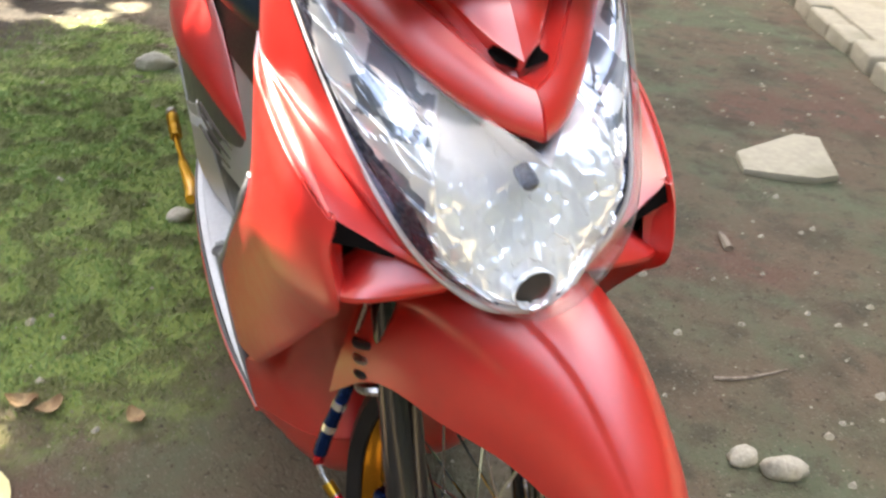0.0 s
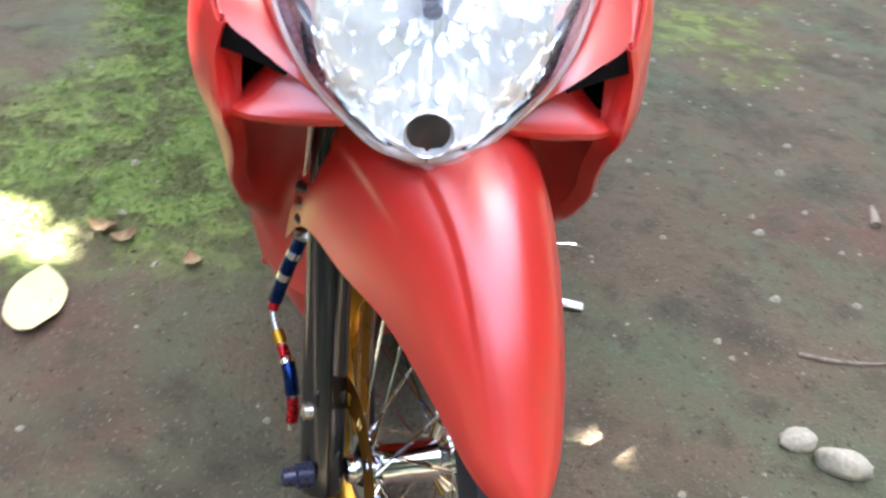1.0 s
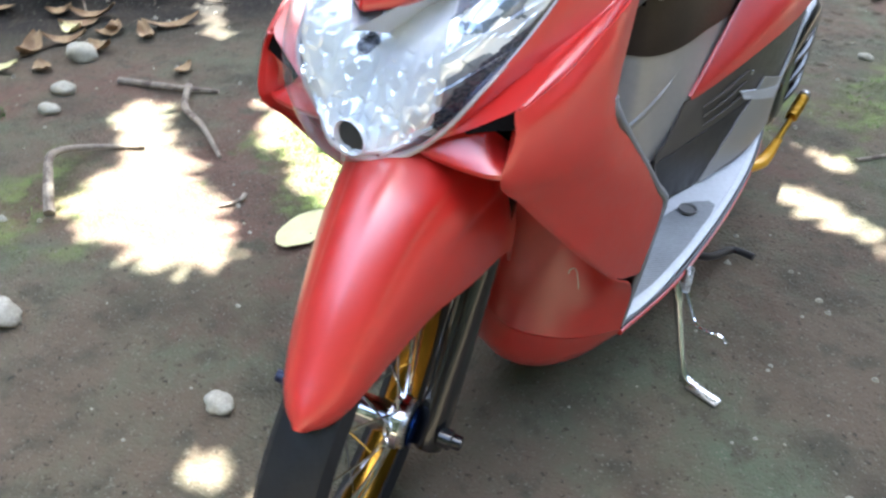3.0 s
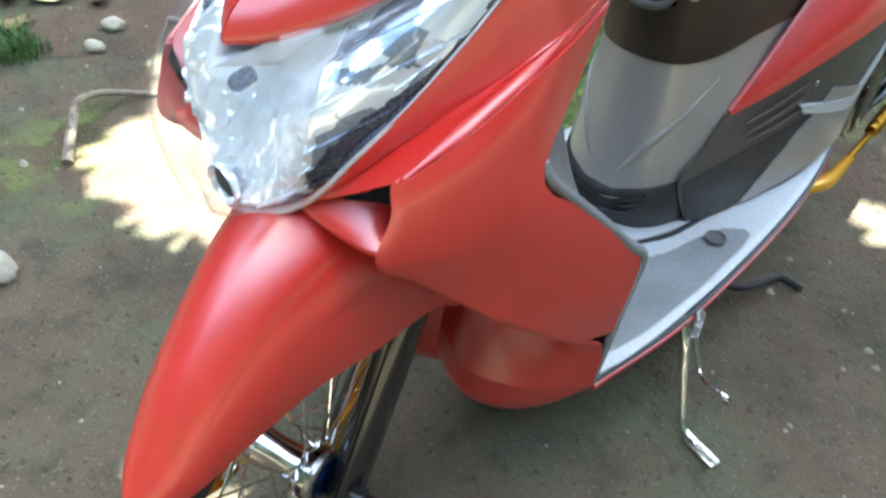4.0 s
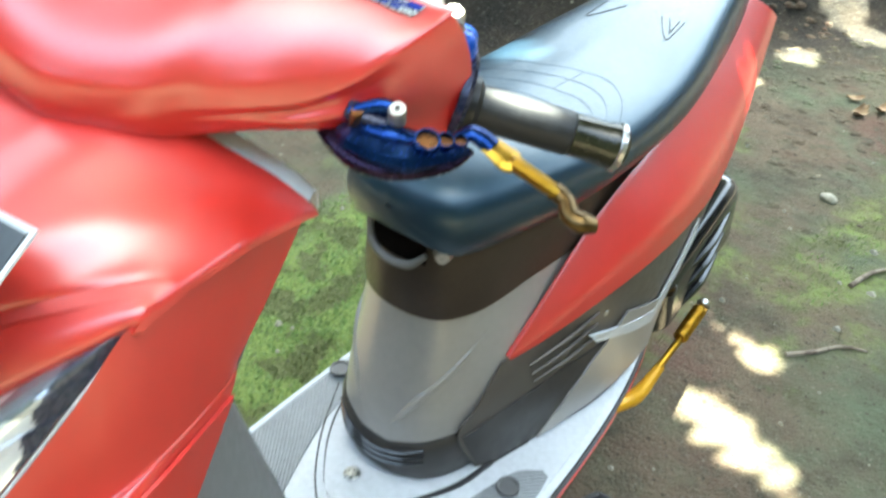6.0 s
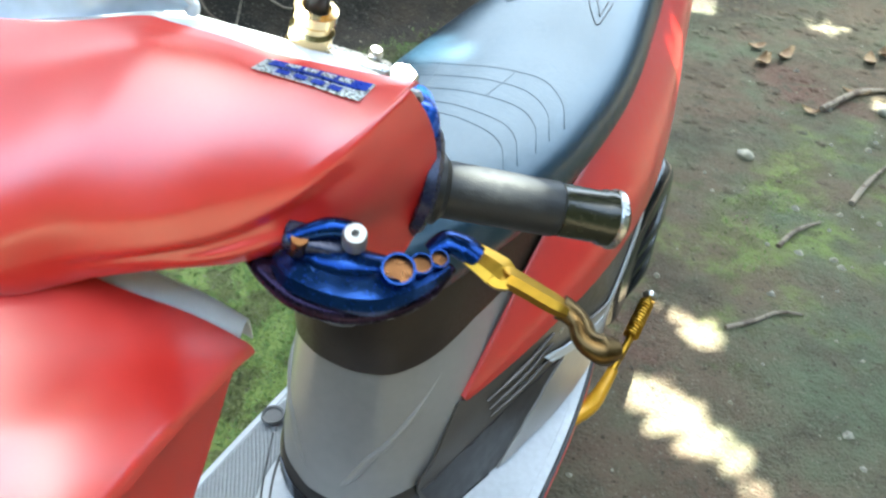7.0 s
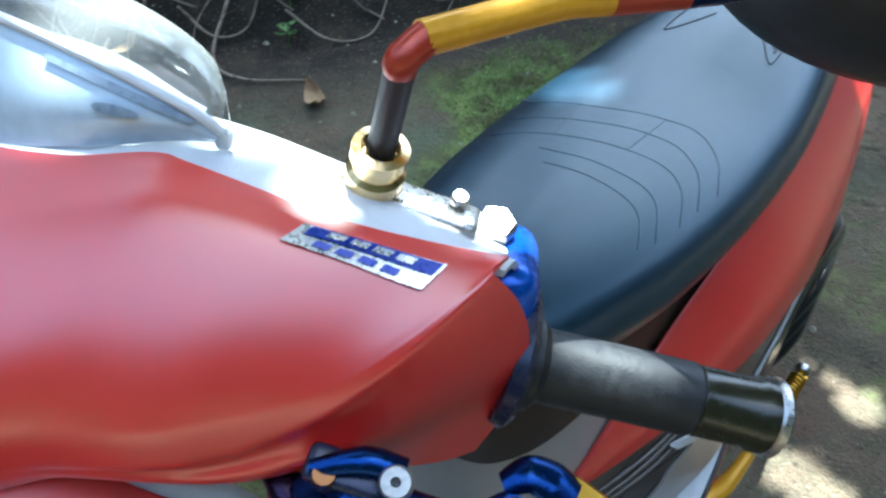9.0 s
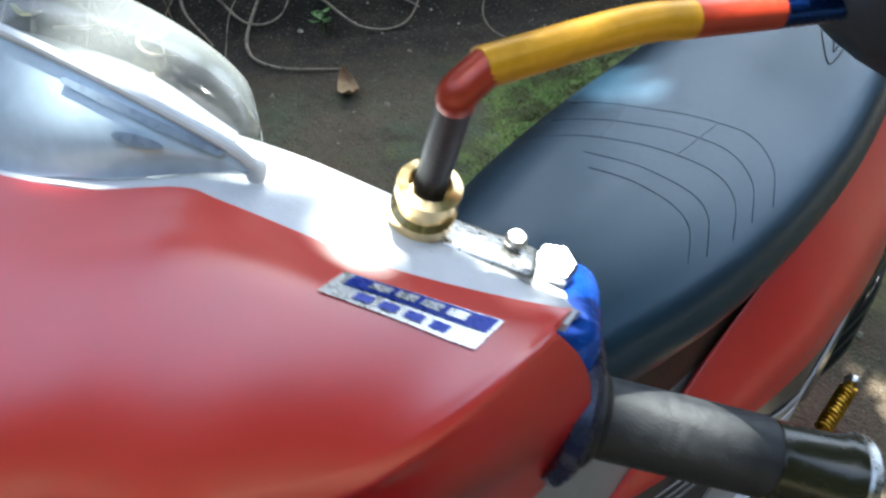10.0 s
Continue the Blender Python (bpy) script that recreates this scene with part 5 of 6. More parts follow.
def bar_grid():
    g = np.concatenate([patch(DOME, 60, 90), patch(BRIM, 44, 90)[:, 1:]], axis=1)
    g = np.concatenate([(g * np.array([-1, 1, 1]))[:0:-1], g])
    for k in range(14):
        g[1:-1, 1:-1] = g[1:-1, 1:-1] * 0.5 + (g[:-2, 1:-1] + g[2:, 1:-1] + g[1:-1, :-2] + g[1:-1, 2:]) * 0.125
    for k in range(30):
        g[1:-1, 8:50] = g[1:-1, 8:50] * 0.5 + (g[:-2, 8:50] + g[2:, 8:50] + g[1:-1, 7:49] + g[1:-1, 9:51]) * 0.125
    # sunken middle field in front of the meter, with a rising crease at its side
    for p in g.reshape(-1, 3):
        x = abs(p[0])
        side = (0.070 - x) * 0.80 - (0.318 - p[1]) * 0.42
        rear = 0.9 * (0.324 - p[1]) + 0.25 * x
        d = min(side, rear)
        if d > 0:
            k = min(1.0, d / 0.0045)
            p += np.array([0, 0.35, -0.9]) * 0.0065 * k * k * (3 - 2 * k) * min(1.0, max(0.0, p[2] - 0.912) / 0.02)
    return g


BAR_GRID = bar_grid()


def bar_shell():
    return sheet(BAR_GRID.copy(), 0.0015, flip=True)


steered("front_shell", bar_shell(), RED, bar_cover, "satin red shell")


def rear_shell():
    cols = [[(0.000, 0.322, 0.971), (0.000, 0.360, 0.965), (0.000, 0.396, 0.951), (0.000, 0.424, 0.922), (0.000, 0.420, 0.880)],
            [(0.060, 0.337, 0.980), (0.060, 0.364, 0.977), (0.060, 0.392, 0.964), (0.060, 0.422, 0.934), (0.060, 0.420, 0.880)],
            [(0.110, 0.346, 0.9825), (0.110, 0.370, 0.9785), (0.110, 0.393, 0.9645), (0.110, 0.416, 0.942), (0.110, 0.416, 0.885)],
            [(0.160, 0.354, 0.9780), (0.160, 0.374, 0.9755), (0.160, 0.392, 0.963), (0.160, 0.412, 0.945), (0.160, 0.412, 0.885)],
            [(0.208, 0.371, 0.9705), (0.208, 0.382, 0.965), (0.208, 0.393, 0.953), (0.208, 0.408, 0.940), (0.208, 0.410, 0.890)]]
    return sheet(patch(cols, 20, 20), 0.003, flip=False)


steered("rear_shell", joined(rear_shell(), mirrored(rear_shell())), LIGHT_GREY, bar_cover, "grey rear shell")


steered("shell_gap", tube([(0.138, 0.369, 0.9785), (0.160, 0.372, 0.977), (0.185, 0.377, 0.971), (0.205, 0.382, 0.965)], 0.0022, 8, 30), BLACK, bar_cover, "dark joint behind the red shell")


# meter: a glossy front panel, a bright rim and a smoked visor behind it
RIM = [(-0.095, 0.363, 0.992), (-0.085, 0.360, 1.000), (-0.048, 0.356, 1.009), (0.0, 0.355, 1.013), (0.048, 0.356, 1.009), (0.085, 0.360, 1.000), (0.095, 0.363, 0.992)]
FOOT = [(-0.093, 0.364, 0.987), (-0.076, 0.356, 0.986), (-0.045, 0.338, 0.982), (0.0, 0.329, 0.974), (0.045, 0.338, 0.982), (0.076, 0.356, 0.986), (0.093, 0.364, 0.987)]
MID = [(x * 0.5 + a * 0.5, y * 0.5 + b * 0.5 - 0.003, z * 0.5 + c * 0.5 + 0.002) for (x, y, z), (a, b, c) in zip(RIM, FOOT)]
panel = steered("meter_panel", sheet(patch([RIM, MID, FOOT], 40, 14), 0.002, flip=True), BLUE_GREY, bar_cover, "glossy blue grey meter panel")
panel_grid = patch([RIM, MID, FOOT], 80, 40)


def panel_mark(u0, u1, v0, v1, taper=1.0, oval=False):
    g = []
    for b in np.linspace(0, 1, 9):
        row = []
        for a in np.linspace(0, 1, 17):
            half = math.sqrt(max(0.0, 1 - (2 * a - 1) ** 2)) if oval else 1.0
            v = v0 + (v1 - v0) * (0.5 + (b - 0.5) * half if oval else b * (taper + (1 - taper) * a))
            u = (u0 + (u1 - u0) * a) * 80
            k, f = int(u), u - int(u)
            m, h = int(v * 40), v * 40 - int(v * 40)
            q = (panel_grid[m, k] * (1 - f) + panel_grid[m, k + 1] * f) * (1 - h) + (panel_grid[m + 1, k] * (1 - f) + panel_grid[m + 1, k + 1] * f) * h
            row.append(q + np.array([0, -0.0010, 0.0005]))
        g.append(row)
    return sheet(np.array(g), 0.0006, flip=False)


steered("panel_band", panel_mark(0.60, 0.86, 0.10, 0.28, 0.3), BAND_BLUE, panel, "dark band under the rim")
steered("panel_mark", panel_mark(0.690, 0.765, 0.36, 0.52, oval=True), BAND_BLUE, panel, "dark oval mark")
steered("meter_rim", tube([(x, y, z + 0.001) for x, y, z in RIM], 0.0021, 10, 60), LIGHT_GREY, bar_cover, "bright meter rim")
steered("rim_tab", block((0.007, 0.008, 0.008), pose(0.094, 0.365, 0.989, 0, 0, 20), 0.003, 3), LIGHT_GREY, bar_cover)


def visor():
    rows = [RIM,
            [(-0.090, 0.372, 0.998), (-0.080, 0.374, 1.006), (-0.046, 0.376, 1.014), (0.0, 0.378, 1.016), (0.046, 0.376, 1.014), (0.080, 0.374, 1.006), (0.090, 0.372, 0.998)],
            [(-0.080, 0.386, 0.992), (-0.068, 0.394, 1.000), (-0.040, 0.400, 1.005), (0.0, 0.404, 1.006), (0.040, 0.400, 1.005), (0.068, 0.394, 1.000), (0.080, 0.386, 0.992)],
            [(-0.076, 0.392, 0.970), (-0.064, 0.402, 0.974), (-0.038, 0.412, 0.978), (0.0, 0.416, 0.978), (0.038, 0.412, 0.978), (0.064, 0.402, 0.974), (0.076, 0.392, 0.970)]]
    return sheet(patch(rows, 40, 24), 0, flip=False)


meter = steered("visor", visor(), SMOKED, bar_cover, "smoked clear visor over the meter")
meter.visible_shadow = False
steered("meter_face", sheet(patch([[(-0.078, 0.366, 0.986), (0, 0.360, 0.990), (0.078, 0.366, 0.986)], [(-0.07, 0.385, 0.980), (0, 0.388, 0.985), (0.07, 0.385, 0.980)], [(-0.06, 0.396, 0.970), (0, 0.404, 0.974), (0.06, 0.396, 0.970)]], 12, 10), 0.002, flip=False), GREY, bar_cover, "grey meter face")

# sticker
ST = [np.array(p) for p in ((0.138, 0.335, 0.9880), (0.187, 0.346, 0.9782), (0.191, 0.358, 0.9796), (0.1415, 0.345, 0.9898))]


def sticker(u0, u1, v0, v1, lift):
    def at(u, v):
        p = (ST[0] * (1 - u) + ST[1] * u) * (1 - v) + (ST[3] * (1 - u) + ST[2] * u) * v
        near = BAR_GRID.reshape(-1, 3)
        gap = np.hypot(near[:, 0] - p[0], near[:, 1] - p[1]) + 0.02 * (near[:, 2] < 0.95)
        pick = np.argsort(gap)[:4]
        p[2] = np.average(near[pick, 2], weights=1 / (gap[pick] + 1e-4))
        return p + np.array([0.0, -0.2, 0.9]) * (lift + 0.0012)
    return sheet(np.array([[at(u, v) for u in np.linspace(u0, u1, 7)] for v in (v0, v1)]), 0.0004, flip=False)


foil = steered("sticker", sticker(0, 1, 0, 1, 0.0022), STICKER_SILVER, bar_cover, "blue and silver foil sticker")
steered("sticker_field", sticker(0.08, 0.98, 0.50, 0.95, 0.0030), STICKER_BLUE, foil)
for k in range(4):
    steered("sticker_mark", sticker(0.22 + 0.16 * k, 0.34 + 0.16 * k, 0.60, 0.85, 0.0036), STICKER_SILVER, foil)
    steered("sticker_mark", sticker(0.20 + 0.16 * k, 0.31 + 0.16 * k, 0.12, 0.36, 0.0030), STICKER_BLUE, foil)

# grips, switch box and lever
for s in (1, -1):
    a, b = Vector((s * 0.219, 0.390, 0.905)), Vector((s * 0.334, 0.430, 0.890))
    g = steered("grip", lathe([(0.010, -0.004), (0.021, -0.002), (0.021, 0.006), (0.0165, 0.010), (0.0165, 0.078), (0.0150, 0.080)], 28, along(a, b)), GRIP_RUBBER, scooter, "worn black rubber grip")
    steered("bar_end", lathe([(0.0140, 0.078), (0.0158, 0.080), (0.0158, 0.106), (0.017, 0.108), (0.017, 0.118), (0.012, 0.122)], 28, along(a, b)), OLIVE, g, "olive black bar end")
    steered("grip_ring", lathe([(0.0172, 0.1135), (0.0182, 0.1145), (0.0182, 0.1175), (0.0165, 0.1185)], 28, along(a, b)), STEEL, g, "bright end ring")
steered("grip_flange", lathe([(0.014, -0.006), (0.030, -0.005), (0.0325, 0.0), (0.030, 0.003), (0.018, 0.004)], 32, along((0.216, 0.3885, 0.910), (0.334, 0.430, 0.890))), HOUSING, scooter, "dark blue anodised flange")
switch = steered("switch_box", block((0.034, 0.056, 0.062), pose(0.200, 0.398, 0.922, -18, 0, 18), 0.012, 4), BLUE_SUNLIT, scooter, "blue anodised switch box")
steered("switch_bolt", lathe([(0.009, 0), (0.009, 0.010), (0.0075, 0.012), (0.0, 0.012)], 6, along((0.191, 0.411, 0.948), (0.193, 0.406, 0.975))), STEEL, switch, "hexagon bolt")
steered("bar_clamp", block((0.038, 0.019, 0.009), pose(0.170, 0.391, 0.968, -14, 8, 12), 0.003, 3), STEEL, switch, "bright clamp plate")
steered("clamp_bolt", lathe([(0.003, 0.0), (0.004, 0.006), (0.003, 0.008)], 10, along((0.178, 0.398, 0.968), (0.18, 0.396, 0.99))), STEEL, switch)
lever = new("brake_lever")
lever.parent = scooter
tagged(lever, "blue and gold anodised brake lever")
steered("lever_clamp", tube([(0.172, 0.296, 0.914), (0.186, 0.289, 0.915), (0.204, 0.286, 0.916), (0.220, 0.290, 0.917), (0.234, 0.303, 0.917), (0.243, 0.320, 0.915)], [0.008, 0.0145, 0.0140, 0.0150, 0.0105, 0.008], 10, 40, flat=0.62), BLUE, lever, "deep blue metal body")
steered("lever_perch", tube([(0.146, 0.306, 0.911), (0.164, 0.293, 0.907), (0.186, 0.284, 0.905), (0.208, 0.283, 0.906), (0.227, 0.290, 0.909), (0.241, 0.305, 0.911), (0.248, 0.322, 0.914)], [0.004, 0.0075, 0.009, 0.009, 0.0075, 0.006, 0.004], 16, 48, flat=0.7), TITAN, lever, "dark burnt purple perch")
steered("master_block", block((0.030, 0.014, 0.008), pose(0.187, 0.297, 0.929, 18, 4, 10), 0.003, 3), HOUSING, lever, "dark blue plate")
steered("master_block", tube([(0.176, 0.292, 0.930), (0.192, 0.300, 0.936), (0.206, 0.303, 0.936)], [0.004, 0.0055, 0.005], 12), BLUE, lever, "blue arm")
steered("lever_screw", lathe([(0.0, 0.005), (0.0016, 0.005), (0.0018, 0.007), (0.0050, 0.007), (0.0058, 0.005), (0.0058, -0.007)], 24, along((0.205, 0.298, 0.936), (0.208, 0.286, 0.963))), DULL_STEEL, lever, "dull steel screw head")
steered("lever_screw", lathe([(0.0, 0.004), (0.004, 0.004), (0.005, 0.0), (0.005, -0.010)], 12, along((0.181, 0.292, 0.930), (0.184, 0.284, 0.955))), BRONZE, lever, "bronze screw")
steered("screw_socket", lathe([(0.0, 0.0056), (0.0016, 0.0056)], 14, along((0.205, 0.298, 0.936), (0.208, 0.286, 0.963))), BLACK, lever)
steered("lever_web", tube([(0.178, 0.298, 0.921), (0.192, 0.295, 0.923), (0.207, 0.295, 0.924), (0.224, 0.301, 0.922)], [0.006, 0.010, 0.010, 0.007], 14, 24, flat=0.6), BLUE, lever, "deep blue web")
for x, y, z, r in ((0.2275, 0.296, 0.926, 0.0085), (0.236, 0.306, 0.924, 0.0058), (0.2425, 0.316, 0.921, 0.0050)):
    up = along((x, y, z), (x + 0.004, y - 0.012, z + 0.03))
    steered("lever_hole", lathe([(r * 0.78, -0.002), (r * 0.82, 0.004), (r * 0.95, 0.004), (r * 1.05, -0.004), (r * 0.78, -0.002)], 20, up), BLUE, lever, "blue rimmed hole")
    steered("hole_lining", lathe([(0.0, 0.0005), (r * 0.80, 0.0005)], 20, up), BRONZE, lever, "bronze lining")
steered("lever_root", tube([(0.236, 0.326, 0.916), (0.243, 0.332, 0.920), (0.252, 0.334, 0.918), (0.260, 0.333, 0.915)], [0.005, 0.0075, 0.0088, 0.0080], 16, flat=0.6), BLUE, lever, "blue root")
steered("lever_blade", tube([(0.246, 0.334, 0.918), (0.258, 0.334, 0.915), (0.271, 0.331, 0.912), (0.274, 0.329, 0.911), (0.278, 0.330, 0.911), (0.302, 0.327, 0.906), (0.310, 0.326, 0.9045)], [0.0060, 0.0096, 0.0120, 0.0106, 0.0122, 0.0112, 0.0076], 8, 42, flat=0.46), GOLD, lever, "gold blade with flat faces", angle=0.35)
steered("lever_end", tube([(0.306, 0.327, 0.905), (0.311, 0.326, 0.904), (0.317, 0.322, 0.903), (0.322, 0.314, 0.901), (0.330, 0.312, 0.900), (0.338, 0.316, 0.899)], [0.0078, 0.0070, 0.0066, 0.0072, 0.0088, 0.0060], 14, 30, flat=0.75), TIP, lever, "darkened gold tip")

# mirror
mirror = new("mirror")
mirror.parent = scooter
tagged(mirror, "mirror on a bent multicoloured stem")
base, top = Vector((0.1455, 0.385, 0.969)), Vector((0.158, 0.378, 1.040))
steered("stem_nut", lathe([(0.013, -0.005), (0.0135, 0.003), (0.0125, 0.006), (0.0105, 0.009), (0.0115, 0.012), (0.0115, 0.017), (0.0095, 0.019), (0.0095, 0.022), (0.0110, 0.024), (0.0110, 0.029), (0.0075, 0.030), (0.0065, 0.026)], 28, along(base, top)), BRASS, mirror, "brass stem nut")
steered("stem", tube([base, base.lerp(top, 0.5), base.lerp(top, 0.97)], 0.0056, 14), BLACK, mirror, "black stem")
steered("stem_bend", tube([base.lerp(top, 0.94), top, (0.162, 0.388, 1.045)], 0.0059, 14), ORANGE, mirror, "orange bend")
steered("stem_arm", tube([(0.1605, 0.3855, 1.0445), (0.190, 0.430, 1.046), (0.205, 0.448, 1.045)], 0.0062, 14), YELLOW, mirror, "yellow arm")
steered("stem_arm", tube([(0.205, 0.448, 1.045), (0.228, 0.475, 1.043)], 0.0062, 14), ORANGE, mirror, "orange arm")
steered("stem_arm", tube([(0.228, 0.475, 1.043), (0.250, 0.494, 1.046), (0.268, 0.502, 1.060)], 0.0062, 14), BLUE, mirror, "blue arm end")
OVAL = Matrix.Translation((0.306, 0.500, 1.060)) @ pose(0, 0, 0, -80, 0, 8) @ Matrix.Diagonal((1.65, 1.0, 1.0, 1.0))
shell = steered("mirror_head", lathe([(0.0, -0.020), (0.018, -0.018), (0.036, -0.011), (0.047, 0.000), (0.050, 0.007), (0.047, 0.010), (0.045, 0.007)], 40, OVAL), BLACK, mirror, "black oval mirror housing")
steered("mirror_glass", lathe([(0.0, 0.0075), (0.0455, 0.0075)], 40, OVAL), CHROME, shell, "mirror glass")

# side stand
stand = new("side_stand")
stand.parent = scooter
tagged(stand, "chromed side stand, folded out")
part("stand_leg", tube([(0.160, 0.530, 0.185), (0.209, 0.500, 0.160), (0.235, 0.480, 0.100), (0.262, 0.458, 0.035), (0.278, 0.449, 0.015), (0.300, 0.443, 0.010)], [0.010, 0.009, 0.008, 0.007, 0.007, 0.007], 14, 40), CHROME, stand, "chromed leg")
part("stand_foot", block((0.060, 0.020, 0.007), pose(0.310, 0.440, 0.007, 0, 0, -14), 0.003), STEEL, stand, "worn steel foot")
part("stand_hook", tube([(0.228, 0.503, 0.150), (0.248, 0.486, 0.128), (0.264, 0.472, 0.114), (0.285, 0.462, 0.118), (0.306, 0.458, 0.122), (0.320, 0.461, 0.113), (0.318, 0.468, 0.104)], 0.0032, 10, 40), CHROME, stand, "wire hook")
part("stand_spring", tube([(0.226 + 0.006 * math.cos(k * 1.2), 0.503 + 0.006 * math.sin(k * 1.2), 0.196 - 0.0008 * k) for k in range(60)], 0.0016, 6, 240), STEEL, stand, "coil spring")
part("stand_pedal", tube([(0.160, 0.660, 0.110), (0.205, 0.720, 0.075), (0.220, 0.840, 0.022), (0.236, 0.856, 0.018), (0.268, 0.850, 0.020)], 0.0075, 12, 40), BLACK, scooter, "black centre stand pedal")


# ---- things on the ground ----
def rock(size, seed, flat=0.55, rough=0.28, sub=3):
    bm = bmesh.new()
    bmesh.ops.create_icosphere(bm, subdivisions=sub, radius=1)
    for v in bm.verts:
        k = 1 + rough * noise.noise(v.co * 1.3 + Vector((seed * 7.1, seed, 0))) + rough * 0.4 * noise.noise(v.co * 3.7 + Vector((seed, 0, 5)))
        v.co *= k
        v.co = Vector((v.co.x * size[0], v.co.y * size[1], v.co.z * size[0] * flat))
    return bm


def lay_rock(name, x, y, size, seed, label, mat=None, flat=0.55, turn=0.0):
    bm = rock(size, seed, flat)
    ob = part(name, bm, mat or STONE, None, "", 1.2)
    ob.matrix_world = pose(x, y, hill(x, y) + size[0] * flat * 0.45, 0, 0, turn)
    return tagged(ob, label, "stone", "stones on the earth")


lay_rock("stone", 0.622, 0.165, (0.028, 0.020), 1, "pale brown stone half sunk in earth")
lay_rock("stone", 0.668, 0.118, (0.040, 0.022), 2, "pale grey oval stone on the earth", turn=-20)
lay_rock("stone", -0.342, -0.034, (0.026, 0.022), 3, "round grey stone on the earth")
lay_rock("stone", -0.830, -0.115, (0.050, 0.032), 4, "pale grey angular stone on the earth")
lay_rock("stone", -1.690, 0.695, (0.050, 0.042), 5, "rounded grey stone beside dry leaves")
lay_rock("stone", -1.535, 0.520, (0.036, 0.028), 6, "small pale stone beside a root")
lay_rock("stone", -1.460, 0.425, (0.030, 0.024), 7, "small pale stone on dark earth")
lay_rock("stone", -0.205, 1.130, (0.030, 0.024), 8, "orange brown broken stone on moss", turn=40)
lay_rock("stone", -0.187, 2.060, (0.060, 0.028), 9, "grey flat stone on moss")
lay_rock("stone", 0.240, 2.100, (0.022, 0.018), 11, "small white pebble on mossy earth")
lay_rock("stone", 0.570, 2.560, (0.045, 0.030), 12, "yellowish fallen fruit-like stone beside a root")

slab = plate_shape([(-0.19, 0.03), (-0.13, 0.12), (0.14, 0.14), (0.20, 0.09), (0.06, -0.10), (-0.02, -0.09)], 0.030, None, 0.006)
slab = tagged(part("stone_slab", slab, CONCRETE, None), "flat pale broken slab lying on the earth", "stone")
slab.matrix_world = pose(1.53, 1.06, hill(1.53, 1.06) - 0.004, 2, -2, 8)


def scatter(name, count, seed, area, make, mat, label, category, keep=None):
    """Many small like pieces over an area, as one mesh."""
    rng = random.Random(seed)
    vs, fs = [], []
    tries = 0
    made = 0
    while made < count and tries < count * 30:
        tries += 1
        x, y = rng.uniform(area[0], area[1]), rng.uniform(area[2], area[3])
        if keep and not keep(x, y, rng):
            continue
        v, f = make(rng, x, y)
        o = len(vs)
        vs += v
        fs += [tuple(o + i for i in q) for q in f]
        made += 1
    me = bpy.data.meshes.new(name)
    me.from_pydata(vs, [], fs)
    me.materials.append(mat)
    return tagged(new(name, me), label, category, kind="stuff")


def grit(rng, x, y):
    r = rng.choice((0.0025, 0.003, 0.004, 0.005, 0.007, 0.010)) * rng.uniform(0.7, 1.2)
    z = hill(x, y) + r * 0.25
    a = rng.uniform(0, 6.28)
    v = []
    for k in range(6):
        q = a + k * math.pi / 3
        s = r * rng.uniform(0.75, 1.25)
        v.append((x + s * math.cos(q), y + s * 0.8 * math.sin(q), z - r * 0.3 + rng.uniform(-0.1, 0.1) * r))
    for k in range(3):
        q = a + 0.5 + k * math.pi * 2 / 3
        v.append((x + 0.5 * r * math.cos(q), y + 0.45 * r * math.sin(q), z + r * rng.uniform(0.35, 0.7)))
    f = [(0, 1, 6), (1, 2, 7, 6), (2, 3, 7), (3, 4, 8, 7), (4, 5, 8), (5, 0, 6, 8), (6, 7, 8)]
    return v, f


scatter("pebbles", 1200, 3, (-2.3, 3.0, -1.0, 3.2), grit, STONE, "small pale pebbles and crumbs strewn over the earth", "pebbles",
        lambda x, y, r: r.random() < 0.35 + 0.65 * (x > 0.4))


def clod(rng, x, y):
    r = rng.uniform(0.010, 0.028)
    z = hill(x, y) - r * 0.15
    a = rng.uniform(0, 6.28)
    v, f = [], []
    for h, w in ((-0.35, 1.15), (0.0, 1.0), (0.28, 0.62)):
        for k in range(8):
            q = a + k * math.pi / 4
            s = r * w * rng.uniform(0.8, 1.2)
            v.append((x + s * math.cos(q), y + s * 0.8 * math.sin(q), z + r * (h + rng.uniform(-0.06, 0.06))))
    v.append((x, y, z + r * 0.40))
    for j in range(2):
        for k in range(8):
            f.append((8 * j + k, 8 * j + (k + 1) % 8, 8 * j + 8 + (k + 1) % 8, 8 * j + 8 + k))
    return v, f + [(16 + k, 16 + (k + 1) % 8, 24) for k in range(8)]


clods = scatter("clods", 420, 17, (-0.4, 1.3, 1.9, 3.4), clod, EARTH, "crumbled earth clods strewn over the yard", "clods", lambda x, y, r: r.random() < (y - 1.7) / 1.5)
for face in clods.data.polygons:
    face.use_smooth = True


def blade(rng, x, y):
    h = rng.uniform(0.005, 0.013)
    a = rng.uniform(0, 6.28)
    w = rng.uniform(0.0012, 0.0026)
    z = hill(x, y) - 0.002
    dx, dy = math.cos(a), math.sin(a)
    lx, ly = rng.uniform(-0.012, 0.012), rng.uniform(-0.012, 0.012)
    return [(x - w * dx, y - w * dy, z), (x + w * dx, y + w * dy, z), (x + w * 0.7 * dx + lx * 0.5, y + w * 0.7 * dy + ly * 0.5, z + h * 0.65), (x + lx, y + ly, z + h), (x - w * 0.7 * dx + lx * 0.5, y - w * 0.7 * dy + ly * 0.5, z + h * 0.65)], [(0, 1, 2, 4), (4, 2, 3)]


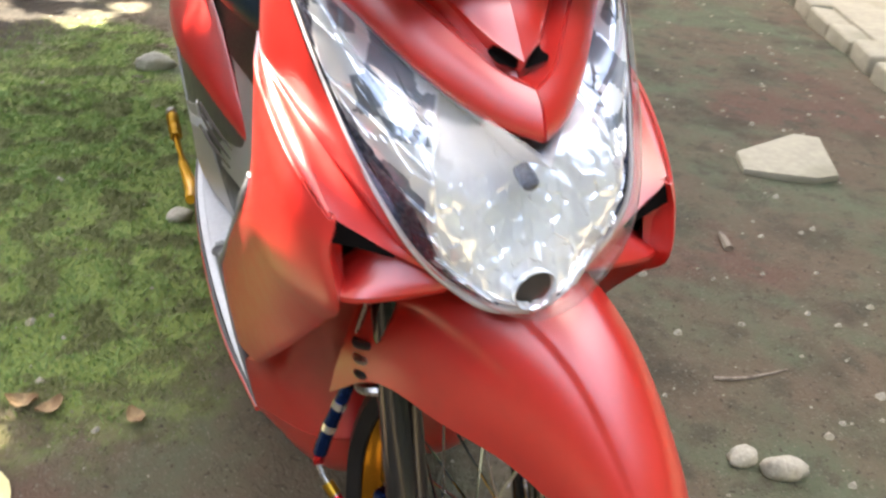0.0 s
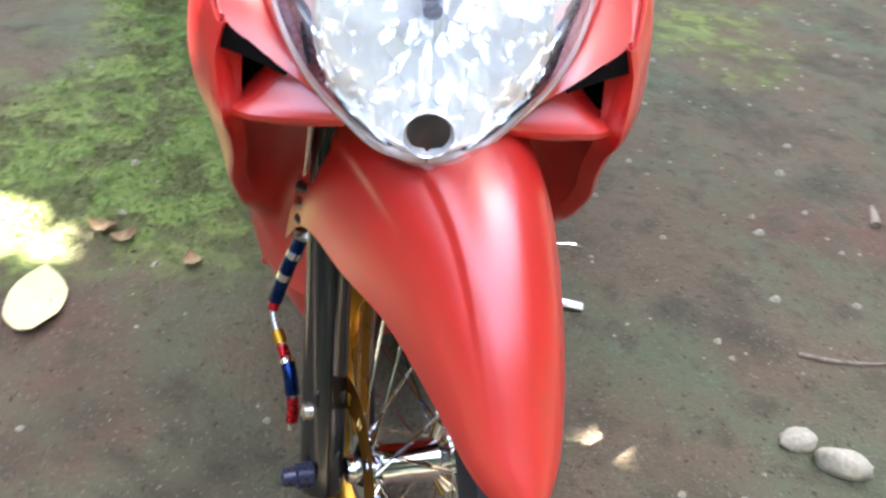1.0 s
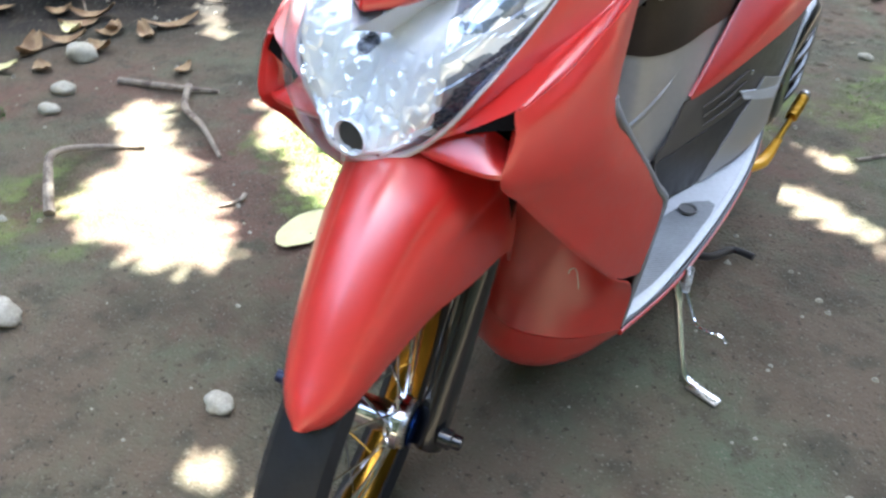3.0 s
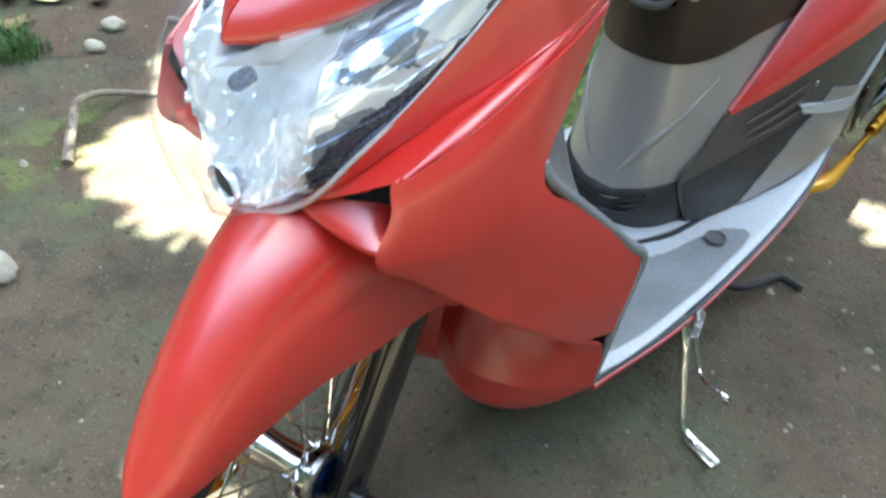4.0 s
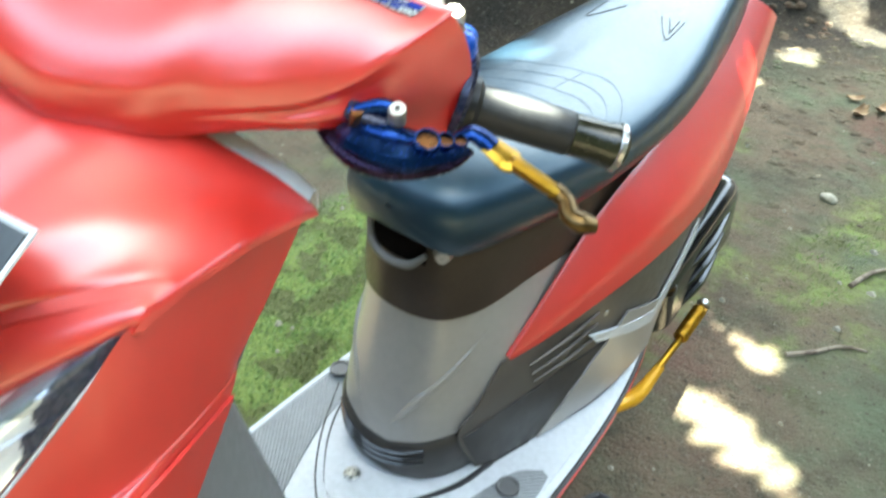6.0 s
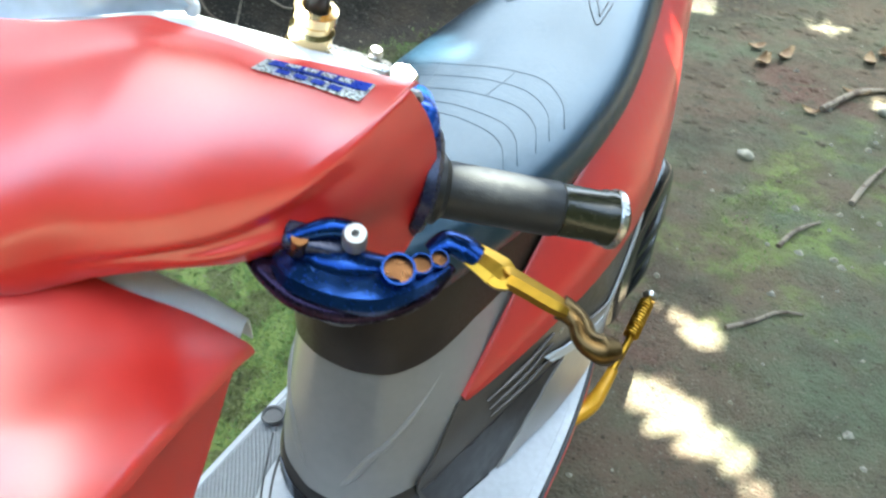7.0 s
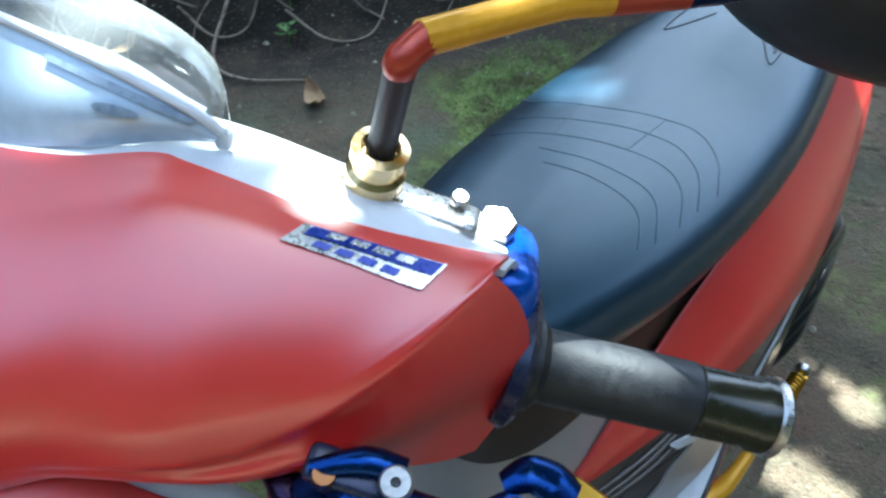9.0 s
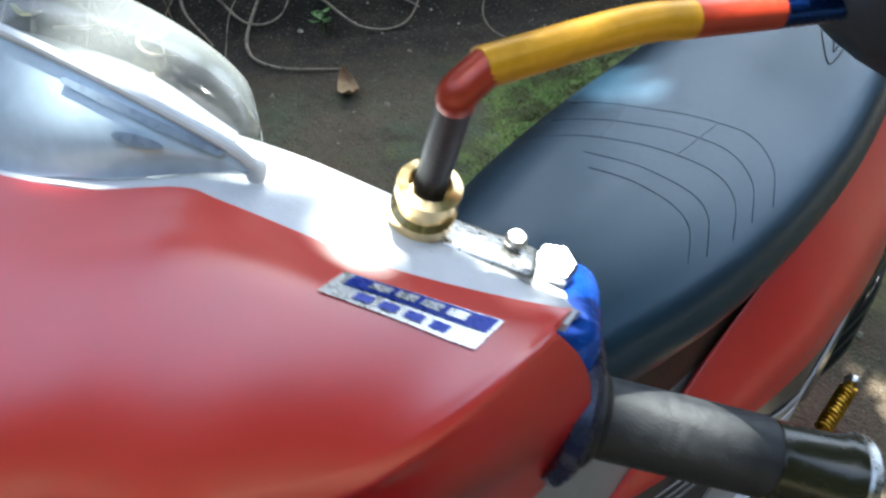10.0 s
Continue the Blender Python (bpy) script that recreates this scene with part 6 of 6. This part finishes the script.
scatter("moss", 42000, 5, (-2.0, 0.4, -0.1, 3.0), blade, MOSS, "short green moss growing over the earth", "moss", lambda x, y, r: r.random() < moss_at(x, y) * 1.4 - 0.42)


def leaf_mesh(length, width, curl, seed, n=8):
    """A leaf lying flat, with a midrib fold and curled rim."""
    rng = random.Random(seed)
    g = []
    for i in range(n + 1):
        t = i / n
        w = width * math.sin(math.pi * min(1, 0.06 + t * 0.93)) ** 0.75
        y = (t - 0.5) * length
        bend = curl * (t - 0.5) ** 2 * length * 2
        row = []
        for k in (-1, -0.6, -0.2, 0, 0.2, 0.6, 1):
            row.append((k * w * rng.uniform(0.93, 1.07), y, bend + abs(k) ** 1.5 * width * curl * rng.uniform(0.5, 0.9) + (0.002 if k == 0 else 0.0)))
        g.append(row)
    return sheet(np.array(g), 0.0008)


def lay_leaf(x, y, length, width, curl, turn, seed, mat, label, tilt=0.0):
    ob = part("leaf", leaf_mesh(length, width, curl, seed), mat, None, "", 1.5)
    ob.matrix_world = pose(x, y, hill(x, y) + 0.006, tilt, 0, turn)
    return tagged(ob, label, "leaf", "fallen leaves")


lay_leaf(-0.555, 0.408, 0.150, 0.046, 0.10, 6, 1, PALE_LEAF, "pale yellow fallen leaf on bare earth")
lay_leaf(-0.500, 0.590, 0.050, 0.015, 0.5, 70, 2, DRY_LEAF, "small curled dry leaf beside a sun patch")
lay_leaf(-0.460, 0.570, 0.045, 0.014, 0.5, 120, 3, DRY_LEAF, "small curled dry leaf on earth")
lay_leaf(-0.333, 0.514, 0.040, 0.014, 0.4, 20, 4, DRY_LEAF, "small brown dry leaf on earth")
lay_leaf(-1.160, 1.470, 0.130, 0.028, 0.5, 60, 5, DRY_LEAF, "long brown dry leaf on dark earth")
lay_leaf(0.350, 2.450, 0.050, 0.014, 0.4, 80, 6, DRY_LEAF, "orange brown dry leaf on mossy earth")
lay_leaf(-1.370, 0.800, 0.070, 0.020, 0.4, 10, 7, DRY_LEAF, "reddish dry leaf on dark earth")
rng = random.Random(12)
for k in range(46):
    x, y = rng.uniform(-2.5, -1.65), rng.uniform(0.15, 1.3)
    lay_leaf(x, y, rng.uniform(0.07, 0.16), rng.uniform(0.018, 0.035), rng.uniform(0.2, 0.6), rng.uniform(0, 360), 20 + k, DRY_LEAF if rng.random() < 0.8 else PALE_LEAF, "dry brown fallen leaf in the litter", rng.uniform(-12, 12))
for k in range(10):
    x, y = rng.uniform(0.0, 0.7), rng.uniform(2.6, 3.1)
    lay_leaf(x, y, rng.uniform(0.05, 0.1), rng.uniform(0.014, 0.025), rng.uniform(0.2, 0.6), rng.uniform(0, 360), 80 + k, DRY_LEAF, "dry brown leaf on the earth")


def twig(pts, r, label):
    p = [(x, y, hill(x, y) + r * 0.6 + dz) for x, y, dz in pts]
    return tagged(part("twig", tube(p, [r * 1.1, r, r * 0.8, r * 0.5], 8, 30), WOOD, None), label, "twig", "twigs")


twig([(0.700, 0.350, 0), (0.750, 0.338, 0.002), (0.810, 0.336, 0), (0.862, 0.330, 0)], 0.0035, "thin pale twig on the earth")
twig([(0.520, 2.020, 0), (0.535, 2.100, 0.004), (0.555, 2.180, 0.002), (0.580, 2.255, 0)], 0.0075, "bent pale root piece on mossy earth")
twig([(0.395, 1.750, 0), (0.420, 1.830, 0.004), (0.465, 1.905, 0)], 0.006, "bent pale twig on mossy earth")
twig([(0.355, 1.425, 0), (0.400, 1.470, 0.003), (0.440, 1.525, 0.002), (0.486, 1.550, 0)], 0.005, "crooked dark twig on the earth")
twig([(0.380, 2.480, 0), (0.450, 2.620, 0.006), (0.520, 2.700, 0.004), (0.640, 2.780, 0)], 0.010, "dark root across the earth")
twig([(-1.030, 0.130, 0), (-1.110, 0.190, 0.03), (-1.180, 0.250, 0.045), (-1.200, 0.330, 0.02), (-1.100, 0.440, 0)], 0.011, "pale bent root arched over the earth")
twig([(-1.280, 0.740, 0), (-1.180, 0.640, 0.008), (-1.060, 0.590, 0.006), (-0.930, 0.525, 0)], 0.010, "grey root along dark earth")
twig([(-1.060, 0.800, 0), (-0.980, 0.900, 0.006), (-0.915, 1.040, 0)], 0.009, "grey root beside moss")
twig([(-1.450, 0.640, 0), (-1.300, 0.700, 0.006), (-1.180, 0.760, 0)], 0.010, "grey forked root on dark earth")
twig([(-0.758, 0.440, 0), (-0.750, 0.410, 0.004), (-0.770, 0.370, 0)], 0.006, "small grey twig on the earth")
rng = random.Random(31)
for k in range(46):
    u = rng.uniform(-0.3, 1.6)
    d = rng.uniform(0.05, 0.6)
    x, y = -1.75 + 0.61 * u - 0.79 * d, 1.2 + 0.79 * u + 0.61 * d
    a = rng.uniform(0, 6.28)
    n = rng.uniform(0.06, 0.18)
    twig([(x, y, 0.004), (x + n * math.cos(a), y + n * math.sin(a), rng.uniform(0.005, 0.03)), (x + 1.7 * n * math.cos(a + 0.4), y + 1.7 * n * math.sin(a + 0.4), 0.01), (x + 2.2 * n * math.cos(a + 0.9), y + 2.2 * n * math.sin(a + 0.9), 0.0)], rng.uniform(0.002, 0.006), "thin dry rootlet hanging on the earth bank")
twig([(1.030, 0.730, 0), (1.040, 0.760, 0.003), (1.055, 0.800, 0)], 0.010, "short black charred twig on the earth")


# grass tuft and small weeds
def tuft(x, y, count, height, spread, seed, label):
    rng = random.Random(seed)
    bm = bmesh.new()
    for k in range(count):
        a, r = rng.uniform(0, 6.28), spread * rng.random() ** 0.6
        bx, by = r * math.cos(a), r * math.sin(a)
        h = height * rng.uniform(0.5, 1.1)
        lean = rng.uniform(0.2, 0.9) * h
        q = rng.uniform(0, 6.28)
        w = rng.uniform(0.0015, 0.003)
        rows = []
        for t in (0, 0.4, 0.75, 1):
            cx, cy, cz = bx + math.cos(q) * lean * t * t, by + math.sin(q) * lean * t * t, h * t * (1 - 0.25 * t)
            ww = w * (1 - t * 0.92)
            rows.append([bm.verts.new((cx - ww * math.sin(q), cy + ww * math.cos(q), cz)), bm.verts.new((cx + ww * math.sin(q), cy - ww * math.cos(q), cz))])
        for r0, r1 in zip(rows, rows[1:]):
            bm.faces.new((r0[0], r0[1], r1[1], r1[0]))
    ob = part("grass_tuft", bm, GREEN_LEAF, None, "", 3)
    ob.matrix_world = pose(x, y, hill(x, y) - 0.003)
    return tagged(ob, label, "grass", "grass tufts")


tuft(-1.640, 0.240, 170, 0.13, 0.10, 1, "green grass tuft growing from dark earth")
tuft(-1.560, 0.290, 90, 0.10, 0.06, 2, "small green grass tuft on dark earth")
tuft(-1.760, 0.190, 110, 0.12, 0.08, 3, "green grass tuft beside dry leaves")


def weed(x, y, seed, label):
    rng = random.Random(seed)
    root = new("weed")
    root.matrix_world = pose(x, y, hill(x, y))
    part("stem", tube([(0, 0, 0), (0.004, 0.002, 0.04), (0.0, 0.006, 0.075)], [0.002, 0.0015, 0.001], 6), GREEN_LEAF, root)
    for k in range(7):
        b = leaf_mesh(rng.uniform(0.028, 0.042), rng.uniform(0.009, 0.014), 0.3, seed * 10 + k, 6)
        b.transform(pose(0, 0, 0.03 + 0.007 * k, rng.uniform(-25, 25), rng.uniform(-25, 25), k * 137) @ pose(0, 0.022, 0))
        part("leaf", b, GREEN_LEAF, root, "", 1.5)
    return tagged(root, label, "weed", "weeds")


weed(-1.450, 1.640, 1, "small green broad-leaved weed on the bank")
weed(-1.520, 1.720, 2, "small green weed on the earth bank")
weed(-2.000, 1.250, 3, "green weed beside roots on the bank")

# low kerb and pale paving at the yard's edge
rng = random.Random(8)
kerb = new("kerb")
kerb.matrix_world = Matrix.Translation((2.66, 2.06, 0)) @ pose(0, 0, 0, 0, 0, -23.5)
tagged(kerb, "low kerb of worn pale stones", "kerb", kind="structure")
for k in range(14):
    b = block((0.11, rng.uniform(0.19, 0.23), 0.10), pose(rng.uniform(-0.012, 0.012), -1.5 + 0.235 * k, 0.02 + rng.uniform(-0.012, 0.01), rng.uniform(-3, 3), rng.uniform(-3, 3), rng.uniform(-4, 4)), 0.014, 3)
    for v in b.verts:
        v.co += 0.006 * Vector((noise.noise(v.co * 18), noise.noise(v.co * 18 + Vector((5, 0, 0))), noise.noise(v.co * 18 + Vector((0, 5, 0)))))
    part("brick", b, CONCRETE, kerb, "", 0.9)
paving = part("pavement", block((1.6, 3.6, 0.08), Matrix.Translation((2.66, 2.06, 0)) @ pose(0, 0, 0, 0, 0, -23.5) @ pose(0.88, 0, 0.02), 0.01), CONCRETE)
tagged(paving, "pale worn concrete paving beyond the kerb", "pavement", kind="structure")


# ---- the tree that shades the yard ----
# gaps in its crown let the sun through to these places: x, y, z, radius
GAPS = [(-1.74, 1.23, 0, 0.03), (-1.62, 1.15, 0, 0.03), (-1.50, 1.07, 0, 0.02), (-0.262, -0.118, 0, 0.004),
        (0.020, 0.372, 0.960, 0.006), (0.046, 0.392, 0.959, 0.006), (0.072, 0.410, 0.958, 0.006), (0.092, 0.419, 0.958, 0.006), (0.120, 0.428, 0.953, 0.006), (0.139, 0.428, 0.951, 0.006), (0.156, 0.437, 0.940, 0.006), (0.161, 0.455, 0.932, 0.006),
        (0.200, 0.475, 0.893, 0.008), (0.216, 0.486, 0.888, 0.010), (0.234, 0.498, 0.883, 0.006),
        (-0.62, 2.62, 0, 0.05), (-0.40, 2.56, 0, 0.07), (-0.22, 2.70, 0, 0.05), (-0.75, 2.80, 0, 0.06), (-0.45, 2.88, 0, 0.08), (-0.15, 3.05, 0, 0.05), (-0.38, 3.55, 0, 0.09), (-0.16, 3.50, 0, 0.08), (0.02, 3.42, 0, 0.06), (0.30, 3.10, 0, 0.03), (0.52, 2.62, 0, 0.02), (-0.60, 3.20, 0, 0.07),
        (-0.178, 0.13, 0.71, 0.036), (-0.180, 0.10, 0.70, 0.034), (-0.181, 0.08, 0.69, 0.026)]
# the wider gaps, as outlines on the ground
OPEN = [[(-1.330, 0.560), (-1.282, 0.640), (-1.171, 0.552), (-1.040, 0.472), (-0.797, 0.369), (-0.589, 0.252), (-0.757, 0.150), (-0.992, 0.138), (-1.049, 0.174), (-1.070, 0.300), (-1.120, 0.410), (-1.200, 0.450)],
        [(-1.064, 0.797), (-1.015, 0.866), (-0.920, 0.800), (-0.827, 0.760), (-0.750, 0.690), (-0.596, 0.600), (-0.547, 0.541), (-0.616, 0.545), (-0.734, 0.566), (-0.800, 0.640), (-0.876, 0.664), (-0.960, 0.730)],
        [(0.180, 1.185), (0.220, 1.208), (0.300, 1.200), (0.390, 1.155), (0.460, 1.112), (0.520, 1.058), (0.430, 1.093), (0.360, 1.113), (0.280, 1.146), (0.205, 1.168)],
        [(0.180, 1.298), (0.230, 1.308), (0.300, 1.296), (0.230, 1.288)],
        [(0.200, 1.438), (0.270, 1.416), (0.360, 1.388), (0.340, 1.368), (0.260, 1.396)],
        [(-0.056, 0.702), (-0.073, 0.769), (0.034, 0.727), (0.048, 0.662)]]


def inside(x, y, outline):
    hit = False
    for (x0, y0), (x1, y1) in zip(outline, outline[1:] + outline[:1]):
        if (y0 > y) != (y1 > y) and x < x0 + (x1 - x0) * (y - y0) / (y1 - y0):
            hit = not hit
    return hit


for outline in OPEN:
    ox, oy = [p[0] for p in outline], [p[1] for p in outline]
    for gx in np.arange(min(ox), max(ox), 0.02):
        for gy in np.arange(min(oy), max(oy), 0.02):
            if inside(gx, gy, outline):
                GAPS.append((float(gx), float(gy), 0, 0.004 if gx < 0 else 0.006))
ACROSS = SUN_FROM.cross(Vector((0, 0, 1))).normalized()
UPWARD = ACROSS.cross(SUN_FROM).normalized()
gap_uv = np.array([(Vector(g[:3]).dot(ACROSS), Vector(g[:3]).dot(UPWARD), g[3]) for g in GAPS])


def shade_tree():
    rs = np.random.RandomState(21)
    centre = Vector((0.80, 1.50, 0)) + SUN_FROM * 6.2
    n = 88000
    p = rs.normal(size=(n, 3))
    p /= np.linalg.norm(p, axis=1)[:, None]
    p *= rs.random_sample(n)[:, None] ** (1 / 2.2)
    p[:, 2] *= 0.38
    p = p * np.array([5.0, 2.9, 3.2]) + np.array(centre)
    lump = np.array([noise.noise(Vector(q) * 0.9) for q in p])
    p = p[lump > -0.42]
    lobe = rs.normal(size=(15000, 3))
    lobe *= (rs.random_sample(15000) ** 0.45 / np.linalg.norm(lobe, axis=1))[:, None]
    lobe *= np.array([1 + 0.55 * noise.noise(Vector(q).normalized() * 1.9) + 0.25 * noise.noise(Vector(q) * 4.0) for q in lobe])[:, None]
    p = np.concatenate([p, lobe * np.array([1.6, 1.8, 0.8]) + np.array([-2.1, 0.0, 5.6])])
    # extra unseen leaves added to block stray sun round the grip's gaps
    thick = np.array(Vector((0.32, 0.15, 0)) + SUN_FROM * 6.2) + rs.normal(0, 0.30, (1000, 3))
    fine = np.array(Vector((0.44, 0.22, 0)) + SUN_FROM * 6.0) + rs.normal(0, 0.07, (700, 3))
    p = np.concatenate([p, thick, fine])
    u, v = p @ np.array(ACROSS), p @ np.array(UPWARD)
    size = rs.uniform(0.06, 0.12, len(p))
    size[-700:] *= 0.38
    keep = np.ones(len(p), bool)
    for gu, gv, gr in gap_uv:
        keep &= np.hypot(u - gu, v - gv) > gr + size * 0.74
    p, size = p[keep], size[keep]
    a = rs.uniform(0, 2 * np.pi, len(p))
    tilt = rs.normal(0, 0.5, (len(p), 2))
    d1 = np.stack([np.cos(a), np.sin(a), tilt[:, 0]], 1) * size[:, None]
    d2 = np.stack([-np.sin(a), np.cos(a), tilt[:, 1]], 1) * size[:, None] * 0.42
    quad = np.stack([p - d1, p - d2, p + d1, p + d2], 1).reshape(-1, 3)
    me = bpy.data.meshes.new("crown")
    me.from_pydata(quad.tolist(), [], np.arange(len(quad)).reshape(-1, 4).tolist())
    me.materials.append(GREEN_LEAF)
    tree = new("tree")
    tagged(tree, "leafy tree standing over the yard", "tree")
    foot = Vector((-2.6, 4.2, 0.3))
    crown = new("crown", me)
    crown.parent = tree
    part("trunk", tube([foot, foot + Vector((0.1, -0.1, 1.4)), foot + Vector((0.5, -0.3, 3.0)), foot + Vector((0.9, -0.2, 4.2))], [0.20, 0.16, 0.13, 0.07], 14, 24), BARK, tree)
    rng = random.Random(2)
    knot = foot + Vector((0.5, -0.3, 3.0))
    for k in range(14):
        a = 2 * math.pi * k / 14
        end = centre + Vector((2.3 * math.cos(a), 2.3 * math.sin(a), rng.uniform(-0.3, 0.4)))
        way = spline([knot, knot.lerp(end, 0.45) + Vector((0, 0, -0.25)), end], 30)
        if min(float(np.hypot(gap_uv[:, 0] - q @ np.array(ACROSS), gap_uv[:, 1] - q @ np.array(UPWARD)).min()) for q in way) < 0.10:
            continue
        part("limb", tube([knot, knot.lerp(end, 0.45) + Vector((0, 0, -0.25)), end], [0.08, 0.05, 0.015], 8, 16), BARK, tree)
    return tree


shade_tree()


# ---- unseen belt of leaves, added to shape sky light and reflections ----
def leaf_belt():
    rs = np.random.RandomState(9)
    n = 34000
    a = rs.uniform(0, 2 * np.pi, n)
    r = rs.uniform(10.0, 14.0, n)
    # height by direction sets how much low sky is held back
    z = rs.uniform(0, 1, n) ** 0.8 * (3.7 - 0.9 * np.sin(a) + 5.5 * np.abs(np.cos(a)) ** 1.5 + 6.5 * np.clip(np.cos(a + 0.95), 0, 1) ** 1.3 + 0.5 * np.sin(a * 5) + 0.4 * np.sin(a * 11 + 1))
    p = np.stack([r * np.cos(a), r * np.sin(a), z], 1)
    d1, d2 = rs.normal(0, 0.36, (n, 3)), rs.normal(0, 0.36, (n, 3))
    quad = np.stack([p - d1, p - d2, p + d1, p + d2], 1).reshape(-1, 3)
    me = bpy.data.meshes.new("leaf_belt")
    me.from_pydata(quad.tolist(), [], np.arange(len(quad)).reshape(-1, 4).tolist())
    me.materials.append(FAR_LEAF)
    return tagged(new("leaf_belt", me), "unseen belt of dark green leaves added to shape the sky light", "trees", kind="stuff")


leaf_belt()
